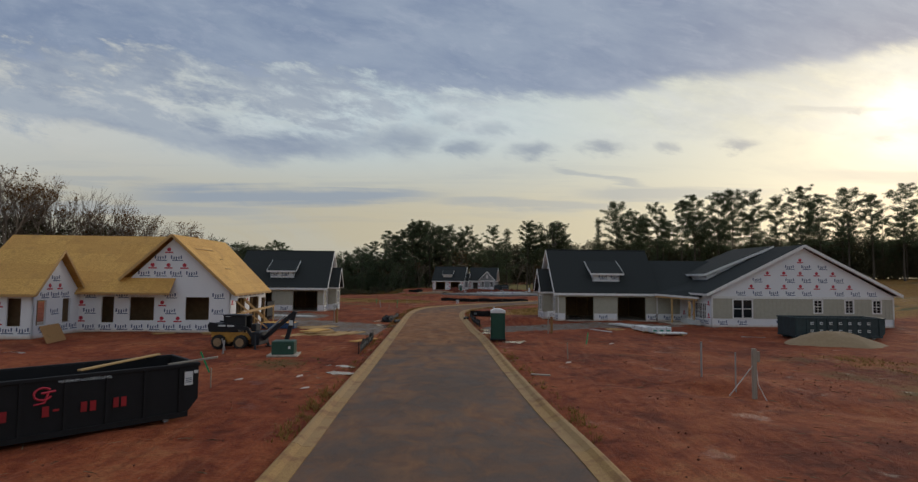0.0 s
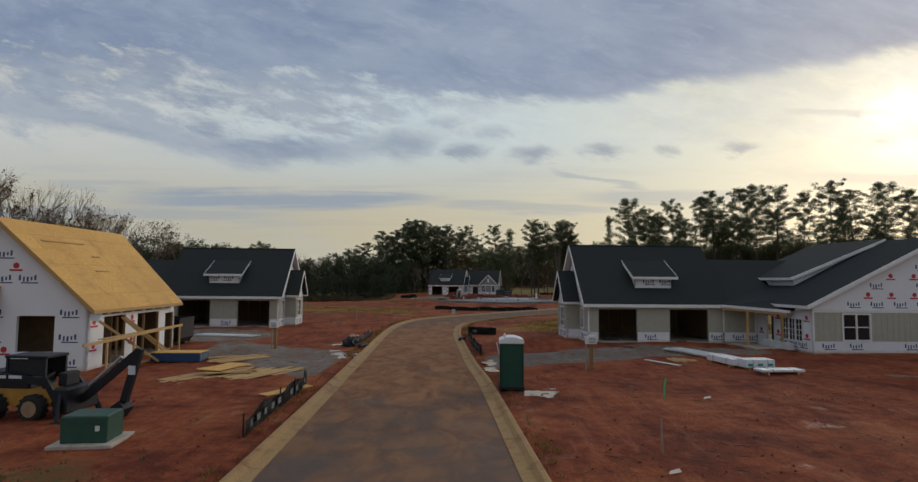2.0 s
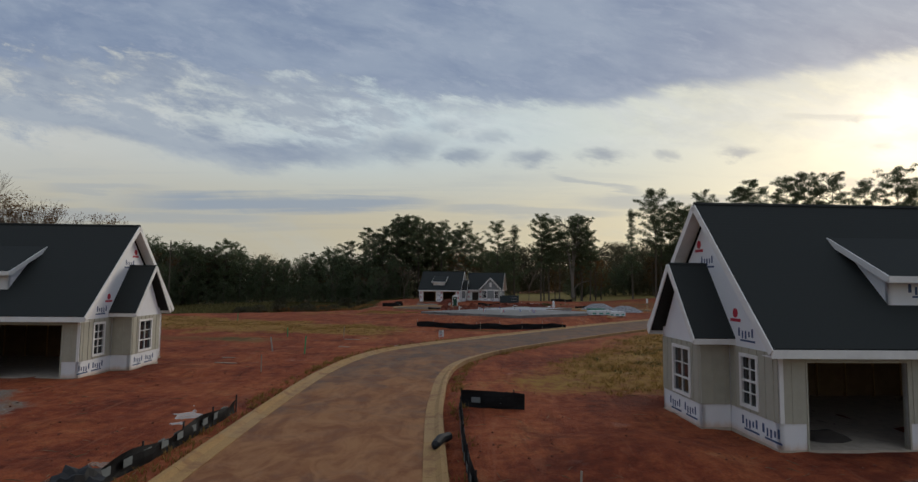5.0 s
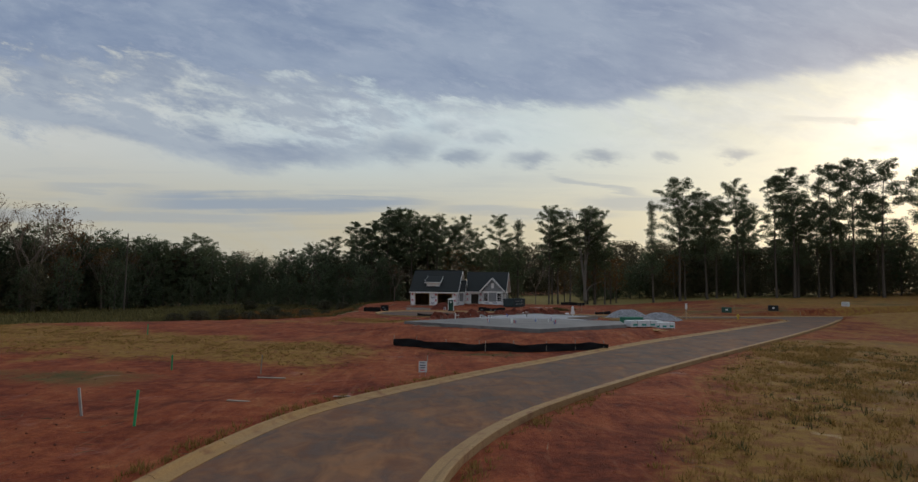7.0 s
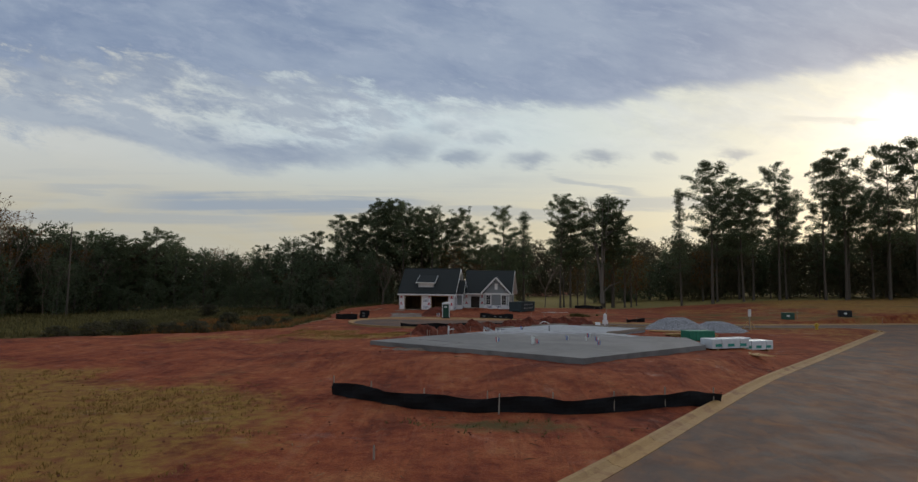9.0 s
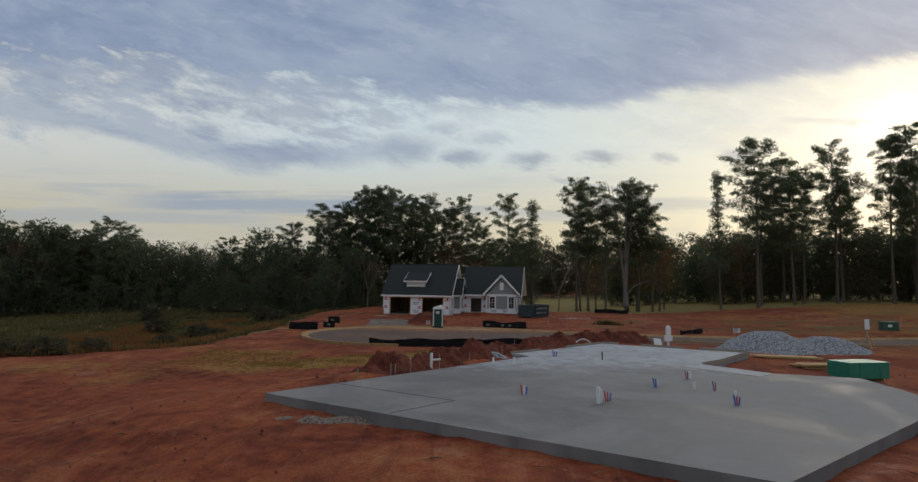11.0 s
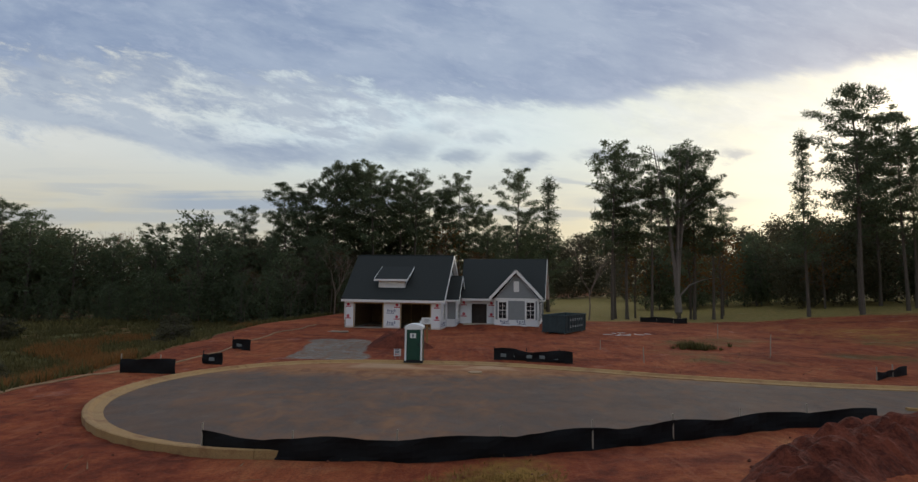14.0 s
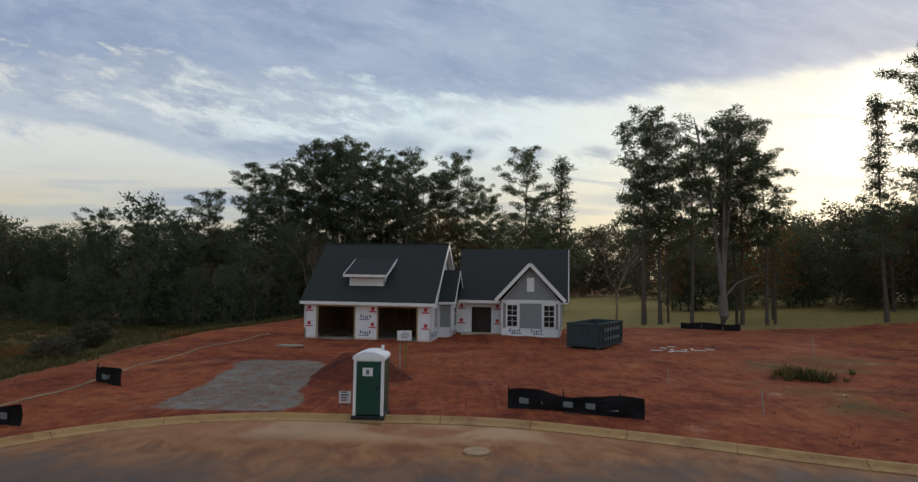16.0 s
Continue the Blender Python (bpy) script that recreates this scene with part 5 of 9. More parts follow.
def wood_house():
    h = thing("house", "house shell in white wrap under a bare yellow strand board roof", "house", pose(-18.4, 45.8, 0.0, 0, 0, 3.5), "unfinished houses")
    holes = [(8.46, 10.28, 0.95, 2.72), (4.23, 6.09, 0.90, 2.69), (2.10, 3.05, 0.72, 2.71)]
    wall(h, (-11.5, 0), (0.4, 0), 0, 3.1, M_WRAP, holes, name="front_wall", label="white wrapped wall with window holes", gable=(7.4, 7.3, 3.1, 11.9))
    m = frame_at((-11.5, 0), (0.4, 0))
    prints(h, m, 0.2, 11.9, 0.15, 3.0, holes, dx=1.22, dz=1.02, seed=61)
    prints(h, m, 3.0, 11.9, 4.3, 7.0, dx=1.22, dz=1.02, seed=62, shape=lambda x, z: abs(x - 7.4) < (7.15 - z) * 1.05)
    side = [(1.35, 3.45, 0.05, 2.6), (4.7, 7.25, 0.05, 2.58), (8.1, 9.2, 0.05, 2.4)]
    wall(h, (0.4, 0), (0.4, 9.4), 0, 3.1, M_WRAP, side, name="side_wall")
    sm = frame_at((0.4, 0), (0.4, 9.4))
    prints(h, sm, 0.1, 9.3, 0.3, 3.0, side, dx=1.2, dz=1.0, seed=63)
    for s in (1.35, 2.7, 3.41, 4.7, 5.5, 7.21, 8.1, 9.16):
        part("stud", one_box(s, s + 0.04, 0.01, 0.13, 0.05, 2.5, m=sm), M_STUD, h)
    wall(h, (0.4, 9.4), (-19.5, 9.4), 0, 3.1, M_INNER, [(5, 8, 0.6, 2.2)], name="back_wall")
    part("inner_wall", one_box(-11.2, 0.2, 2.4, 2.5, 0, 3.0), M_INNER, h)
    part("footing", one_box(-19.5, 0.42, -0.02, 9.4, -0.3, 0.03), M_CONC, h)
    part("soffit_board", one_box(-11.0, 0.1, 0.2, 9.2, 3.02, 3.06), M_INNER, h)
    # gable roof running back
    pk, um, eu = 7.62, -4.1, 0.9
    sheathing(h, [(eu, -0.45, 3.02), (eu, 9.4, 3.02), (um, 11.0, pk), (um, -0.45, pk)])
    sheathing(h, [(um - 5.0, 5.0, 3.02), (-7.95, -0.45, 4.08), (um, -0.45, pk), (um, 5.0, pk)])
    for q, z in ((eu, 2.98), (-7.95, 4.04)):
        part("rake_board", one_beam((q, -0.47, z - 0.03), (um, -0.47, pk - 0.07), 0.04, 0.2), M_WOOD, h)
    part("eave_board", one_beam((eu + 0.01, -0.45, 2.93), (eu + 0.01, 9.4, 2.93), 0.04, 0.16), M_WOOD, h)
    for k in range(7):
        part("lookout", one_beam((0.42, 0.2 + k * 1.5, 3.1), (eu, 0.2 + k * 1.5, 2.9), 0.04, 0.12), M_WOOD, h)
    part("tattered_wrap", slab_of([(0.42, -0.02, 2.55), (0.95, -0.05, 2.45), (0.9, 0.3, 3.0), (0.42, 0.2, 3.08)], 0.02), M_WRAP, h)
    for v0, v1, f in ((1.2, 4.8, 0.76), (3.2, 4.4, 0.42), (4.3, 5.0, 0.6)):
        u, z = eu + (um - eu) * f, 3.02 + (pk - 3.02) * f + 0.05
        part("toe_board", one_beam((u, v0, z), (u, v1, z), 0.09, 0.04, up=(0.7, 0, 0.7)), M_WOOD, h)
    # main roof along the front
    sheathing(h, [(-19.6, -0.55, 3.05), (-8.4, -0.55, 3.05), (-4.6, 4.6, 7.72), (-19.6, 4.6, 7.72)])
    sheathing(h, [(-4.1, 9.9, 3.05), (-19.6, 9.9, 3.05), (-19.6, 4.6, 7.72), (-4.1, 4.6, 7.72)])
    part("eave_board", one_beam((-19.6, -0.56, 2.96), (-8.4, -0.56, 2.96), 0.04, 0.15), M_WOOD, h)
    # narrow shed roof over the front windows
    sheathing(h, [(-9.2, -0.95, 3.08), (-3.85, -0.95, 3.08), (-3.85, 0.02, 4.22), (-8.3, 0.02, 4.22)])
    part("shed_eave_board", one_beam((-9.2, -0.97, 3.0), (-3.85, -0.97, 3.0), 0.04, 0.15), M_WOOD, h)
    # wing towards the street
    wh = [(0.35, 1.35, 0.85, 2.6), (3.1, 4.0, 0.85, 2.62)]
    wall(h, (-11.1, -5.0), (-11.1, 0.0), 0, 3.1, M_WRAP, wh, name="wing_gable_wall", gable=(2.4, 5.8))
    wm = frame_at((-11.1, -5.0), (-11.1, 0.0))
    prints(h, wm, 0.1, 5, 0.3, 5.4, wh, dx=1.1, dz=1.0, seed=65, shape=lambda x, z: z < 2.9 or abs(x - 2.4) < (5.5 - z) * 0.85)
    fh = [(7.15, 8.1, 0.84, 2.74)]
    wall(h, (-20.0, -5.0), (-11.1, -5.0), 0, 3.1, M_WRAP, fh, name="wing_front_wall")
    fm = frame_at((-20.0, -5.0), (-11.1, -5.0))
    prints(h, fm, 4.0, 8.9, 0.3, 2.9, fh, dx=1.1, dz=1.0, seed=66)
    part("inner_wall", one_box(-20, -11.5, -4.0, -3.95, 0, 3.0), M_INNER, h)
    part("wing_footing", one_box(-20, -11.08, -5.02, 0, -0.3, 0.03), M_CONC, h)
    sheathing(h, [(-20.5, -5.45, 3.05), (-10.65, -5.45, 3.05), (-10.65, -2.6, 6.2), (-20.5, -2.6, 6.2)])
    sheathing(h, [(-10.65, 0.2, 3.15), (-20.5, 0.2, 3.15), (-20.5, -2.6, 6.2), (-10.65, -2.6, 6.2)])
    for v in (-5.47, 0.2):
        part("rake_board", one_beam((-10.63, v, 2.97), (-10.63, -2.6, 6.12), 0.04, 0.18), M_WOOD, h)
    part("eave_board", one_beam((-20.5, -5.47, 2.96), (-10.65, -5.47, 2.96), 0.04, 0.16), M_WOOD, h)


right_house()
left_house()
far_house()
wood_house()

# ---- trees ----


def leaf_mesh(name, clumps, mat, seed, size=(0.36, 0.05), rise=0.2, inner=0):
    """A crown of many small pointed sprays that stand out from the middle of each clump; clumps: (x, y, z, radius, flatness, how many)."""
    rng = np.random.default_rng(seed)
    vs = []

    def unit(w):
        return w / (np.linalg.norm(w, axis=1)[:, None] + 1e-9)

    for x, y, z, r, flat, k in clumps:
        d = rng.normal(size=(k, 3))
        d[:, 2] = d[:, 2] * 0.85 + rise
        d = unit(d)
        root = np.array([x, y, z]) + d * (rng.uniform(0.05, 1.0, (k, 1)) ** 0.6) * r * np.array([1, 1, flat])
        out = unit(d + rng.normal(size=(k, 3)) * 0.6) * size[0] * rng.uniform(0.6, 1.3, (k, 1))
        side = unit(np.cross(out, rng.normal(size=(k, 3)))) * (size[1] * rng.uniform(0.7, 1.3, (k, 1)))
        vs.append(np.stack([root - side, root + side, root + out], 1).reshape(-1, 3))
        if inner:
            # larger leaf triangles added in the heart of the clump to block light through it
            c = np.array([x, y, z]) + rng.normal(size=(inner, 3)) * (r * 0.3) * np.array([1, 1, flat])
            e, w = unit(rng.normal(size=(inner, 3))), unit(rng.normal(size=(inner, 3)))
            vs.append(np.stack([c - e * r * 0.28, c + w * r * 0.2, c + e * r * 0.28], 1).reshape(-1, 3))
    vs = np.concatenate(vs)
    me = bpy.data.meshes.new(name)
    me.from_pydata(vs.tolist(), [], np.arange(len(vs)).reshape(-1, 3).tolist())
    me.materials.append(mat)
    return me


def pine(seed, h=25.0, bare=0.5, spread=3.4, thick=0.24, leaf=None, limbs=28, dense=72, inner=2, shape="dome", label="tall dark pine with a bare trunk and ragged crown"):
    """A tall pine: a tapered trunk, limbs that carry flat pads of needle tufts, and a ragged top."""
    rnd = random.Random(seed)
    t = thing("pine_tree", label, "tree", group="pines")
    bm = bmesh.new()
    lean = (rnd.uniform(-0.7, 0.7), rnd.uniform(-0.7, 0.7))
    n = 9

    def at(f):
        return Vector((lean[0] * f * f + 0.14 * math.sin(5 * f + seed), lean[1] * f * f + 0.14 * math.cos(4 * f + seed), h * f))

    tube(bm, [at(k / n) - Vector((0, 0, 0.5 if k == 0 else 0)) for k in range(n + 1)], [thick * (1.25 if k == 0 else 1 - 0.88 * k / n) for k in range(n + 1)], 8)
    clumps = []
    for k in range(limbs):
        up = min(1.0, (k + rnd.uniform(0.0, 1.0)) / limbs)
        f = bare + (0.985 - bare) * up
        if shape == "dome":
            wide = 0.40 + 0.60 * math.sin(math.pi * (0.20 + 0.46 * up / 0.62)) if up < 0.62 else math.sqrt(max(0.05, 1 - ((up - 0.62) / 0.42) ** 2))
        else:
            wide = (1.0 - 0.86 * up) * (0.75 + 0.25 * math.sin(up * 23 + seed))
        reach = spread * wide * rnd.choice((0.55, 0.8, 0.95, 1.0, 1.2))
        a = k * 2.399 + rnd.uniform(-0.5, 0.5)
        rise = rnd.uniform(-0.10, 0.30) + 0.28 * up * (shape == "dome")
        p, way = at(f - 0.02), Vector((math.cos(a), math.sin(a), rise))
        q = at(f) + way * reach
        tube(bm, [p, p.lerp(q, 0.55) + Vector((0, 0, -0.06 * reach)), q], [thick * 0.24 * (1.1 - 0.6 * up), thick * 0.13, 0.02], 4)
        pads = 2 + int(reach * 1.0)
        for j in range(pads):
            g = 0.38 + 0.66 * (j + rnd.uniform(0.1, 0.9)) / pads
            side = rnd.uniform(-0.38, 0.38) * reach * (1.2 - g)
            c = p.lerp(q, g) + Vector((-math.sin(a) * side, math.cos(a) * side, rnd.uniform(-0.3, 0.55)))
            clumps.append((*c, rnd.uniform(0.58, 1.08) * (1.08 - 0.22 * up), rnd.uniform(0.42, 0.68), dense))
    for k in range(5):
        p = at(1 - 0.025 * k)
        clumps.append((p.x + rnd.uniform(-0.4, 0.4) * k * 0.5, p.y + rnd.uniform(-0.4, 0.4) * k * 0.5, p.z - 0.2, 0.85, 0.85, dense))
    for k in range(9):
        f = rnd.uniform(0.18, bare + 0.02)
        a = rnd.uniform(0, 6.3)
        p = at(f)
        tube(bm, [p, p + Vector((math.cos(a), math.sin(a), rnd.uniform(-0.3, 0.3))) * rnd.uniform(0.6, 2.4)], [0.035, 0.012], 4)
    part("trunk", bm, M_BARK, t)
    c = new("crown", leaf_mesh("crown", clumps, leaf or M_NEEDLE, seed, (0.40, 0.055), 0.2, inner))
    c.parent = t
    return t


def forked_pine(seed, h=26.0):
    """An old pine whose trunk forks low into several long pale stems under one wide thin dome."""
    rnd = random.Random(seed)
    t = thing("pine_tree", "old many-stemmed pine with pale limbs under a wide thin dome", "tree", group="pines")
    bm = bmesh.new()
    tube(bm, [(0, 0, -0.5), (0.05, 0, 1.2), (-0.1, 0, 3.4)], [0.62, 0.48, 0.42], 10)
    clumps = []
    for k in range(6):
        a = k * 1.047 + rnd.uniform(-0.25, 0.25)
        out = rnd.uniform(1.6, 3.4)
        z0 = rnd.uniform(2.4, 4.6)
        pts = [Vector((-0.1 + out * f ** 1.3 * math.cos(a), out * f ** 1.3 * math.sin(a), z0 + (h * 0.90 - z0) * f)) for f in (0, 0.2, 0.4, 0.6, 0.8, 1.0)]
        tube(bm, pts, [0.26, 0.22, 0.18, 0.14, 0.09, 0.04], 7)
        for j in range(16):
            f = rnd.uniform(0.42, 1.0)
            i = min(4, int(f * 5))
            p = pts[i].lerp(pts[i + 1], f * 5 - i)
            b = a + rnd.uniform(-1.5, 1.5)
            top = (p.z - h * 0.42) / (h * 0.58)
            reach = 3.0 * math.sqrt(max(0.08, 1 - top * top)) * rnd.uniform(0.55, 1.1)
            q = p + Vector((math.cos(b) * reach, math.sin(b) * reach, reach * rnd.uniform(0.25, 0.8)))
            tube(bm, [p, p.lerp(q, 0.5) + Vector((0, 0, -0.15)), q], [0.06, 0.04, 0.015], 4)
            for _ in range(2):
                c = p.lerp(q, rnd.uniform(0.75, 1.05)) + Vector((rnd.uniform(-0.5, 0.5), rnd.uniform(-0.5, 0.5), rnd.uniform(-0.2, 0.4)))
                clumps.append((*c, rnd.uniform(0.5, 0.9), 0.6, 40))
    tube(bm, [(0.1, 0, 3.2), (1.6, -0.3, 4.9), (3.6, -0.4, 5.6), (6.2, -0.5, 6.0)], [0.11, 0.09, 0.06, 0.02], 6)
    part("trunk", bm, M_PALEBARK, t)
    c = new("crown", leaf_mesh("crown", clumps, M_NEEDLE, seed, (0.36, 0.05), 0.3))
    c.parent = t
    return t


def hardwood(seed, h=14.0, leaf=None, dense=64, full=0.15, inner=10, name="broadleaf_tree", label="dull dark broadleaf tree at the wood's edge", size=(0.42, 0.11)):
    """A broad tree with a low uneven crown."""
    rnd = random.Random(seed)
    t = thing(name, label, "tree", group="woodland trees")
    bm = bmesh.new()
    tube(bm, [(0, 0, -0.5), (0.1, 0, h * 0.3), (0.0, 0.2, h * 0.6), (0.2, 0.1, h * 0.92)], [0.2, 0.16, 0.1, 0.03], 7)
    clumps = []
    for k in range(30):
        f = full + (0.97 - full) * (k + rnd.random()) / 30
        wide = h * 0.23 * math.sin(math.pi * min(1, 0.18 + 0.82 * (f - full) / (1 - full))) ** 0.7 + 0.4
        a, r = k * 2.399, wide * rnd.uniform(0.35, 1.1)
        q = Vector((math.cos(a) * r, math.sin(a) * r, h * f))
        tube(bm, [(0.05, 0.1, max(0.5, h * (f - 0.12))), q], [0.05, 0.015], 4)
        clumps.append((*q, h * rnd.uniform(0.08, 0.14), 0.78, dense))
    part("trunk", bm, M_BARK, t)
    c = new("crown", leaf_mesh("crown", clumps, leaf or M_LEAF, seed, size, 0.15, inner))
    c.parent = t
    return t


def bare_tree(seed, h=20.0, leaf=None):
    """A leafless tree: a trunk that forks into finer and finer twigs, with a few last leaves."""
    rnd = random.Random(seed)
    t = thing("bare_tree", "leafless grey hardwood with fine twigs", "tree", group="bare trees")
    bm = bmesh.new()
    ends = []

    def grow(p, d, length, r, depth):
        q = p + d * length
        tube(bm, [p, p.lerp(q, 0.5) + Vector((rnd.uniform(-1, 1), rnd.uniform(-1, 1), 0)) * length * 0.04, q], [r, r * 0.85, r * 0.68], 5 if depth > 2 else 3)
        if depth == 0:
            ends.append(q)
            return
        for k in range(3 if depth > 1 else 4):
            a = rnd.uniform(0, 6.3)
            tilt = rnd.uniform(0.25, 0.65)
            side = Vector((math.cos(a), math.sin(a), 0))
            nd = (d + side * tilt + Vector((0, 0, 0.15))).normalized()
            grow(p.lerp(q, rnd.uniform(0.6, 1.0)), nd, length * rnd.uniform(0.58, 0.8), r * 0.55, depth - 1)

    grow(Vector((0, 0, -0.4)), Vector((rnd.uniform(-0.05, 0.05), rnd.uniform(-0.05, 0.05), 1)).normalized(), h * 0.38, 0.2, 4)
    part("trunk", bm, M_TWIG, t)
    if leaf:
        c = new("last_leaves", leaf_mesh("last_leaves", [(*e, 0.5, 1, 5) for e in ends], leaf, seed, (0.3, 0.1), 0.0))
        c.parent = t
    return t


def plant(src, x, y, height, own, turn=None, sink=0.05):
    """Sets a copy of a tree, of that height, on the ground."""
    rnd = random.Random(int(x * 31 + y * 17))
    s = height / own
    a = rnd.uniform(0, 360) if turn is None else turn
    ob = copy_thing(src, pose(x, y, gz(x, y) - sink, 0, 0, a))
    ob.scale = (s * rnd.uniform(0.92, 1.1),) * 2 + (s,)
    return ob


def take_away(src):
    for o in (*src.children_recursive, src):
        bpy.data.objects.remove(o)


PINES = [pine(1), pine(2, bare=0.42, spread=4.0), pine(3, bare=0.52, spread=3.1), pine(4, bare=0.46, spread=3.7, limbs=34), pine(5, bare=0.36, spread=4.1, limbs=38)]
CONE = pine(6, bare=0.28, spread=3.2, limbs=40, dense=60, shape="cone", label="slender pointed pine with short thin limbs")
FORKED = forked_pine(7)
FULL = [pine(11, bare=0.22, spread=4.3, limbs=38, dense=60, inner=8, label="dark pine at the wood's edge with a deep crown"), pine(12, bare=0.30, spread=4.6, limbs=36, dense=60, inner=8, label="dark pine at the wood's edge with a deep crown")]
HARD = [hardwood(21), hardwood(22, leaf=M_NEEDLE, full=0.04), hardwood(23, full=0.06, leaf=M_NEEDLE)]
RUSTY = hardwood(31, leaf=M_RUST, dense=22, full=0.3, inner=0, label="thin autumn tree with rusty leaves")
BARE = [bare_tree(41), bare_tree(42, leaf=M_RUST), bare_tree(43)]


def far_wood(spots):
    """The depth of the wood behind its edge, as one mass of crowns."""
    shapes = []
    for t in HARD:
        me = next(o for o in t.children if o.name.startswith("crown")).data
        a = np.empty(len(me.vertices) * 3)
        me.vertices.foreach_get("co", a)
        shapes.append(a.reshape(-1, 3))
    rnd = random.Random(77)
    vs = []
    for k, x, y, h in spots:
        a, s = rnd.uniform(0, 6.28), h / 14
        c, d = math.cos(a) * s * 1.1, math.sin(a) * s * 1.1
        p = shapes[k]
        vs.append(np.stack([x + p[:, 0] * c - p[:, 1] * d, y + p[:, 0] * d + p[:, 1] * c, gz(x, y) + p[:, 2] * s], 1))
    vs = np.concatenate(vs)
    me = bpy.data.meshes.new("far_wood")
    me.from_pydata(vs.tolist(), [], np.arange(len(vs)).reshape(-1, 3).tolist())
    me.materials.append(M_LEAF)
    tagged(new("far_wood", me), "dull dark wood beyond its edge", "trees", kind="stuff")


def woods():
    rnd = random.Random(5)
    mass = []
    # tall pines behind the far house
    for x, y, h, k in ((-37.5, 227, 19.5, 4), (-30.5, 229, 24, 0), (-26, 226, 24, 2), (-21.5, 228, 27, 3), (-18.5, 231, 27.5, 4), (-14.3, 227, 26, 1), (-10, 232, 24.5, 0), (-7, 228, 25, 2),
                       (-2.2, 233, 22.5, 3), (1, 231, 24.5, 4), (6, 230, 18, 1), (11.2, 226, 24.5, 1), (-42, 230, 15, 4), (-46, 226, 14.5, 3), (13.5, 231, 18, 4),
                       (-28, 233, 22, 4), (-24, 234, 25, 1), (-16, 234, 25.5, 4), (-12, 236, 24, 3), (-5, 234, 22, 4), (-33.5, 233, 20, 1), (4, 234, 20, 4), (-20, 236, 26, 0), (-8.5, 238, 23, 1)):
        plant(PINES[k], x, y, h, 25)
    plant(CONE, 16.4, 226, 23.5, 25).scale = (1.35, 1.35, 0.94)
    for k in range(19):
        plant(FULL[k % 2], -42 + k * 3.2 + rnd.uniform(-1, 1), 239 + rnd.uniform(-2, 3), rnd.uniform(15, 20) * (0.80 if k > 11 or k < 4 else 1), 25)
        plant(HARD[1 + k % 2], -41 + k * 3.2 + rnd.uniform(-1, 1), 233 + rnd.uniform(-2, 3), rnd.uniform(8, 11) * (0.75 if k > 12 else 1), 14)
        plant(HARD[k % 3], -42 + k * 3.2 + rnd.uniform(-1, 1), 225 + rnd.uniform(-2, 3), rnd.uniform(3.5, 6.5), 14)
    # the open group beside the fairway, then the row that runs off to the east
    for x, y, h, k in ((22.6, 206, 24.5, 1), (25.2, 208, 24, 4), (27.6, 205, 20, 2), (34.4, 207.5, 23.5, 4), (36.6, 206, 20, 3), (33.0, 209, 24.5, 3), (24, 210, 19, 3)):
        plant(PINES[k], x, y, h, 25)
    plant(FORKED, 31.6, 206, 26.5, 26, 20)
    plant(CONE, 47.8, 203, 25, 25)
    for x, y, h, k in ((53.7, 201, 30.0, 3), (56.8, 206, 24.5, 1), (60.9, 203, 26.5, 4), (64.5, 206, 24, 2), (68.2, 202, 28.5, 1), (71.8, 206, 25, 2), (75.8, 199, 29, 3), (80.2, 199, 31, 0), (83.5, 203, 26, 2), (87, 196, 31.5, 4), (91.2, 194, 32, 3),
                       (97, 193, 31, 1), (103, 189, 29, 2), (110, 187, 31, 4), (117, 188, 29, 0), (123, 183, 30, 3), (131, 184, 28, 2), (138, 180, 30, 1), (147, 180, 28, 4), (156, 174, 29, 3), (166, 172, 28, 0), (178, 168, 28, 1)):
        plant(PINES[k], x, y, h, 25)
    for k in range(14):
        x = 66 + k * 7.6
        plant(PINES[rnd.randrange(5)], x + rnd.uniform(-3, 3), 214 - 0.22 * (x - 44) + rnd.uniform(-3, 6), rnd.uniform(19, 26), 25)
    for k in range(15):
        x = 66 + k * 7.4
        plant(FULL[k % 2], x + rnd.uniform(-2, 2), 222 - 0.24 * (x - 44) + rnd.uniform(-3, 3), rnd.uniform(13, 18), 25)
    # dark edge of the wood to the west and north
    for k in range(46):
        x = -128 + k * 2.45
        y = 222 + 8 * math.sin(x * 0.05) - 0.10 * max(0, -60 - x) * 6
        tall = 13.2 + 6.0 * step(-x, 58, 80) + 3.0 * step(x, -48, -38)
        src, own = (FULL[rnd.randrange(2)], 25) if rnd.random() < 0.6 else (HARD[rnd.randrange(1, 3)], 14)
        plant(src, x + rnd.uniform(-1.5, 1.5), y + rnd.uniform(-2, 6), tall * rnd.uniform(0.88, 1.14) * (1 if x < -35 else 0.7), own)
        plant(HARD[1 + k % 2], x + rnd.uniform(-1.5, 1.5), y - 4 + rnd.uniform(-2, 2), rnd.uniform(4.5, 8.0), 14)
        for back in (9, 16):
            mass.append(((k + back) % 3, x + rnd.uniform(-1.5, 1.5), y + back + rnd.uniform(-3, 4), tall * rnd.uniform(0.72, 0.98) * (1 if x < -35 else 0.85)))
    for k in range(16):
        mass.append((k % 3, -40 + k * 3.1 + rnd.uniform(-1, 1), 243 + rnd.uniform(-3, 3), rnd.uniform(12, 15.5) * (0.8 if k > 12 else 1)))
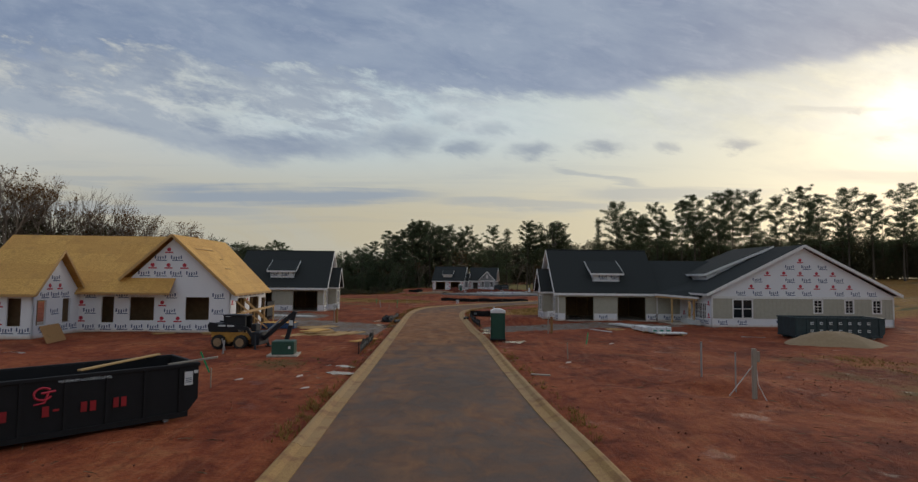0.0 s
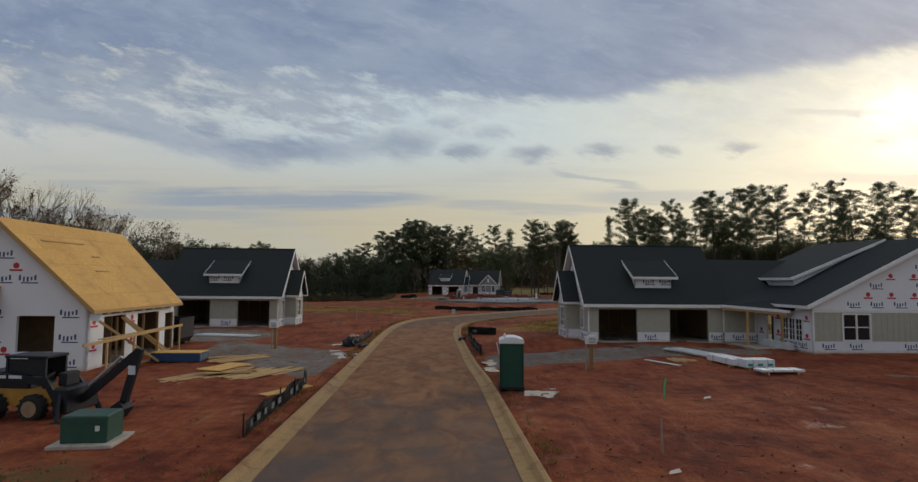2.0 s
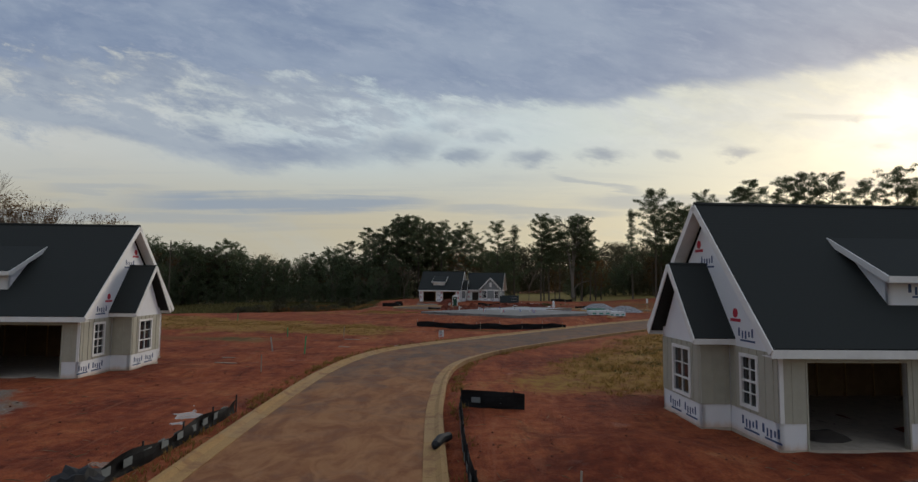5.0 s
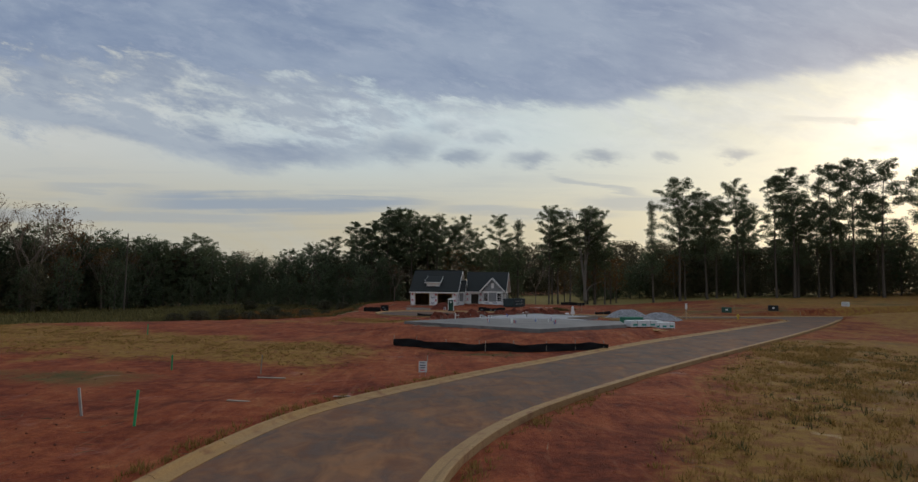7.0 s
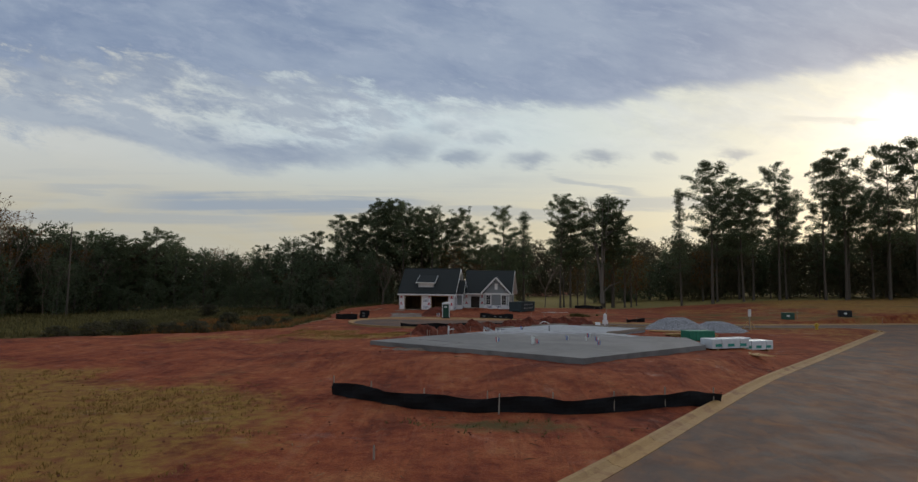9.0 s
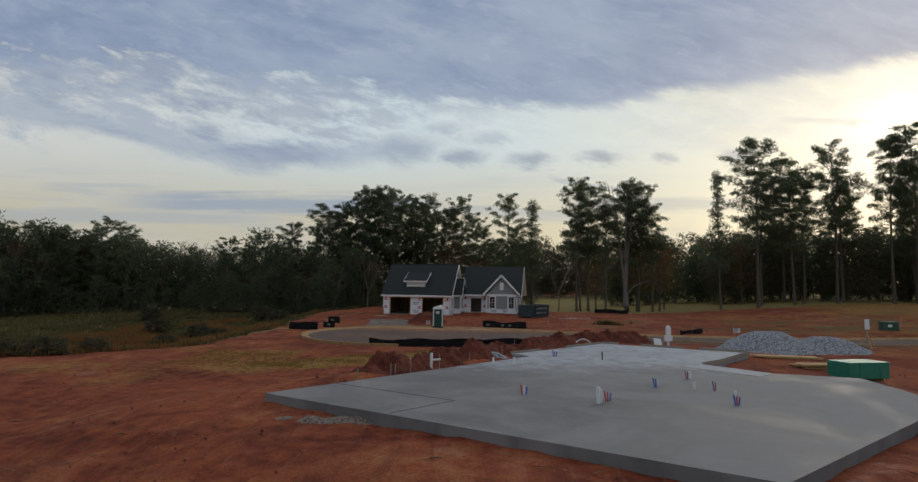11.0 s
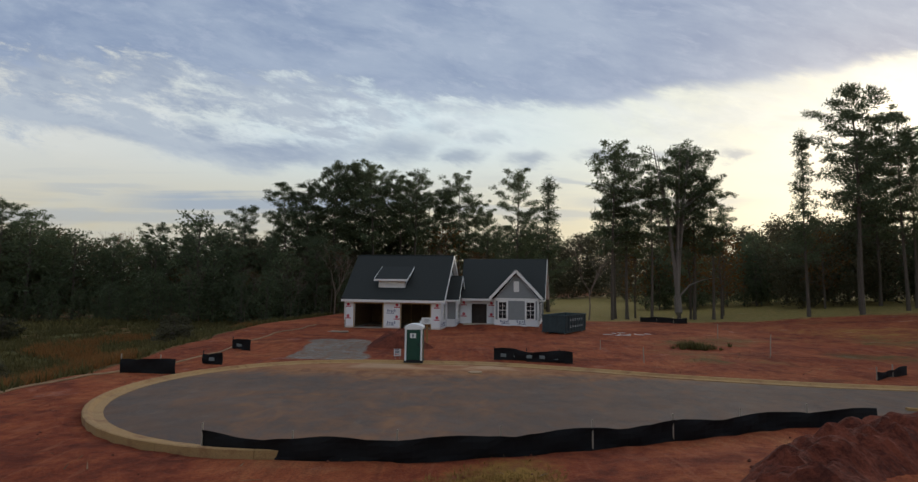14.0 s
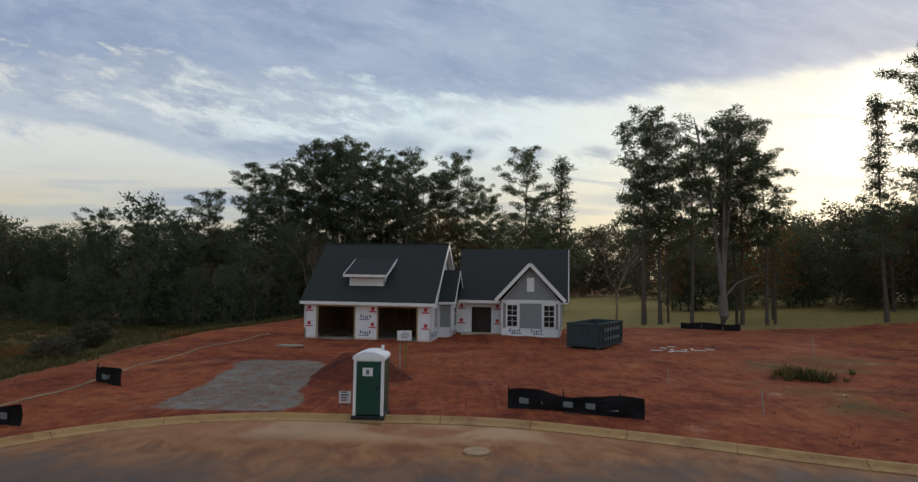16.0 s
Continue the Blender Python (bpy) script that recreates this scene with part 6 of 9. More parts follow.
    # low wood beyond the fairway and behind the eastern row
    for k in range(44):
        x = 8 + k * 4.2
        gap = 1 - step(x, 32, 48)
        mass.append((rnd.randrange(3), x + 0.35 * gap * x + rnd.uniform(-2, 2), 282 - 0.30 * x + 58 * gap + rnd.uniform(-6, 8), rnd.uniform(14, 18.5) * (1 + 0.35 * gap)))
        mass.append((rnd.randrange(1, 3), x + 0.35 * gap * x + rnd.uniform(-2, 2), 272 - 0.30 * x + 58 * gap + rnd.uniform(-4, 4), rnd.uniform(9, 13) * (1 + 0.3 * gap)))
        if x > 50:
            mass.append((rnd.randrange(3), x + rnd.uniform(-2, 2), 236 - 0.26 * x + rnd.uniform(-3, 3), rnd.uniform(12, 16.5)))
            mass.append((rnd.randrange(3), x + rnd.uniform(-2, 2), 230 - 0.26 * x + rnd.uniform(-3, 3), rnd.uniform(5, 8)))
        if x > 36:
            for q in range(3):
                plant(HARD[rnd.randrange(3)], x + 1.4 * q - 1.4 + rnd.uniform(-1, 1), 246 - 0.26 * x + rnd.uniform(-4, 7), rnd.uniform(8.5, 12.5) + 3.5 * step(x, 45, 75), 14)
    for k in range(30):
        x = 12 + k * 2.6
        mass.append((rnd.randrange(3), x * 1.3 + rnd.uniform(-1, 1), 334 - 0.3 * x + rnd.uniform(-5, 5), rnd.uniform(18, 23)))
        mass.append((rnd.randrange(1, 3), x * 1.3 + rnd.uniform(-1, 1), 322 - 0.3 * x + rnd.uniform(-4, 4), rnd.uniform(9, 14)))
    # rusty and bare ones
    for x, y, h in ((38.5, 208, 13), (27.5, 212, 11), (41.5, 214, 12), (-1.5, 226, 15), (9, 222, 8), (-94, 196, 17), (-101, 180, 15), (-108, 165, 17), (57, 214, 12), (34.5, 209, 14)):
        plant(RUSTY, x, y, h, 14)
    for k in range(54):
        f = (k / 53) ** 1.35
        x, y = -121 + 44 * f + rnd.uniform(-4, 4), 142 + 92 * f + rnd.uniform(-5, 5)
        tall = 40 - 24 * f if f < 0.56 else 15 + 3 * f
        plant(BARE[k % 3], x, y, tall * rnd.uniform(0.85, 1.03), 20 * 1.05)
        if k % 2:
            plant(HARD[k % 3], x + 3, y - 3, rnd.uniform(10, 14), 14)
            mass.append((k % 3, x - 4, y + 4, rnd.uniform(13, 17) + 6 * (f < 0.4)))
    for k in range(20):
        plant(BARE[k % 3], -75 + k * 3.3 + rnd.uniform(-2, 2), 245 + rnd.uniform(-6, 6), rnd.uniform(16.5, 20) * (1 if k < 11 else 0.8), 20 * 1.05)
    for k in range(14):
        plant(BARE[k % 3], -44 + k * 3.6 + rnd.uniform(-2, 2), 213 + rnd.uniform(-3, 3), rnd.uniform(8, 13), 20 * 1.05)
    plant(BARE[0], 18.8, 204, 12, 21)
    far_wood(mass)
    shrub = hardwood(51, h=3.0, dense=80, full=0.05, inner=6, size=(0.22, 0.05), name="shrub", label="low dark shrub on the edge of the hollow")
    for x, y, h in ((-30.5, 131, 1.5), (-28, 133, 1.7), (-26, 134.5, 1.4), (-24.2, 136, 1.6), (-22.3, 137.6, 1.3), (-33, 130, 1.3), (-35, 135, 1.6), (-22, 146, 1.5), (-20.5, 152, 1.2), (-26, 160, 1.8), (-40, 150, 1.7), (-33, 165, 2.0), (-23, 176, 1.8), (-30, 190, 2.4), (-45, 185, 2.2)):
        ob = plant(shrub, x, y, h, 3)
        ob.scale = (ob.scale[0] * 1.9, ob.scale[1] * 1.9, ob.scale[2])
    take_away(shrub)
    for src in (*PINES, CONE, FORKED, *FULL, *HARD, RUSTY, *BARE):
        take_away(src)


woods()

# ---- things on the site ----
M_GALV = plain("galvanised_steel", (0.36, 0.37, 0.37), 0.5, 0.6)
M_YELLOW = plain("machine_yellow", (0.42, 0.21, 0.035), 0.5, vary=0.4)
M_MACH = plain("machine_dark_blue", (0.006, 0.008, 0.013), 0.55, vary=0.4)
M_TYRE = plain("tyre_rubber", (0.018, 0.017, 0.016), 0.85, vary=0.5)
M_RIM = plain("muddy_rim", (0.30, 0.20, 0.11), 0.7, vary=0.4)
M_CAB = plain("transformer_green", (0.022, 0.075, 0.052), 0.5, vary=0.25)
M_BOARD = material("brown_board", wood_build((0.24, 0.12, 0.04), (0.40, 0.22, 0.08)), 0.8)
M_PVC = plain("pvc_pipe", (0.72, 0.73, 0.71), 0.4, vary=0.1)
M_PEXB = plain("blue_pipe", (0.02, 0.10, 0.42), 0.4)
M_PEXR = plain("red_pipe", (0.50, 0.02, 0.05), 0.4)
M_GREENPAINT = plain("green_stake_paint", (0.03, 0.34, 0.13), 0.7)
M_NET = plain("pale_print", (0.16, 0.18, 0.18), 0.7)
M_SIGN = plain("sign_board", (0.66, 0.67, 0.66), 0.5, vary=0.15)
M_DIM = plain("dull_red_paint", (0.30, 0.014, 0.018), 0.7)
M_INK = plain("grey_ink", (0.10, 0.12, 0.16), 0.7)
M_WRAPPED = plain("wrapped_lumber_white", (0.66, 0.70, 0.71), 0.45, vary=0.15)
M_TEAL = plain("teal_print", (0.03, 0.28, 0.22), 0.6)
M_GREENTARP = plain("green_lumber_wrap", (0.02, 0.20, 0.12), 0.5)
M_NAVY = plain("navy_crate", (0.018, 0.055, 0.14), 0.6)
M_HYDRANT = plain("hydrant_yellow", (0.55, 0.38, 0.04), 0.5)
M_WATTLE = plain("straw_netting", (0.30, 0.20, 0.11), 0.9, vary=0.4)
M_LETTER = plain("pale_lettering", (0.55, 0.58, 0.58), 0.6)


def slab_build(N, pos, bsdf):
    a, b = N.noise(pos, 0.22, 6, 0.6, 1.2), N.noise(pos, 1.4, 6, 0.62, 0.6)
    e = N.noise(pos, 50, 3, 0.6)
    y = N.add("ShaderNodeSeparateXYZ", {0: pos}).outputs[1]
    col = N.mix(N.fit(a, 0.35, 0.65), (0.128, 0.123, 0.115), (0.235, 0.226, 0.212))
    col = N.mix(N.math("MULTIPLY", N.fit(b, 0.42, 0.68), 0.2), col, (0.26, 0.262, 0.262))
    dry = N.fit(N.math("ADD", y, N.math("MULTIPLY", N.math("SUBTRACT", N.math("ADD", a, b), 1.0), 6.0)), 124.5, 129.0)
    col = N.mix(N.math("MULTIPLY", dry, N.fit(b, 0.3, 0.6, 0.45, 1.0)), col, (0.36, 0.375, 0.39))
    col = N.mix(N.math("MULTIPLY", N.fit(e, 0.4, 0.7), 0.18), col, (0.08, 0.08, 0.08))
    N.tree.links.new(N.fit(a, 0.35, 0.65, 0.6, 0.9), bsdf.inputs["Roughness"])
    bsdf.inputs["Specular IOR Level"].default_value = 0.25
    bump(N, bsdf, N.math("ADD", b, N.math("MULTIPLY", e, 0.4)), 0.15, 0.01)
    return col


M_SLAB = material("damp_concrete", slab_build, 0.5)
M_PORCH = plain("dry_concrete", (0.36, 0.365, 0.36), 0.8, vary=0.3)
M_SPOIL = material("wet_spoil", lambda N, p, b: (bump(N, b, N.noise(p, 9, 5, 0.7), 0.9, 0.06), N.mix(N.fit(N.math("ADD", N.math("MULTIPLY", N.noise(p, 1.2, 5, 0.6), 0.5), N.math("MULTIPLY", N.noise(p, 8, 4, 0.7), 0.5)), 0.35, 0.65), (0.052, 0.014, 0.009), (0.165, 0.044, 0.024)))[1], 0.95, 0, 0.15)
M_SPILL = material("brown_gravel", lambda N, p, b: (bump(N, b, N.noise(p, 16, 3, 0.7), 1.0, 0.05), N.mix(N.fit(N.noise(p, 14, 4, 0.7), 0.36, 0.64), (0.07, 0.048, 0.036), (0.28, 0.22, 0.17)))[1], 0.95)
M_STONE = material("grey_gravel", lambda N, p, b: (bump(N, b, N.noise(p, 7, 4, 0.75), 1.0, 0.12), N.mix(N.fit(N.noise(p, 8, 5, 0.75), 0.36, 0.64), (0.06, 0.062, 0.07), (0.46, 0.465, 0.48)))[1], 0.95)
M_SAND = material("tan_sand", lambda N, p, b: N.mix(N.noise(p, 5, 6, 0.7), (0.20, 0.135, 0.075), (0.36, 0.26, 0.15)), 0.95)
M_WATER = material("puddle_water", lambda N, p, b: N.mix(N.noise(p, 3, 3), (0.13, 0.05, 0.03), (0.22, 0.10, 0.06)), 0.12, 0, 0.45)


def words(text, size, m, mat, parent, name="lettering", label=""):
    """Flat lettering on a face; m: its lower left corner, x along, y up."""
    cu = bpy.data.curves.new(name, "FONT")
    cu.body, cu.size, cu.extrude = text, size, 0.002
    tmp = bpy.data.objects.new(name, cu)
    scene.collection.objects.link(tmp)
    me = bpy.data.meshes.new_from_object(tmp.evaluated_get(bpy.context.evaluated_depsgraph_get()))
    bpy.data.objects.remove(tmp)
    me.transform(m)
    me.materials.clear()
    me.materials.append(mat)
    ob = new(name, me)
    ob.parent = parent
    return tagged(ob, label)


def face_frame(m):
    """Turns a wall frame (x along, y inwards, z up) into a lettering frame (x along, y up)."""
    return m @ Matrix(((1, 0, 0, 0), (0, 0, -1, -0.006), (0, 1, 0, 0), (0, 0, 0, 1)))


def dumpster(label, m, length, width, height, paint, nose=0.35, ribs=8, deep=1.0):
    """A roll-off container: open steel box with ribs, rails, a sloped nose and a door end."""
    d = thing("roll_off_dumpster", label, "dumpster", m, "dumpsters")
    t, z0 = 0.05, 0.16
    out = [(0, z0), (length - nose, z0), (length, z0 + nose * 1.2), (length, height), (0, height)]
    for v in (0, width - t):
        bm = bmesh.new()
        prism(bm, [(u, v, z) for u, z in out], (0, t, 0))
        bmesh.ops.recalc_face_normals(bm, faces=bm.faces)
        part("side", bm, paint, d)
    part("floor", one_box(0, length - nose, t, width - t, z0, z0 + 0.05), paint, d)
    part("door_end", one_box(0, t, t, width - t, z0, height), paint, d)
    bm = bmesh.new()
    prism(bm, [(length - nose, t, z0), (length, t, z0 + nose * 1.2), (length, t, height), (length - t, t, height), (length - t, t, z0 + nose * 1.2 + 0.03), (length - nose - 0.04, t, z0 + 0.05)], (0, width - 2 * t, 0))
    bmesh.ops.recalc_face_normals(bm, faces=bm.faces)
    part("nose", bm, paint, d)
    for v in (-0.05, width - 0.03):
        part("top_rail", one_box(-0.05, length + 0.04, v, v + 0.1, height - 0.06, height + 0.05, bevel=0.015), paint, d)
    for u in (-0.05, length - 0.05):
        part("top_rail", one_box(u, u + 0.1, 0.05, width - 0.05, height - 0.06, height + 0.05, bevel=0.015), paint, d)
    for v in (-0.07, width):
        part("bottom_rail", one_box(0.0, length - nose * 0.8, v, v + 0.07, z0 - 0.03, z0 + 0.12), paint, d)
        for k in range(ribs):
            u = 0.1 + (length - nose - 0.3) * k / (ribs - 1)
            part("rib", one_box(u, u + 0.09, v + 0.01, v + 0.06, z0 + 0.12, height - 0.06), paint, d)
    for v in (0.55, width - 0.7):
        part("skid_beam", one_box(0.1, length - nose, v, v + 0.15, 0.03, z0), paint, d)
    for u in (0.35, length - nose - 0.5):
        for v in (0.1, width - 0.25):
            bm = one_tube([(u, v, 0.1), (u, v + 0.15, 0.1)], 0.1, 12)
            part("roller", bm, M_GALV, d)
    part("dark_load", one_box(t, length - nose, t, width - t, z0 + 0.05, height - deep), M_DARK, d, "heap of dark debris")
    return d


def black_dumpster():
    ang = math.degrees(math.atan2(3.6, 3.43))
    c, s = math.cos(radians(ang)), math.sin(radians(ang))
    ox, oy = -8.1 - 6.7 * c, 20.0 - 6.7 * s
    z = gz(-11, 18)
    d = dumpster("black steel roll-off dumpster with red lettering on bare clay", pose(ox, oy, z - 0.02, 0, 0, ang), 6.7, 2.4, 1.72, M_BIN, 0.4, 7, 0.75)
    f = frame_at((0, -0.062), (6.7, -0.062))
    words("MAXIMUM LOADING LEVEL", 0.105, face_frame(f) @ Matrix.Translation((2.95, 1.585, 0)), M_LETTER, d, label="white stencilled words")
    # the number, as plain bars
    for k, (u, w) in enumerate(((1.5, 0.15), (1.72, 0.15), (2.62, 0.15), (2.86, 0.14), (3.5, 0.15), (3.72, 0.15), (4.3, 0.14), (4.5, 0.14))):
        part("number_bar", one_box(u, u + w, -0.004, 0.0, 0.72 if k != 3 else 0.84, 1.0 if k != 3 else 0.9, m=f), M_DIM, d)
    ring = []
    for k in range(22):
        a = radians(40 + k * 14)
        ring.append((2.62 + 0.2 * math.cos(a), 1.34 + 0.16 * math.sin(a)))
    bm = bmesh.new()
    tube(bm, [f @ Vector((u, -0.006, z)) for u, z in ring], [0.028] * len(ring), 4)
    tube(bm, [f @ Vector((2.58, -0.006, 1.36)), f @ Vector((2.9, -0.006, 1.39))], [0.03, 0.03], 4)
    tube(bm, [f @ Vector((2.74, -0.006, 1.38)), f @ Vector((2.66, -0.006, 1.1)), f @ Vector((2.42, -0.006, 1.07))], [0.03, 0.03, 0.02], 4)
    part("emblem", bm, M_RED, d, "red curled emblem")
    part("notice", one_box(6.25, 6.5, -0.006, 0.0, 1.1, 1.52, m=f), M_SIGN, d, "white notice plate")
    for z0 in (1.18, 1.24, 1.30):
        part("notice_line", one_box(6.28, 6.47, -0.009, -0.006, z0, z0 + 0.025, m=f), M_INK, d)
    part("number_plate", one_box(6.53, 6.66, -0.006, 0.0, 1.45, 1.54, m=f), M_SIGN, d)
    b = thing("board", "pale lumber board lying across the dumpster", "lumber", pose(ox, oy, z - 0.02, 0, 0, ang))
    part("plank", one_beam((3.7, 1.25, 1.69), (6.25, 2.38, 1.82), 0.19, 0.04), M_WOOD, b)
    b = thing("board", "dark weathered board poking out of the dumpster", "lumber", pose(ox, oy, z - 0.02, 0, 0, ang))
    part("plank", one_beam((5.9, 0.35, 1.74), (7.15, -0.35, 1.93), 0.14, 0.05), M_GREYWOOD, b)


def lettered_bin(label, m, length, width, height, bars, rows):
    d = dumpster(label, m, length, width, height, M_BINB, 0.3, bars + 2, 0.35)
    f = frame_at((0, -0.062), (length, -0.062))
    for r in range(rows):
        for k in range(bars):
            u = 1.3 + (length - 2.6) * k / (bars - 1) - 0.14
            z = height * (0.70 if rows == 1 or r == 0 else 0.34)
            for dz in (0.0, 0.13):
                part("letter_bar", one_box(u, u + 0.26, -0.006, -0.002, z + dz, z + dz + 0.07, m=f), M_LETTER, d)
            part("letter_bar", one_box(u, u + 0.07, -0.006, -0.002, z, z + 0.2, m=f), M_LETTER, d)
    return d


def toilet(m, label):
    """A portable toilet: skid base, walls, door with sticker, and a domed translucent roof."""
    t = thing("portable_toilet", label, "toilet", m, "portable toilets")
    w = 0.51
    t.scale = (1, 1, 0.99)
    part("base", one_box(-w - 0.04, w + 0.04, -w - 0.04, w + 0.04, 0.0, 0.14, bevel=0.02), M_BLACK, t)
    for x in (-w, w - 0.04):
        part("side_wall", one_box(x, x + 0.04, -w + 0.05, w - 0.05, 0.14, 1.98), M_LOO, t)
    part("back_wall", one_box(-w + 0.05, w - 0.05, w - 0.045, w, 0.14, 1.98), M_LOO, t)
    door = part("door", one_box(-w + 0.11, w - 0.11, -w - 0.015, -w + 0.03, 0.18, 1.93, bevel=0.012), M_LOO, t)
    part("latch", one_box(w - 0.25, w - 0.17, -w - 0.045, -w - 0.015, 1.0, 1.12), M_BLACK, door)
    part("sticker", one_box(-0.2, 0.14, -w - 0.022, -w - 0.015, 1.45, 1.72), M_SIGN, door)
    part("sticker_mark", one_box(-0.08, 0.02, -w - 0.026, -w - 0.022, 1.5, 1.66), M_INK, door)
    for x in (-w, w - 0.11):
        for y in (-w, w - 0.09):
            part("corner_post", one_box(x, x + 0.11, y, y + 0.09, 0.14, 1.98, bevel=0.02), M_WHITE if y < 0 else M_LOO, t)
    part("header", one_box(-w + 0.11, w - 0.11, -w, -w + 0.05, 1.93, 2.0), M_WHITE, t)
    bm = bmesh.new()
    e = w + 0.03
    prof = [(-e, 1.96), (e, 1.96), (e, 2.08), (e * 0.9, 2.14), (0.16, 2.25), (-0.16, 2.25), (-e * 0.9, 2.14), (-e, 2.08)]
    prism(bm, [(x, -e, z) for x, z in prof], (0, 2 * e, 0))
    bmesh.ops.recalc_face_normals(bm, faces=bm.faces)
    bmesh.ops.bevel(bm, geom=bm.edges[:], offset=0.025, segments=2, affect="EDGES")
    part("roof", bm, M_WHITE, t, "white moulded roof")
    part("vent_pipe", one_tube([(0.3, 0.35, 2.1), (0.3, 0.35, 2.38)], 0.05), M_WHITE, t)
    return t


def post_sign(x, y, turn, label, w=0.62, h=0.42, top=1.55, posts=2, rise=0.25):
    top += rise
    s = thing("permit_sign", label, "sign", pose(x, y, gz(x, y) - 0.02, 0, 0, turn), "permit signs")
    part("post", one_box(-0.085, 0.075, 0.0, 0.14, -0.1, top - 0.08), M_BOARD, s)
    if posts > 1:
        part("stake", one_box(-0.33, -0.26, 0.02, 0.07, -0.1, top - 0.2), M_GREYWOOD, s)
    b = part("board", one_box(-w / 2 - 0.08, w / 2 - 0.08, -0.16, -0.002, top - h, top, bevel=0.012), M_SIGN, s)
    for k, (u0, u1) in enumerate(((-0.2, 0.1), (-0.26, 0.16), (-0.26, 0.14), (-0.22, 0.12))):
        z = top - 0.1 - k * 0.075
        part("text_bar", one_box(u0, u1, -0.165, -0.16, z - 0.03, z), M_INK, b)
    return s


def yard_sign(x, y, turn, label, w=0.6, h=0.5):
    s = thing("yard_sign", label, "sign", pose(x, y, gz(x, y), 0, 0, turn), "yard signs")
    for u in (-w * 0.32, w * 0.32):
        part("leg", one_box(u - 0.008, u + 0.008, -0.008, 0.008, -0.1, 0.25), M_GALV, s)
    b = part("board", one_box(-w / 2, w / 2, -0.012, -0.002, 0.2, 0.2 + h), M_SIGN, s)
    for k in range(4):
        part("text_bar", one_box(-w * 0.36, w * (0.2 + 0.05 * (k % 3)), -0.018, -0.012, 0.28 + k * h * 0.22, 0.33 + k * h * 0.22), M_RED if k == 0 else M_INK, b)
    return s


def stake(x, y, h, mat, label, tilt=(0, 0), w=0.04):
    s = thing("survey_stake", label, "stake", pose(x, y, gz(x, y) - 0.03, tilt[0], tilt[1], (x * 37) % 90), "stakes")
    bm = one_box(-w / 2, w / 2, -w / 3, w / 3, -0.05, h)
    part("shaft", bm, mat, s)
    return s


def silt_fence(pts, label, h=0.6, marks=False, slump=0.12, seed=1, posts=2.0):
    """Sagging black fabric between wooden posts."""
    rnd = random.Random(seed)
    f = thing("silt_fence", label, "fence", group="silt fences")
    line = resample(smooth_line(pts, 6), 0.4)
    co, faces = [], []
    rows = 5
    for i, p in enumerate(line):
        d = (line[min(i + 1, len(line) - 1)] - line[max(i - 1, 0)]).normalized()
        n = Vector((d.y, -d.x, 0))
        sag = slump * (0.5 + 0.5 * math.sin(i * 0.7 + seed)) * (0.6 + 0.4 * rnd.random())
        g = gz(p.x, p.y)
        for r in range(rows):
            t = r / (rows - 1)
            belly = 0.07 * math.sin(math.pi * t) * math.sin(i * 1.1 + seed) + sag * 0.35 * t
            co.append((p.x + n.x * belly, p.y + n.y * belly, g - 0.06 + (h - sag + 0.06) * t))
    for i in range(len(line) - 1):
        for r in range(rows - 1):
            a = i * rows + r
            faces.append((a, a + rows, a + rows + 1, a + 1))
    bm = bmesh.new()
    vs = [bm.verts.new(c) for c in co]
    for q in faces:
        bm.faces.new([vs[k] for k in q])
    bmesh.ops.solidify(bm, geom=bm.faces[:], thickness=0.012)
    part("fabric", bm, M_BLACK, f)
    gap = max(1, round(posts / 0.4))
    for i in range(0, len(line), gap):
        p = line[i]
        part("post", one_box(p.x - 0.02, p.x + 0.02, p.y + 0.02, p.y + 0.06, gz(p.x, p.y) - 0.1, gz(p.x, p.y) + h + (0.06 if marks else 0.18)), M_GREYWOOD if not marks else M_BLACK, f)
    if marks:
        for i in range(1, len(line) - 2, 2):
            p, q = line[i], line[i + 1]
            d = (q - p).normalized()
            n = Vector((d.y, -d.x, 0)) * 0.05
            for side in (1, -1):
                ring = [Vector((a.x, a.y, gz(a.x, a.y) + z)) + n * side for a, z in ((p, 0.2), (p.lerp(q, 0.85), 0.2), (p.lerp(q, 0.85), 0.40), (p, 0.40))]
                bm = bmesh.new()
                prism(bm, ring, n * side * 0.06)
                bmesh.ops.recalc_face_normals(bm, faces=bm.faces)
                part("pale_mark", bm, M_NET, f)
    return f


def planks(name, label, x, y, turn, count, length, seed, w=0.19, spread=0.6, mat=None, z=0.0, layers=1, fan=8):
    """A loose stack of boards on the ground."""
    rnd = random.Random(seed)
    s = thing(name, label, "lumber", pose(x, y, gz(x, y) + z, 0, 0, turn), "lumber stacks")
    per = math.ceil(count / layers)
    for k in range(count):
        row, col = k // per, k % per
        u = (col - per / 2) * spread * 0.5 + rnd.uniform(-0.05, 0.05)
        m = pose(rnd.uniform(-0.3, 0.3), u, 0.035 + 0.045 * row + 0.006 * (k % 3), 0, 0, rnd.uniform(-fan, fan))
        part("plank", one_box(-length * rnd.uniform(0.4, 0.5), length * rnd.uniform(0.4, 0.5), -w / 2, w / 2, -0.02, 0.02, m=m), mat or M_WOOD, s)
    return s


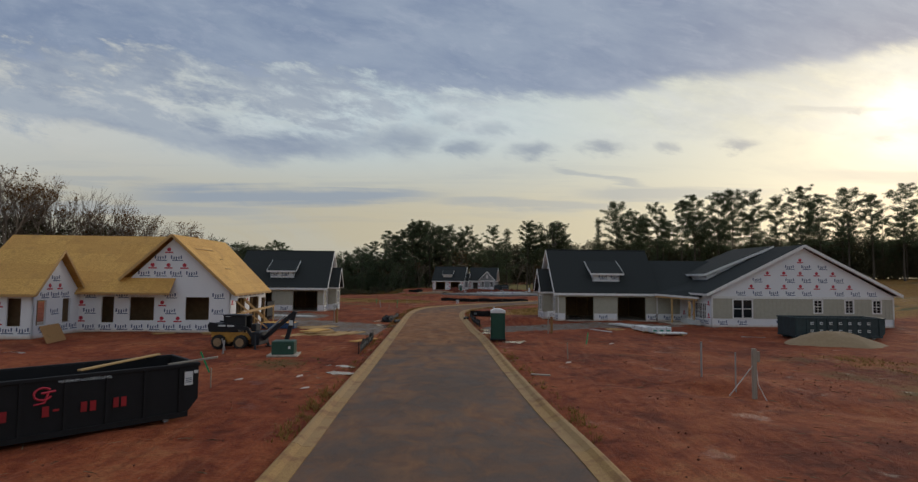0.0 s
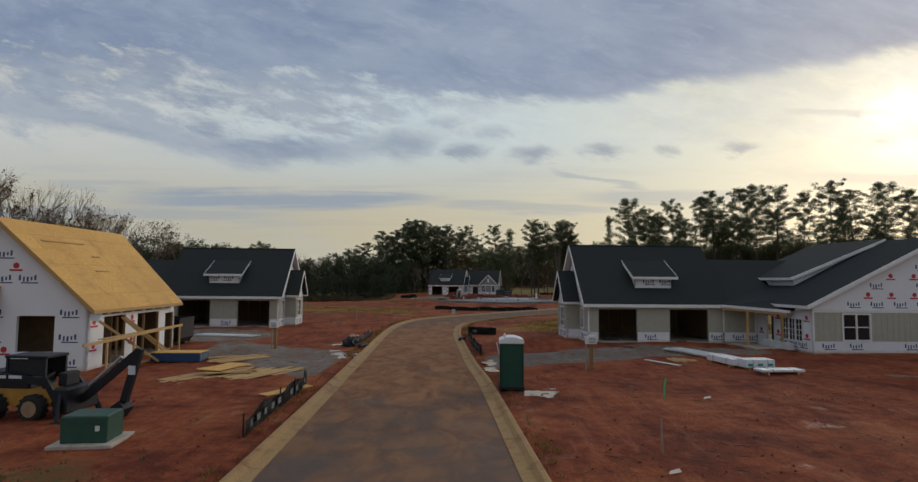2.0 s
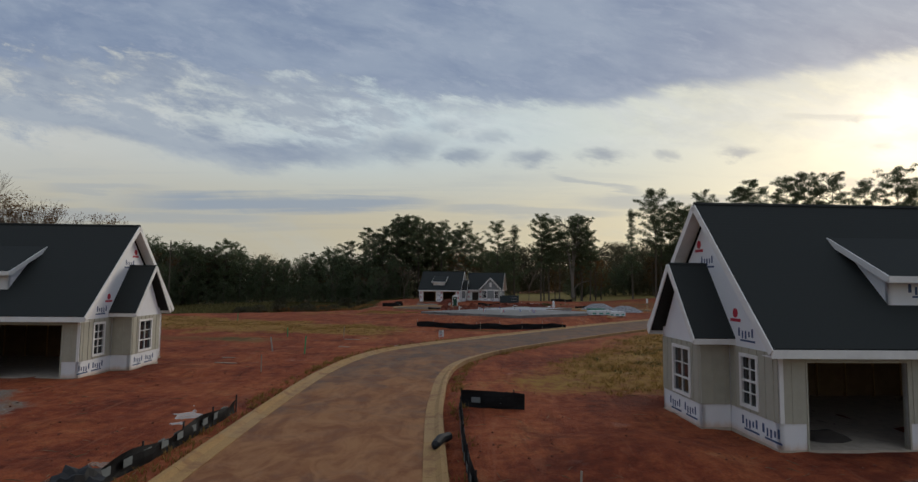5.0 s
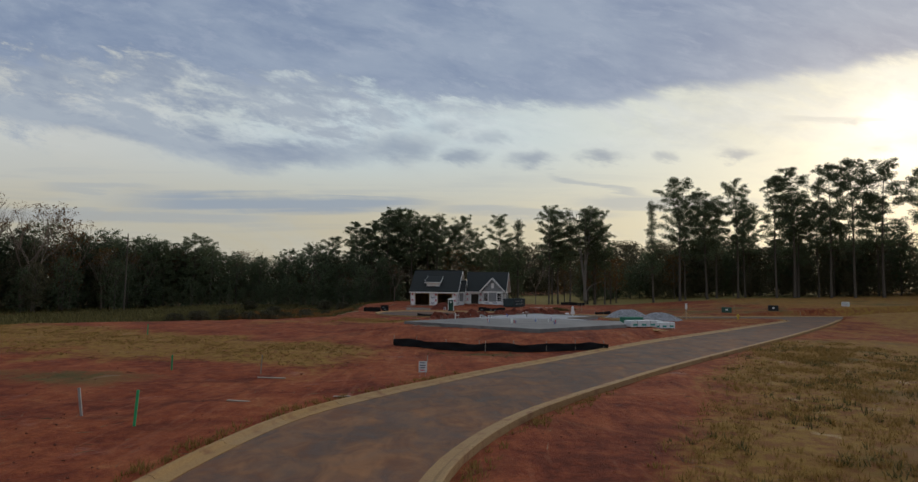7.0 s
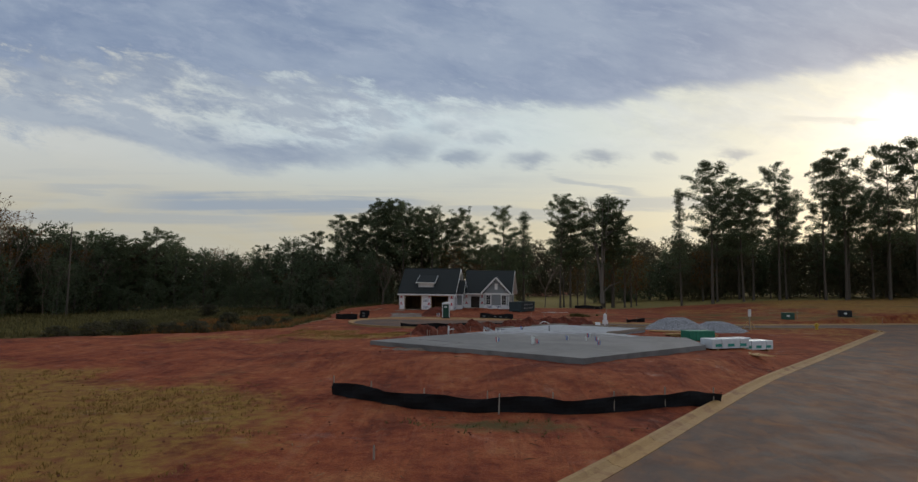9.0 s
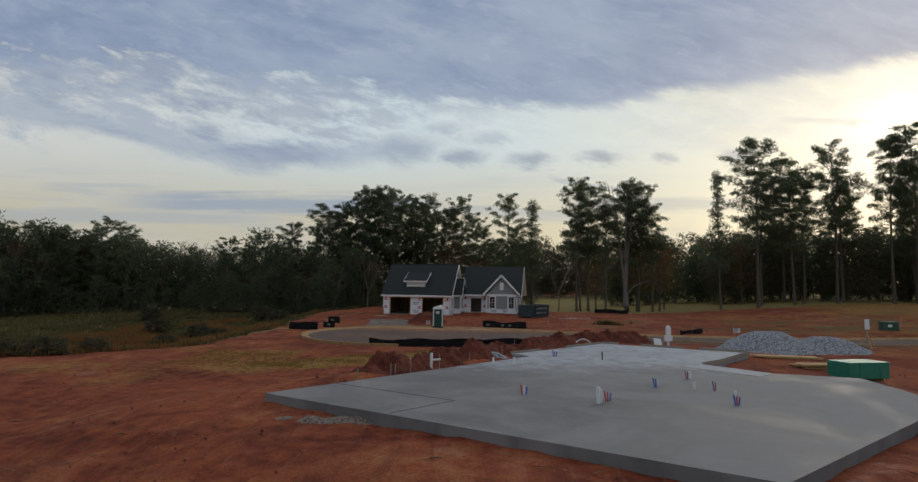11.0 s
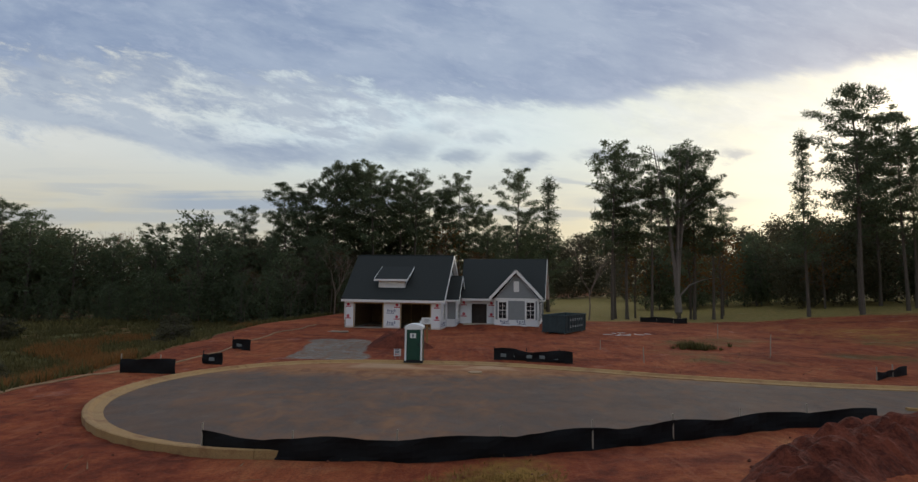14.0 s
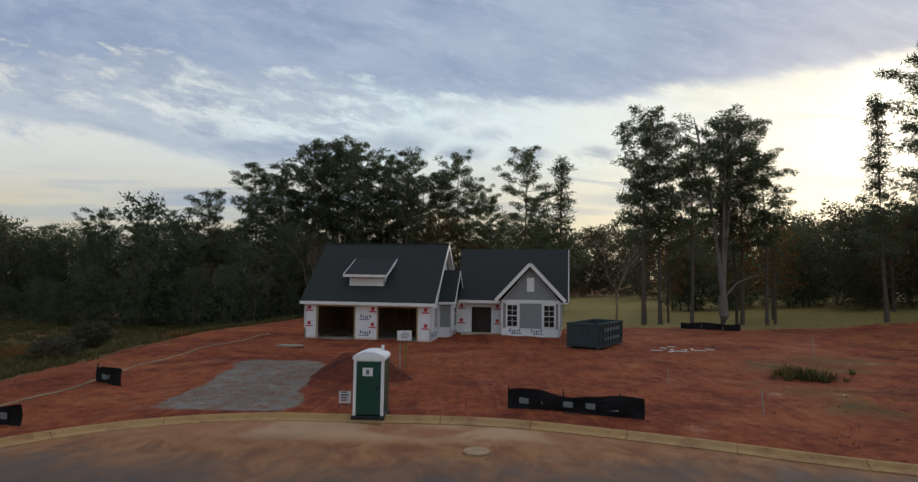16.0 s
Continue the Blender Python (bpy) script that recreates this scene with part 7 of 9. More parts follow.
def sheets(label, x, y, turn, seed, n=3):
    s = thing("plywood_stack", label, "plywood", pose(x, y, gz(x, y), 0, 0, turn), "lumber stacks")
    rnd = random.Random(seed)
    for k in range(n):
        part("plywood_sheet", one_box(-1.22, 1.22, -0.61, 0.61, 0, 0.018, m=pose(rnd.uniform(-0.3, 0.3), rnd.uniform(-0.25, 0.25), 0.1 + k * 0.03, rnd.uniform(-1, 1), 0, rnd.uniform(-12, 12))), M_OSB, s)
    return s


def bundle(label, x, y, turn, l, w, h, mat, marks=None, z=0.0, name="lumber_bundle"):
    """A strapped pack of wrapped lumber on bearers."""
    b = thing(name, label, "lumber", pose(x, y, gz(x, y) + z, 0, 0, turn), "lumber stacks")
    for u in (-l * 0.35, l * 0.35):
        part("bearer", one_box(u - 0.05, u + 0.05, -w / 2, w / 2, -0.05, 0.09), M_WOOD, b)
    part("pack", one_box(-l / 2, l / 2, -w / 2, w / 2, 0.09, 0.09 + h, bevel=0.02), mat, b)
    for u in (-l * 0.25, l * 0.25):
        part("strap", one_box(u - 0.012, u + 0.012, -w / 2 - 0.004, w / 2 + 0.004, 0.09, 0.095 + h), M_BLACK, b)
    if marks:
        for k in range(3):
            u = -l / 2 + l * (k + 0.5) / 3
            part("printed_mark", one_box(u - l * 0.09, u + l * 0.09, -w / 2 - 0.006, -w / 2 - 0.003, 0.09 + h * 0.2, 0.09 + h * 0.5), marks, b)
    return b


def heap(name, label, cat, x, y, rx, ry, h, mat, seed, n=34, rough=0.10, lift=0.0):
    """A heap of loose stuff, on the ground."""
    bm = bmesh.new()
    rings = []
    for i in range(n // 2 + 1):
        f = i / (n // 2)
        ring = []
        for k in range(n):
            a = k * math.tau / n
            j = 1 + 0.16 * noise.noise((math.cos(a) * 1.5 + seed, math.sin(a) * 1.5, f)) + 0.06 * noise.noise((math.cos(a) * 5 + seed, math.sin(a) * 5, f * 3))
            px, py = x + rx * f * j * math.cos(a), y + ry * f * j * math.sin(a)
            z = h * (1 - f) ** 1.0 * (1 - 0.35 * (1 - f) ** 4) + rough * noise.noise((px * 2.1, py * 2.1, seed)) * min(1, 3 * (1 - f))
            ring.append(bm.verts.new((px, py, gz(px, py) + lift + z - 0.08 * f)))
        rings.append(ring)
    for r, s in zip(rings, rings[1:]):
        for k in range(n):
            bm.faces.new((r[k], s[k], s[(k + 1) % n], r[(k + 1) % n]))
    bmesh.ops.remove_doubles(bm, verts=bm.verts, dist=0.001)
    bmesh.ops.recalc_face_normals(bm, faces=bm.faces)
    for f2 in bm.faces:
        f2.smooth = True
    me = mesh_of(name, bm, mat)
    return tagged(new(name, me), label, cat, kind="stuff")


def bank():
    """The long spoil bank beside the slab, thrown up in lumps."""
    line = resample(smooth_line(RIDGE), 0.16)
    n, vs, fs = 22, [], []
    for i, p in enumerate(line):
        d = (line[min(i + 1, len(line) - 1)] - line[max(i - 1, 0)]).normalized()
        end = step(min(i, len(line) - 1 - i), 0, 9)
        for k in range(n + 1):
            f = 2 * k / n - 1
            w = 1.4 + 0.4 * lumps(p.x, p.y, 0.5, 3)
            x, y = p.x - d.y * (f * w + 0.3), p.y + d.x * (f * w + 0.3)
            body = max(0, 1 - abs(f) ** 1.4) * (0.5 + 0.4 * lumps(p.x, p.y, 0.45, 5))
            rough = (0.30 * lumps(x, y, 1.4, 9) + 0.20 * lumps(x, y, 3.1, 12) + 0.10 * lumps(x, y, 6.3, 4)) * (1 - f * f)
            vs.append((x, y, gz(x, y) - 0.10 + end * max(0, body + rough + 0.05)))
    for i in range(len(line) - 1):
        for k in range(n):
            a = i * (n + 1) + k
            fs.append((a, a + n + 1, a + n + 2, a + 1))
    me = bpy.data.meshes.new("spoil_bank")
    me.from_pydata(vs, [], fs)
    me.materials.append(M_SPOIL)
    bm = bmesh.new()
    bm.from_mesh(me)
    if sum(f.normal.z for f in bm.faces) < 0:
        bmesh.ops.reverse_faces(bm, faces=bm.faces[:])
    bm.to_mesh(me)
    bm.free()
    tagged(new("spoil_bank", me), "dark lumpy bank of dug red clay beside the slab", "soil", kind="stuff")


def puddle(x, y, rx, ry, turn, seed, z=0.006):
    """Standing water with a ragged edge, broken by mud."""
    m = pose(x, y, 0, 0, 0, turn)
    top = sum(gz(x + dx * rx * 0.5, y + dy * ry * 0.5) for dx, dy in ((0, 0), (1, 0), (-1, 0), (0, 1), (0, -1))) / 5 + z
    bm = bmesh.new()
    g = 0.07
    nx, ny = int(rx * 1.4 / g), int(ry * 1.4 / g)
    seen = {}

    def corner(i, j):
        if (i, j) not in seen:
            p = m @ Vector((i * g + 0.02 * noise.noise((i * 0.9, j * 0.9, seed)), j * g + 0.02 * noise.noise((j * 0.9, i * 0.9, seed)), 0))
            seen[i, j] = bm.verts.new((p.x, p.y, top))
        return seen[i, j]

    for i in range(-nx, nx):
        for j in range(-ny, ny):
            u, v = (i + 0.5) * g, (j + 0.5) * g
            p = m @ Vector((u, v, 0))
            e = 1 - (u / rx) ** 2 - (v / ry) ** 2
            if e * 0.75 + 1.5 * noise.noise((p.x * 1.1 + seed, p.y * 1.6, 0.3)) + 0.5 * noise.noise((p.x * 3.5 + seed, p.y * 5, 1.3)) > 0.22:
                bm.faces.new((corner(i, j), corner(i + 1, j), corner(i + 1, j + 1), corner(i, j + 1)))
    if not len(bm.faces):
        bm.free()
        return
    me = mesh_of("puddle", bm, M_WATER)
    tagged(new("puddle", me), "shallow muddy puddle mirroring the pale sky", "puddle", "puddles", "structure")


def machine():
    """A skid steer with a backhoe arm at its front."""
    k = thing("skid_steer", "dark blue and yellow skid steer with a backhoe arm", "skid steer", pose(-13.8, 37.1, gz(-13.8, 37.1), 0, 0, -3))
    bm = bmesh.new()
    prism(bm, [(-1.35, -0.55, 0.42), (0.95, -0.55, 0.42), (1.1, -0.55, 0.75), (0.9, -0.55, 1.0), (-1.45, -0.55, 1.0)], (0, 1.1, 0))
    bmesh.ops.recalc_face_normals(bm, faces=bm.faces)
    part("chassis", bm, M_YELLOW, k, "muddy yellow lower body")
    bm = bmesh.new()
    prism(bm, [(-1.6, -0.6, 1.0), (0.3, -0.6, 1.0), (0.25, -0.6, 1.45), (-0.6, -0.6, 1.55), (-1.7, -0.6, 1.5)], (0, 1.2, 0))
    bmesh.ops.recalc_face_normals(bm, faces=bm.faces)
    bmesh.ops.bevel(bm, geom=bm.edges[:], offset=0.05, segments=2, affect="EDGES")
    part("engine_cover", bm, M_MACH, k)
    cab = part("cab_roof", one_box(-0.75, 0.75, -0.5, 0.5, 1.98, 2.07, bevel=0.02), M_MACH, k)
    for u in (-0.7, 0.62):
        for v in (-0.48, 0.4):
            part("cab_post", one_box(u, u + 0.08, v, v + 0.08, 1.0, 1.98), M_MACH, k)
    part("cab_mesh", one_box(-0.62, 0.6, 0.42, 0.45, 1.4, 1.95), M_BLACK, k)
    part("cab_mesh", one_box(-0.62, 0.6, -0.45, -0.42, 1.4, 1.95), M_BLACK, k)
    part("seat", one_box(-0.45, 0.1, -0.25, 0.25, 1.0, 1.55, bevel=0.05), M_BLACK, k)
    for u in (-0.85, 0.55):
        for v in (-0.9, 0.56):
            tyre = part("wheel", one_tube([(u, v, 0.42), (u, v + 0.06, 0.42), (u, v + 0.28, 0.42), (u, v + 0.34, 0.42)], [0.36, 0.42, 0.42, 0.36], 20), M_TYRE, k)
            part("rim", one_tube([(u, v - 0.012, 0.42), (u, v + 0.352, 0.42)], 0.26, 14), M_RIM, tyre)
            for j in range(14):
                a = j * math.tau / 14
                part("tread", one_box(-0.04, 0.04, 0.02, 0.32, 0.405, 0.44, m=Matrix.Translation((u, v, 0.42)) @ Matrix.Rotation(a, 4, "Y")), M_TYRE, tyre)
    for v in (-0.72, 0.62):
        part("lift_arm", one_beam((-1.5, v + 0.05, 1.5), (0.9, v + 0.05, 1.25), 0.1, 0.22), M_MACH, k)
        part("lift_arm_front", one_beam((0.9, v + 0.05, 1.28), (1.35, v + 0.05, 0.6), 0.1, 0.2), M_MACH, k)
        for j in range(2):
            part("pale_mark", one_box(-0.9 + j * 0.55, -0.45 + j * 0.55, v - 0.012 if v < 0 else v + 0.11, v - 0.006 if v < 0 else v + 0.116, 1.36, 1.46), M_LETTER, k)
    part("hoe_frame", one_box(1.2, 1.7, -0.75, 0.75, 0.25, 1.05, bevel=0.04), M_MACH, k)
    part("seat_box", one_box(1.0, 1.3, -0.3, 0.35, 1.05, 1.5, bevel=0.04), M_BLACK, k)
    part("boom", one_beam((1.7, 0, 0.6), (3.6, 0.0, 2.22), 0.18, 0.24), M_MACH, k)
    part("dipper", one_beam((3.62, 0.0, 2.3), (3.15, 0.0, 0.55), 0.16, 0.24), M_MACH, k)
    part("boom_ram", one_tube([(1.9, 0, 1.05), (3.0, 0, 2.02)], 0.06), M_GALV, k)
    part("pale_mark", one_box(3.3, 3.55, -0.105, -0.1, 1.45, 1.75), M_LETTER, k)
    bm = bmesh.new()
    prism(bm, [(3.1, -0.25, 0.6), (3.35, -0.25, 0.35), (3.1, -0.25, 0.0), (2.7, -0.25, 0.05), (2.85, -0.25, 0.4)], (0, 0.5, 0))
    bmesh.ops.recalc_face_normals(bm, faces=bm.faces)
    part("bucket", bm, M_MACH, k)
    for v in (-0.85, 0.8):
        part("stabiliser", one_beam((1.45, v * 0.8, 0.9), (1.6, v * 1.2, 0.05), 0.1, 0.14), M_MACH, k)
        part("stabiliser_foot", one_box(1.45, 1.8, v * 1.2 - 0.15, v * 1.2 + 0.15, 0.0, 0.06), M_MACH, k)


def site_north():
    """The slab, its pipes and the stacks beside it."""
    s = thing("house_slab", "fresh damp grey concrete house slab on red clay", "slab", kind="structure")
    main = [(-4.75, 119.4), (7.6, 111.8), (17.15, 119.45), (17.9, 124.6), (14.75, 125.5), (12.9, 128.0), (14.3, 129.4), (17.6, 133.2), (14.5, 134.8), (10.4, 137.1), (4.15, 130.95), (5.05, 130.1)]
    bm = bmesh.new()
    prism(bm, [(x, y, 0.45) for x, y in main], (0, 0, SLAB_Z - 0.45))
    bmesh.ops.recalc_face_normals(bm, faces=bm.faces)
    part("slab_top", bm, M_SLAB, s)
    apron = [(-3.05, 121.45), (1.35, 118.75), (-0.4, 116.72), (-4.78, 119.42)]
    for a, b in ((apron[0], apron[1]), (apron[1], (-0.42, 116.9))):
        part("joint", one_beam((*a, SLAB_Z + 0.001), (*b, SLAB_Z + 0.001), 0.035, 0.008), M_DARK, s)
    porch = [(11.55, 127.3), (12.88, 127.98), (14.72, 125.5), (13.8, 124.5)]
    part("porch_slab", slab_of([(x, y, SLAB_Z + 0.012) for x, y in porch[::-1]], 0.1), M_PORCH, s)
    for a, b in (((17.62, 133.2), (14.3, 129.3)), ((14.3, 129.3), (12.9, 128.05)), ((10.35, 137.25), (7.6, 134.4)), ((4.1, 131.05), (5.9, 132.8)), ((10.45, 137.35), (11.4, 137.0)), ((12.6, 136.4), (14.7, 135.0)), ((15.6, 134.9), (17.7, 133.4))):
        f = thing("form_board", "grey weathered form board edging the slab", "lumber", group="form boards")
        part("plank", one_beam((*a, SLAB_Z - 0.02), (*b, SLAB_Z - 0.02), 0.05, 0.24), M_GREYWOOD, f)
    def pipe(x, y, h, mat, r=0.045, lean=(0, 0), label="white plastic drain pipe standing in the slab"):
        p = thing("stub_pipe", label, "pipe", group="stub pipes")
        part("tube", one_tube([(x, y, SLAB_Z - 0.05), (x + lean[0], y + lean[1], SLAB_Z + h)], r, 10), mat, p)
    for x, y, h, m, r in ((5.75, 118.67, 0.5, M_PVC, 0.055), (5.86, 118.8, 0.42, M_PVC, 0.045), (8.62, 121.8, 0.24, M_PVC, 0.05), (10.58, 123.75, 0.27, M_PVC, 0.05), (9.76, 121.32, 0.26, M_PVC, 0.035), (10.02, 118.85, 0.42, M_PVC, 0.04),
                          (3.92, 127.18, 0.28, M_PVC, 0.055), (4.25, 127.2, 0.28, M_PVC, 0.045), (3.0, 127.6, 0.22, M_PVC, 0.05), (8.41, 129.05, 0.4, M_BLACK, 0.03)):
        pipe(x, y, h, m, r)
    for x, y, cols in ((3.55, 119.89, (M_PEXR, M_PVC, M_PEXB)), (6.08, 119.02, (M_PEXR, M_PEXR, M_PEXB)), (8.5, 121.72, (M_PEXB, M_PEXB)), (10.42, 123.7, (M_PEXR, M_PEXB)), (10.4, 121.17, (M_PEXB, M_PEXR)), (9.96, 118.7, (M_PEXB, M_PEXR, M_PEXB)), (6.2, 130.07, (M_PEXB, M_PEXB, M_BLACK))):
        for k, m in enumerate(cols):
            pipe(x + 0.06 * k, y + 0.03 * k, 0.32 - 0.04 * k, m, 0.022, (0.05 * (k - 1), 0.03), "coloured water line standing in the slab")
    hose = thing("coiled_hose", "thin white hose looped on the spoil bank", "hose")
    part("loop", one_tube([(x, y, gz(x, y) + 0.12) for x, y in ((-1.5, 133.7), (-1.0, 133.1), (-0.4, 133.3), (0.05, 133.9), (-0.3, 134.4), (-0.9, 134.3))], 0.022, 6), M_PVC, hose)
    for x, y, h in ((-0.6, 124.9, 0.35), (-1.3, 123.9, 0.3), (-1.15, 124.2, 0.25), (0.55, 126.2, 0.45), (1.9, 128.0, 0.3), (3.6, 130.6, 0.3), (-2.4, 122.7, 0.28)):
        stake(x, y, h + 0.25, M_GREYWOOD, "short form stake beside the slab", w=0.03)
    p = thing("drain_riser", "white plastic drain riser with a side branch", "pipe")
    g = gz(0.2, 126.1)
    part("riser", one_tube([(0.2, 126.1, g - 0.1), (0.2, 126.1, 1.5)], 0.06, 12), M_PVC, p)
    part("branch", one_tube([(0.2, 126.1, 1.2), (0.6, 126.0, 1.25)], 0.045, 10), M_PVC, p)
    p = thing("curved_pipe", "looped white plastic pipe on the clay bank", "pipe")
    part("hose", one_tube([(8.6 + 0.5 * k / 3, 136.9 + 0.35 * k / 3, gz(8.9, 137.1) + 0.1 + 0.25 * math.sin(k / 7 * math.pi)) for k in range(8)], 0.03, 8), M_PVC, p)
    # the white utility post
    w = thing("utility_post", "white boxed utility post standing on clay", "post", pose(16.05, 141.3, gz(16, 141.3), 0, 0, 8))
    part("foot", one_box(-0.07, 0.07, -0.07, 0.07, -0.1, 0.75), M_WHITE, w)
    part("lower_box", one_box(-0.25, 0.28, -0.12, 0.1, 0.62, 1.02, bevel=0.02), M_WHITE, w)
    part("upper_box", one_box(-0.16, 0.18, -0.12, 0.1, 1.02, 1.62, bevel=0.04), M_WHITE, w)
    part("cap", one_box(-0.08, 0.1, -0.06, 0.06, 1.62, 1.74, bevel=0.02), M_WHITE, w)
    part("leaning_panel", slab_of([(-0.95, 0.1, 0.3), (-0.5, -0.15, 0.25), (-0.5, 0.1, 0.78), (-0.95, 0.3, 0.8)], 0.03), M_WHITE, w)
    bank()
    heap("spoil_heap", "small lumpy heap of dug red clay", "soil", 13.4, 143.0, 2.6, 2.0, 1.3, M_SPOIL, 21, rough=0.35)
    heap("gravel_pile", "grey crushed stone heap on red clay", "gravel", 24.2, 143.4, 4.0, 3.0, 2.05, M_STONE, 3)
    heap("gravel_pile", "low grey crushed stone heap on red clay", "gravel", 28.9, 144.2, 3.4, 2.5, 1.5, M_STONE, 8)
    heap("gravel_spill", "grey gravel spilled in the slab's recess", "gravel", 3.1, 130.4, 0.9, 0.7, 0.16, M_STONE, 15, lift=0.05)
    heap("gravel_spill", "brown gravel spilled at the slab corner", "gravel", -1.9, 117.2, 2.4, 0.5, 0.10, M_SPILL, 5, lift=0.03)
    bundle("white wrapped lumber pack with green print on bearers", 18.9, 120.6, 20, 3.1, 1.1, 0.62, M_WRAPPED, M_TEAL)
    bundle("white wrapped lumber pack with green print on bearers", 21.4, 121.9, 20, 2.6, 1.1, 0.6, M_WRAPPED, M_TEAL)
    bundle("small white wrapped lumber pack lying on the others", 21.0, 123.6, 24, 2.2, 0.9, 0.75, M_WRAPPED, M_PEXB)
    bundle("green wrapped lumber pack with bare top boards", 20.2, 128.1, 14, 2.3, 1.2, 0.75, M_GREENTARP)
    planks("lumber_stack", "bare yellow lumber stacked on the clay", 20.5, 130.2, 5, 24, 4.2, 4, 0.14, 0.34, layers=6, fan=2)
    planks("lumber_stack", "bare yellow lumber stacked on the clay", 20.0, 133.6, -8, 10, 3.6, 6, 0.14, 0.4, layers=2, fan=5)
    planks("scrap_lumber", "scattered lumber scraps in front of the packs", 19.6, 118.3, 15, 12, 1.3, 9, 0.09, 0.3, fan=70)
    h = thing("fire_hydrant", "yellow fire hydrant beside the cross street", "hydrant", pose(41.2, 146.6, gz(41.2, 146.6)))
    part("barrel", one_tube([(0, 0, -0.1), (0, 0, 0.5), (0, 0, 0.62), (0, 0, 0.74)], [0.14, 0.14, 0.16, 0.05], 12), M_HYDRANT, h)
    part("outlet", one_tube([(-0.25, 0, 0.45), (0.25, 0, 0.45)], 0.07, 10), M_HYDRANT, h)
    for x, y, lab in ((46.1, 160.8, "green utility box with a pale mark across the street"), (54.6, 161.8, "dark utility box across the street")):
        b = thing("utility_box", lab, "utility box", pose(x, y, gz(x, y), 0, 0, -20))
        part("cabinet", one_box(-0.75, 0.75, -0.5, 0.5, -0.1, 0.9, bevel=0.04), M_CAB if x < 50 else M_BLACK, b)
        part("pale_mark", one_box(-0.2, 0.15, -0.51, -0.5, 0.35, 0.6), M_SIGN, b)
    t = thing("tripod_post", "grey post braced by slanting wooden legs", "post", pose(33.5, 146.2, gz(33.5, 146.2)))
    part("post", one_box(-0.05, 0.05, -0.05, 0.05, 0, 2.0), M_GREYWOOD, t)
    part("box", one_box(-0.14, 0.14, -0.1, 0.06, 1.5, 2.3), M_SIGN, t)
    for a in (0.4, 2.3, 4.4):
        part("brace", one_beam((0.9 * math.cos(a), 0.9 * math.sin(a), 0), (0, 0, 1.1), 0.05, 0.05), M_WOOD, t)
    silt_fence([(-4.1, 106.3), (-1.6, 104.3), (0.7, 103.6), (4.0, 103.2), (7.0, 103.7), (9.2, 104.6), (11.9, 105.6)], "sagging black silt fence with wooden posts on clay", 0.6, seed=2, posts=2.4)
    silt_fence([(-5.45, 143.3), (-2.7, 142.6), (0.4, 142.4), (2.9, 143.0), (6.0, 144.0), (9.2, 145.2), (12.5, 146.6), (16, 146.9)], "long black silt fence along the turning circle", 0.62, seed=5, posts=2.8)
    silt_fence([(-15.2, 155.6), (-12.4, 155.5)], "short black silt fence above the weedy hollow", 0.75, seed=7)
    silt_fence([(-12.8, 159.3), (-11.3, 159.0)], "short slumped black silt fence", 0.7, True, 0.2, 8)
    silt_fence([(-14.0, 166.3), (-12.3, 165.6)], "short slumped black silt fence with pale print", 0.75, True, 0.2, 9)
    silt_fence([(3.7, 162.6), (5.6, 162.2), (8.3, 161.1)], "black silt fence with pale print slumped at the kerb", 0.75, True, 0.22, 10)
    silt_fence([(22.6, 156.3), (24.2, 157.4), (25.8, 158.4)], "slumped black silt fence beside the cross street", 0.5, False, 0.25, 12)
    silt_fence([(24.5, 200.2), (30.2, 198.6)], "low black silt fence before the pines", 0.7, False, 0.1, 13)


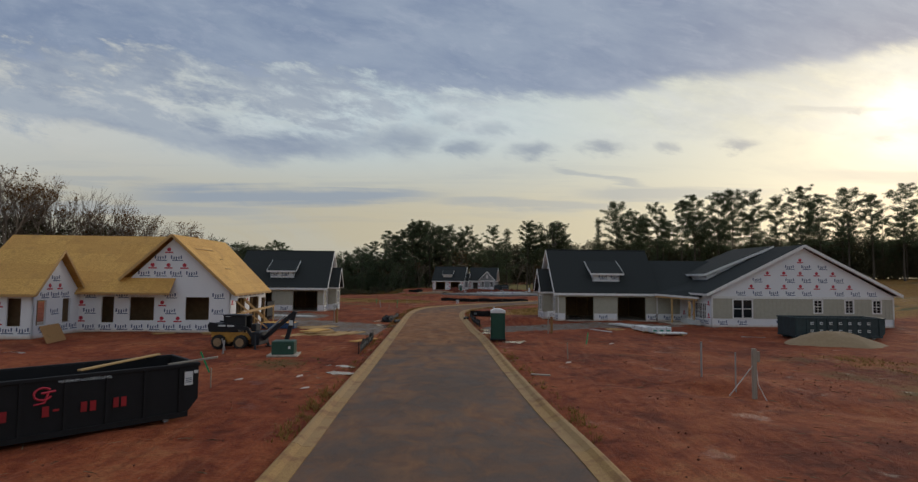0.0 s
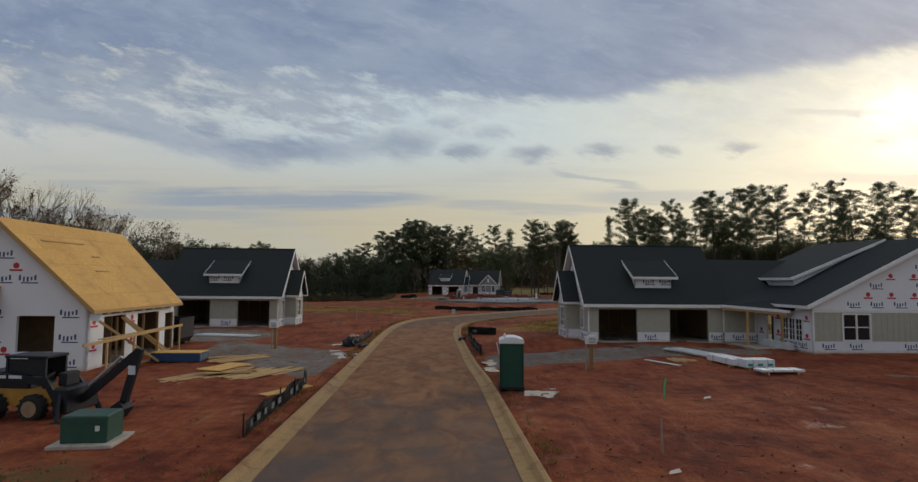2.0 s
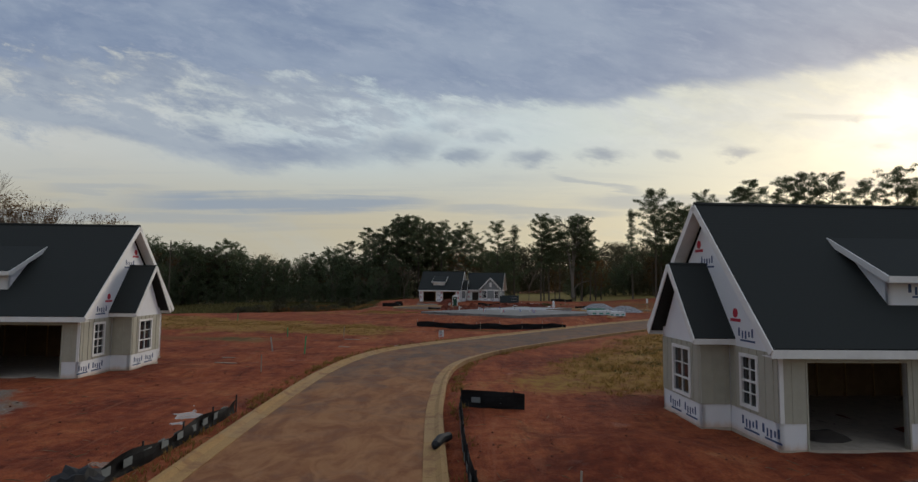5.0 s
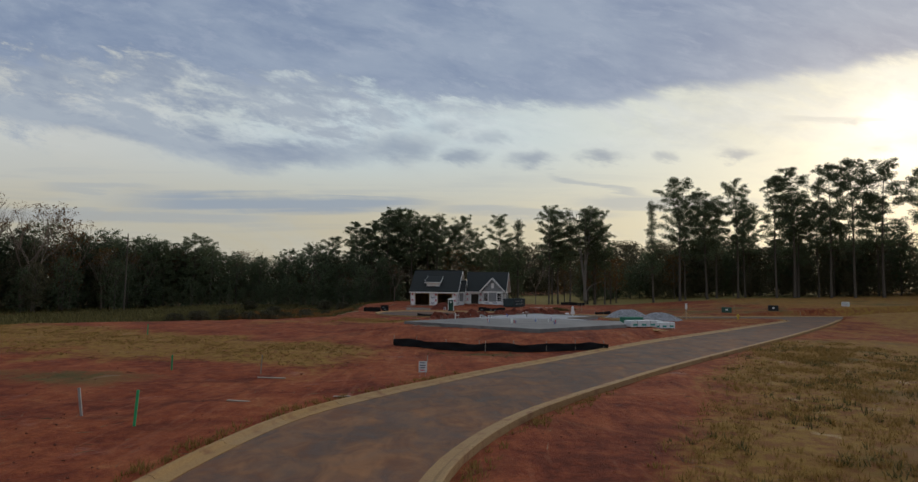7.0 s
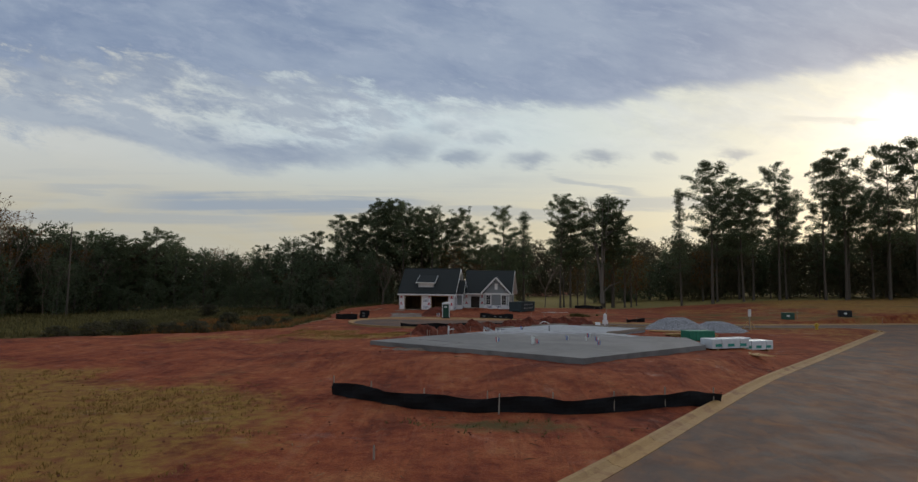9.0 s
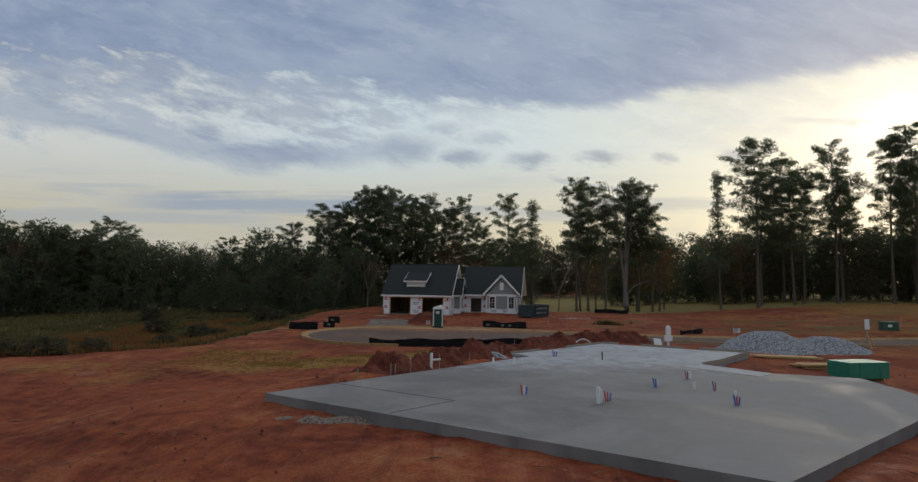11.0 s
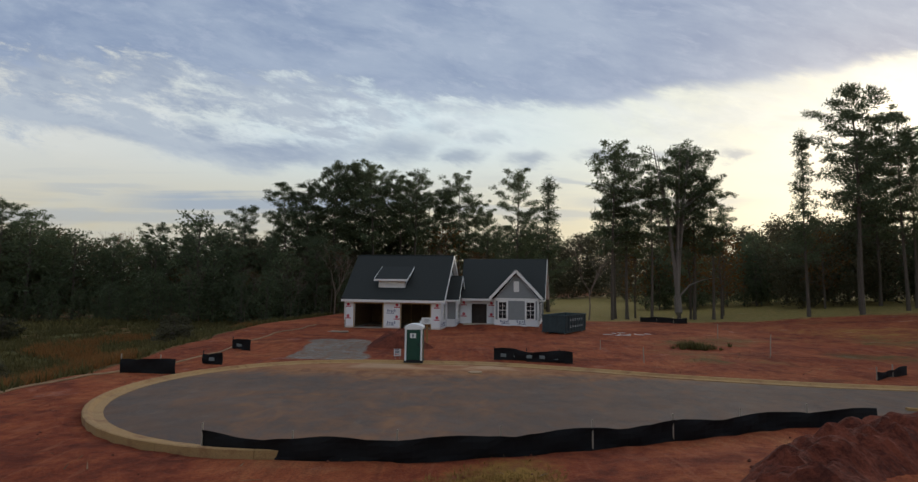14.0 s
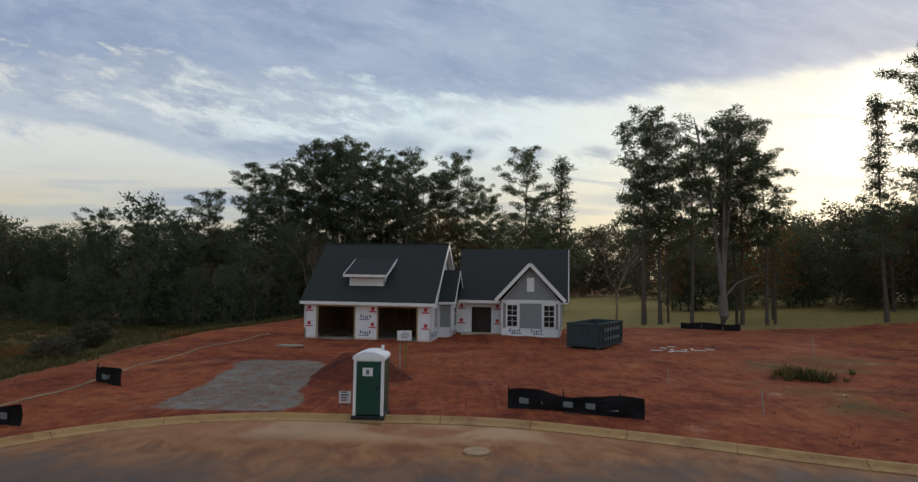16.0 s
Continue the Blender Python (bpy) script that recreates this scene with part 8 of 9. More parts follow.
def site_south():
    black_dumpster()
    lettered_bin("slate blue roll-off dumpster with pale lettering beside the gable", pose(25.9, 45.9, gz(29, 47), 0, 0, 1), 7.0, 2.35, 1.62, 7, 2)
    lettered_bin("slate blue roll-off dumpster with pale lettering before the far house", pose(11.3, 180.4, gz(12.5, 182), 0, 0, 58), 5.6, 2.3, 1.75, 6, 2)
    dumpster("black steel dumpster standing behind the wood house", pose(-23.2, 56.2, gz(-21, 57), 0, 0, 2), 4.4, 2.2, 1.85, M_BIN, 0.3, 6, 0.5)
    heap("sand_pile", "tan sand heap on red clay beside a dumpster", "sand", 26.6, 42.6, 3.6, 2.3, 1.3, M_SAND, 4, rough=0.06)
    toilet(pose(2.78, 42.75, gz(2.75, 42.7) + 0.04, 0, 0, 178), "dark green portable toilet with white roof beside the kerb")
    toilet(pose(-1.08, 160.75, 0.02, 0, 0, -2), "dark green portable toilet with white roof at the turning circle")
    machine()
    t = thing("transformer_cabinet", "dark green electrical cabinet on a concrete pad", "utility box", pose(-9.95, 34.3, gz(-10, 34.3), 0, 0, 8))
    part("pad", one_box(-0.85, 0.85, -0.75, 0.75, -0.15, 0.07, bevel=0.015), M_CONC, t)
    part("cabinet", one_box(-0.62, 0.62, -0.5, 0.5, 0.07, 0.82, bevel=0.03), M_CAB, t)
    part("lid_seam", one_box(-0.63, 0.63, -0.51, 0.51, 0.62, 0.64), M_CAB, t)
    part("notice", one_box(0.3, 0.42, -0.506, -0.5, 0.4, 0.55), M_SIGN, t)
    post_sign(7.5, 48.2, 8, "white permit sign on a wooden post by gravel drive")
    post_sign(-11.7, 54.9, -18, "white permit sign on wooden posts in clay")
    post_sign(-1.0, 171.3, 4, "white permit sign on a post before the far house", 0.75, 0.5, 1.75)
    yard_sign(-0.9, 92.4, 5, "small white yard sign beside the kerb", 0.42, 0.55)
    yard_sign(-2.2, 161.9, 5, "pale yard sign beside the portable toilet", 0.42, 0.42)
    yard_sign(28.6, 157.4, -15, "white yard sign beyond the cross street", 0.62, 0.45)
    yard_sign(68.0, 163.2, -20, "white yard sign at the road junction", 1.2, 0.8)
    yard_sign(27.5, 151.8, -15, "white yard sign beside the cross street", 0.6, 0.5)
    for x, y, h, m, lab, tl in ((-11.5, 28.3, 1.1, M_GREENPAINT, "bright green leaning survey stake", (8, -22)), (-9.9, 24.9, 0.85, M_GREYWOOD, "pale leaning survey stake on clay", (4, -7)),
                                (-13.4, 34.1, 0.85, M_GALV, "grey post before the skid steer", (0, 4)), (-13.9, 35.6, 0.8, M_GALV, "grey leaning post before the skid steer", (6, -16)),
                                (6.2, 33.7, 0.95, M_GREYWOOD, "pale survey stake on clay", (0, -4)), (8.8, 41.1, 0.85, M_GREENPAINT, "green tipped leaning survey stake", (0, 22)),
                                (10.9, 27.1, 1.55, M_GALV, "grey steel post on clay", (0, 0)), (11.45, 25.1, 1.6, M_GALV, "grey steel post on clay", (0, 1)),
                                (-11.8, 82.9, 1.0, M_GALV, "pale grey survey stake in clay", (0, -8)), (-9.3, 81.7, 1.15, M_GREENPAINT, "bright green survey stake in clay", (0, 3)), (-26, 112, 0.9, M_GREENPAINT, "green capped survey stake", (0, 0)),
                                (2.65, 103.0, 0.75, M_GREYWOOD, "grey survey post before the silt fence", (0, 2)), (-1.0, 97.6, 0.4, M_GREYWOOD, "short survey stake in clay", (0, 0)),
                                (12.7, 161.9, 0.95, M_GREYWOOD, "pale leaning survey stake on clay", (0, -4)), (11.6, 168.2, 0.75, M_GREYWOOD, "short pale stake on clay", (0, 0)), (22.3, 165.6, 1.5, M_GREYWOOD, "tall pale stake on clay", (0, 2)),
                                (24.4, 178, 1.3, M_GREYWOOD, "tall pale stake on clay", (0, 0)), (47.5, 161, 1.3, M_GREYWOOD, "tall pale stake across the street", (0, 4)), (57, 158, 1.1, M_GREYWOOD, "tall pale stake across the street", (0, 0)),
                                (3.6, 57.2, 0.75, M_GREYWOOD, "pale stake on the clay bank", (0, 4)), (2.9, 53.5, 0.8, M_PVC, "white leaning pipe stake", (0, -14)), (-9.4, 74.2, 0.9, M_GREYWOOD, "thin stake by the far lot", (0, 0)),
                                (-14, 93, 0.8, M_GREENPAINT, "green survey stake in straw grass", (0, 0)), (-9, 92, 1.0, M_GREYWOOD, "thin survey stake in straw grass", (0, 3))):
        stake(x, y, h, m, lab, tl, 0.075 if m in (M_GALV, M_GREENPAINT) else 0.045)
    p = thing("wooden_post", "weathered wooden meter post with a rope stay", "post", pose(11.75, 24.2, gz(11.7, 24.2)))
    part("post", one_box(-0.07, 0.07, -0.07, 0.07, -0.1, 1.95), M_GREYWOOD, p)
    part("box", one_box(0.07, 0.2, -0.06, 0.06, 1.45, 1.85), M_GREYWOOD, p)
    part("stay", one_tube([(-0.05, 0, 1.3), (-0.75, 0.5, 0.02)], 0.015, 5), M_PVC, p)
    part("cable", one_tube([(0.07, 0, 1.4), (0.12, -0.05, 0.6), (0.3, -0.3, 0.02)], 0.012, 5), M_PVC, p)
    # lumber before the left houses
    sheets("strand board sheets lying on boards beside gravel", -11.4, 46.6, 65, 2, 4)
    planks("lumber_stack", "long yellow boards fanned out on gravel", -11.9, 45.4, 68, 7, 4.6, 3, 0.24, 0.5, fan=4)
    planks("lumber_stack", "short yellow boards thrown across the others", -11.0, 45.9, 30, 9, 2.6, 41, 0.2, 0.3, fan=26, z=0.1)
    planks("lumber_stack", "yellow boards scattered on gravel", -8.6, 46.6, 75, 6, 2.4, 42, 0.2, 0.4, fan=16)
    planks("lumber_stack", "short yellow boards laid side by side on gravel", -9.6, 45.7, 62, 8, 3.2, 5, 0.22, 0.42, fan=7)
    planks("lumber_stack", "long yellow boards laid across the gravel", -12.2, 50.6, 52, 6, 3.8, 7, 0.2, 0.5, fan=8)
    planks("lumber_stack", "reddish timbers stacked beside the crate", -13.4, 51.3, 40, 5, 1.8, 8, 0.2, 0.5, layers=2, fan=5)
    planks("lumber_stack", "single long board on gravel", -17.2, 52.4, 30, 2, 4.5, 18, 0.2, 0.6, fan=6)
    planks("lumber_stack", "scrap of strand board in the clay", -6.85, 41.6, 62, 1, 2.8, 19, 0.6, 0.5, fan=3, mat=M_OSB)
    planks("scrap_lumber", "weathered plank lying in the clay", 4.0, 28.7, -18, 1, 1.0, 11, 0.2, 0.5, fan=3, mat=M_GREYWOOD)
    b = thing("blue_crate", "navy blue crate with a strand board lid", "crate", pose(-15.4, 49.9, gz(-15.4, 50), 0, 0, 3))
    part("body", one_box(-1.35, 1.35, -0.6, 0.6, 0.02, 0.48), M_NAVY, b)
    part("lid", one_box(-1.37, 1.37, -0.62, 0.62, 0.48, 0.51), M_OSB, b)
    for k in range(4):
        part("slat", one_box(1.352, 1.36, -0.45 + k * 0.24, -0.33 + k * 0.24, 0.1, 0.4), M_NET, b)
    w = thing("trim_bundle", "long white trim boards bundled on gravel", "lumber", pose(-18.6, 63.6, gz(-18.6, 63.6), 0, 0, -8), "lumber stacks")
    for k in range(9):
        part("trim_board", one_box(-2.6 + 0.25 * (k % 3), 2.6 - 0.3 * (k % 4), -0.55 + 0.13 * k, -0.43 + 0.13 * k, 0.06 + 0.03 * (k % 2), 0.1 + 0.05 * (k % 2)), M_TRIM, w)
    w = thing("trim_bundle", "long white trim boards piled before the garage", "lumber", pose(15.6, 55.2, gz(15.6, 55.2), 0, 0, 105), "lumber stacks")
    for k in range(16):
        m = pose(0, 0, 0, 0, 0, (k * 7 % 11) - 5)
        part("trim_board", one_box(-2.4 + 0.2 * (k % 5), 2.3 - 0.25 * (k % 4), -0.6 + 0.09 * k, -0.5 + 0.09 * k, 0.05 + 0.05 * (k % 4), 0.09 + 0.05 * (k % 4), m=m), M_TRIM, w)
    bundle("pale wrapped siding pack lying on clay", 15.6, 50.3, 100, 2.4, 1.0, 0.34, M_SIGN)
    bundle("pale wrapped siding pack with teal print on clay", 16.5, 49.0, 8, 1.7, 0.9, 0.42, M_WRAPPED, M_TEAL)
    bundle("low pale siding pack lying on clay", 16.9, 47.4, 6, 2.3, 0.8, 0.12, M_SIGN)
    planks("pallet_boards", "yellow pallet slats beside the white boards", 13.6, 51.9, 100, 9, 1.6, 23, 0.1, 0.36, fan=3)
    planks("lumber_stack", "single white board lying on gravel", 12.2, 50.6, 118, 1, 2.8, 25, 0.2, 0.5, fan=2, mat=M_TRIM)
    heap("debris_heap", "builder's rubble in the garage doorway", "debris", 12.2, 62.8, 0.9, 0.7, 0.4, M_DARK, 12, lift=0.08)
    # things about the wood house
    b = thing("block_stack", "low stack of pale veneer blocks under the porch", "blocks", pose(10.1, 61.35, 0.05, 0, 0, 3.5))
    for r in range(5):
        for k in range(9):
            part("block", one_box(12.55, 12.95, -5.0 + 0.4 * k + 0.1 * (r % 2), -4.63 + 0.4 * k + 0.1 * (r % 2), 0.02 + r * 0.095, 0.105 + r * 0.095), M_SIGN, b)
    p = thing("leaning_board", "strand board sheet leaning on the wing corner", "plywood", pose(0, 0, 0))
    part("sheet", slab_of([(-26.1, 37.5, 0.02), (-26.65, 40.0, 0.02), (-27.75, 40.7, 1.05), (-27.2, 38.2, 1.05)], 0.03), M_BOARD, p)
    p = thing("scaffold", "rough lumber scaffold along the house side", "scaffold", pose(-18.4, 45.8, 0, 0, 0, 3.5))
    for u, v in ((1.7, -0.6), (1.75, 1.8), (1.8, 4.3), (1.85, 6.9)):
        part("upright", one_box(u - 0.045, u + 0.045, v - 0.045, v + 0.045, 0.0, 1.65), M_WOOD, p)
    part("rail", one_beam((1.75, -2.6, 1.56), (1.85, 7.3, 1.72), 0.05, 0.14), M_WOOD, p)
    part("plank_deck", one_beam((1.55, -0.9, 1.68), (1.68, 7.0, 1.72), 0.24, 0.04), M_WOOD, p)
    part("brace", one_beam((0.6, 0.2, 2.6), (2.4, 3.2, 0.05), 0.05, 0.12), M_WOOD, p)
    part("brace", one_beam((0.6, 2.9, 2.5), (2.3, 5.4, 0.05), 0.05, 0.12), M_WOOD, p)
    part("brace", one_beam((0.55, 2.7, 2.5), (2.2, 5.1, 0.05), 0.05, 0.12), M_WOOD, p)
    part("foot_board", one_beam((1.8, -0.8, 0.1), (1.9, 7.1, 0.1), 0.05, 0.12), M_WOOD, p)
    planks("scrap_lumber", "lumber offcuts against the house wall", -22.5, 44.3, 20, 5, 1.4, 33, 0.1, 0.3, fan=30)
    planks("scrap_lumber", "lumber trestle offcuts against the house wall", -18.8, 44.9, 5, 6, 1.6, 34, 0.1, 0.25, layers=3, fan=14)
    # fences and drain guards along the kerbs
    silt_fence([(-5.75, 34.7), (-5.95, 38.0), (-6.1, 41.5), (-6.4, 43.6)], "black silt fence with pale print beside the kerb", 0.65, True, 0.18, 20)
    silt_fence([(-7.1, 57.4), (-7.0, 61.0), (-7.1, 65.4)], "slumped black silt fence at the drain inlet", 0.55, True, 0.22, 21)
    silt_fence([(1.75, 53.4), (1.45, 56.8), (1.15, 60.2), (0.95, 66.4)], "slumped black silt fence beside the kerb", 0.6, True, 0.2, 22)
    silt_fence([(1.0, 66.7), (3.4, 66.3)], "black silt fence with pale print across the lot", 0.65, True, 0.05, 23)
    for x, y in ((-6.2, 56.6), (0.5, 61.5)):
        b = thing("inlet_bag", "black filter sock lying on the drain inlet", "filter sock", pose(x, y, 0.14, 0, 0, 70), "inlet bags")
        bm = one_tube([(-0.6, 0, 0), (-0.5, 0, 0.02), (0.0, 0.05, 0.05), (0.5, 0, 0.02), (0.6, 0, 0)], [0.05, 0.13, 0.15, 0.13, 0.05], 10)
        part("sock", bm, M_BLACK, b)
    b = thing("crumpled_fabric", "crumpled black fabric heap at the drain inlet", "fabric", pose(-7.25, 57.2, gz(-7.2, 57.2)))
    bm = bmesh.new()
    bmesh.ops.create_icosphere(bm, subdivisions=3, radius=0.5)
    for v in bm.verts:
        v.co *= 1 + 0.5 * noise.noise(v.co * 4)
        v.co.z = max(-0.05, v.co.z * 0.9 + 0.2)
    part("cloth", bm, M_BLACK, b)
    for x, y, rx, ry, tn, sd in ((-6.1, 28.1, 1.15, 0.8, 20, 1), (-5.7, 30.3, 0.95, 0.55, 10, 2), (2.15, 50.6, 0.4, 1.3, 0, 3), (2.2, 47.6, 0.42, 0.9, 8, 4), (-7.0, 53.4, 0.95, 2.0, 12, 5), (-8.1, 58.6, 0.9, 1.4, 0, 6),
                                 (-8.6, 64.8, 0.5, 1.4, 20, 7), (4.0, 41.6, 1.05, 1.3, 10, 8), (23.2, 47.2, 2.3, 0.5, -8, 9), (-24.8, 33.8, 1.0, 0.5, 10, 10), (13.4, 58.7, 1.5, 0.5, 0, 11), (6.0, 161.9, 1.6, 0.3, -12, 12)):
        puddle(x, y, rx, ry, tn, sd)
    for k, (x, y, tn) in enumerate(((-6.0, 24.7, 10), (-6.9, 27.0, 50), (-9.4, 26.5, 0), (16.6, 181.4, 20), (18.2, 181.8, 60), (17.3, 181.2, -30), (10.5, 41, 15), (5.9, 32.0, 20))):
        l = thing("litter", "scrap of white house wrap lying on clay", "litter", pose(x, y, gz(x, y) + 0.03, 3, -2, tn), "litter")
        part("scrap", slab_of([(-0.2, -0.05, 0), (0.15, -0.08, 0.02), (0.2, 0.06, 0.05), (-0.05, 0.08, 0.02)], 0.01), M_WRAP, l)
    # about the far house
    planks("lumber_stack", "low stack of pale boards before the far garage", -9.9, 180.3, -8, 8, 1.7, 51, 0.2, 0.3, layers=2, fan=4, mat=M_GREYWOOD)
    heap("spoil_heap", "dark heap of dug red clay behind the toilet", "soil", -2.6, 168.6, 2.6, 2.3, 0.85, M_SPOIL, 31, rough=0.22)
    w = thing("straw_wattle", "low tan straw wattle along the edge of the hollow", "wattle")
    line = resample(smooth_line([(-17.6, 147.5), (-17.0, 152.0), (-15.4, 156.0), (-14.2, 160.0), (-14.0, 163.6), (-14.4, 167.6), (-14.8, 174.4), (-14.7, 181.7), (-13.8, 191.0)]), 0.8)
    for k in range(0, len(line) - 4, 4):
        part("roll", one_tube([(p.x, p.y, gz(p.x, p.y) + 0.02) for p in line[k:k + 5]], 0.06, 6), M_WATTLE, w)
    for k, (x, y, a, l) in enumerate(((15.4, 180.9, 10, 0.9), (16.2, 180.4, 40, 0.6), (16.9, 180.6, -15, 1.1), (17.6, 181.3, 70, 0.7), (18.4, 181.0, 5, 0.9), (19.3, 181.4, -35, 0.6), (17.3, 183.2, 20, 0.8), (16.4, 182.4, -60, 0.5), (-8.1, 91.0, 8, 1.3), (-7.5, 85.5, -4, 0.9), (-3.8, 86.9, 20, 0.7), (-12.6, 77.4, 5, 1.2), (-13.5, 80.0, 12, 0.8))):
        b = thing("scrap_board", "pale splintered board scrap lying on clay", "lumber", pose(x, y, gz(x, y) + 0.02, 0, 2, a), "scrap boards")
        part("plank", one_box(-l / 2, l / 2, -0.06 - 0.02 * (k % 3), 0.07, 0.0, 0.03), M_SIGN if k < 8 else M_GREYWOOD, b)
    p = thing("utility_pole", "weathered wooden utility pole before the dark wood", "pole", pose(-79.3, 196.5, gz(-79.3, 196.5)))
    part("shaft", one_tube([(0, 0, -0.5), (0, 0, 18.5)], [0.2, 0.12], 8), M_BARK, p)
    c = thing("manhole_cover", "rusty iron manhole cover in the turning circle", "manhole", pose(2.4, 156.9, 0.07))
    part("lid", one_tube([(0, 0, -0.05), (0, 0, 0.025)], 0.36, 24), M_RIM, c)


site_north()
site_south()


# ---- grass, weeds, clods ----
def tufts(name, label, count, spot, mat, seed, blades=7, height=0.28, spread=0.16, width=0.02):
    """Tufts of thin blades over the ground, as one mass."""
    rng = random.Random(seed)
    vs, fs = [], []
    made = tries = 0
    while made < count and tries < count * 30:
        tries += 1
        x, y, dens = spot(rng)
        if rng.random() > dens or paved(x, y) < 0.15:
            continue
        made += 1
        z = gz(x, y) - 0.02
        size = rng.uniform(0.5, 1.3)
        for _ in range(blades):
            a, r = rng.uniform(0, 6.283), rng.uniform(0, spread)
            bx, by = x + r * math.cos(a), y + r * math.sin(a)
            out = rng.uniform(0.05, 0.9) * height * size
            hh = height * size * rng.uniform(0.5, 1.1)
            i = len(vs)
            c, s = math.cos(a + 1.57) * width, math.sin(a + 1.57) * width
            vs += [(bx - c, by - s, z), (bx + c, by + s, z), (bx + math.cos(a) * out, by + math.sin(a) * out, z + hh)]
            fs.append((i, i + 1, i + 2))
    me = bpy.data.meshes.new(name)
    me.from_pydata(vs, [], fs)
    me.materials.append(mat)
    return tagged(new(name, me), label, "grass", kind="stuff")


M_STRAW = material("straw_blades", leaf_build((0.20, 0.120, 0.035), (0.36, 0.232, 0.075)), 0.85, 0, 0.2)
M_WEED = material("weed_blades", leaf_build((0.070, 0.066, 0.024), (0.20, 0.165, 0.062)), 0.85, 0, 0.2)
M_SEDGE = material("rusty_sedge", leaf_build((0.18, 0.082, 0.026), (0.34, 0.165, 0.055)), 0.85, 0, 0.2)


def around(x0, x1, y0, y1, which):
    def spot(rng):
        x, y = rng.uniform(x0, x1), rng.uniform(y0, y1)
        v = cover_at(x, y)[which]
        return x, y, max(0.0, v - 0.25) * 1.2 * max(0.05, 0.45 + 1.2 * lumps(x, y, 0.45, 11) + 0.9 * lumps(x, y, 0.16, 29))

    return spot


def along_kerb(rng):
    p = LINE_L[rng.randrange(20, 110)] if rng.random() < 0.6 else LINE_R[rng.randrange(20, 110)]
    d = rng.uniform(0.1, 0.8)
    return p.x + (-d if p in LINE_L else d), p.y + rng.uniform(-0.8, 0.8), 0.25 + 0.8 * (lumps(p.x, p.y, 0.25, 4) > 0.05)


tufts("straw_grass", "dry straw coloured grass", 9000, around(6, 34, 68, 114, 0), M_STRAW, 1, 7, 0.20, 0.2)
tufts("weeds", "dark weed clumps among dry grass", 900, lambda r: ((x := r.uniform(7, 34)), (y := r.uniform(68, 112)), cover_at(x, y)[0] * step(lumps(x, y, 0.32, 37), 0.0, 0.3)), M_WEED, 15, 8, 0.24, 0.22, 0.025)
tufts("straw_grass", "dry straw coloured grass", 4500, around(-45, -4, 84, 122, 0), M_STRAW, 2, 6, 0.12, 0.22)
tufts("straw_grass", "thin dry grass strip beyond the slab", 3600, around(-15, 6, 124, 143, 0), M_STRAW, 3, 6, 0.10, 0.25)
tufts("straw_grass", "thin dry grass on clay", 2500, around(12, 34, 12, 44, 0), M_STRAW, 4, 5, 0.14, 0.25)
tufts("verge_grass", "ragged dry grass along the kerb", 900, along_kerb, M_STRAW, 5, 7, 0.2, 0.15)
tufts("weeds", "rank dark weeds filling the hollow", 9000, around(-50, -14, 122, 214, 1), M_WEED, 6, 8, 0.55, 0.4, 0.05)
tufts("weeds", "rank dark weeds beyond the hollow", 7000, around(-118, -50, 122, 214, 1), M_WEED, 16, 7, 0.8, 0.7, 0.09)
tufts("sedge", "rusty sedge in the weedy hollow", 9000, lambda r: ((x := r.uniform(-40, -18)), (y := r.uniform(128, 190)), 1.0 if cover_at(x, y)[1] > 0.6 and abs(lumps(x, y, 0.09, 21)) < 0.2 else 0.0), M_SEDGE, 7, 8, 0.6, 0.35, 0.03)
tufts("weeds", "low weeds on clay", 700, lambda r: ((x := r.uniform(-14, 8)), (y := r.uniform(26, 104)), cover_at(x, y)[1] * 0.6 if (y < 36 or y > 98) else 0.0), M_WEED, 8, 6, 0.14, 0.15)
tufts("weed_clump", "dark weed clump on the clay bank", 60, lambda r: (r.gauss(19.2, 0.9), r.gauss(170.4, 0.5), 1.0), M_WEED, 9, 14, 0.55, 0.25, 0.04)


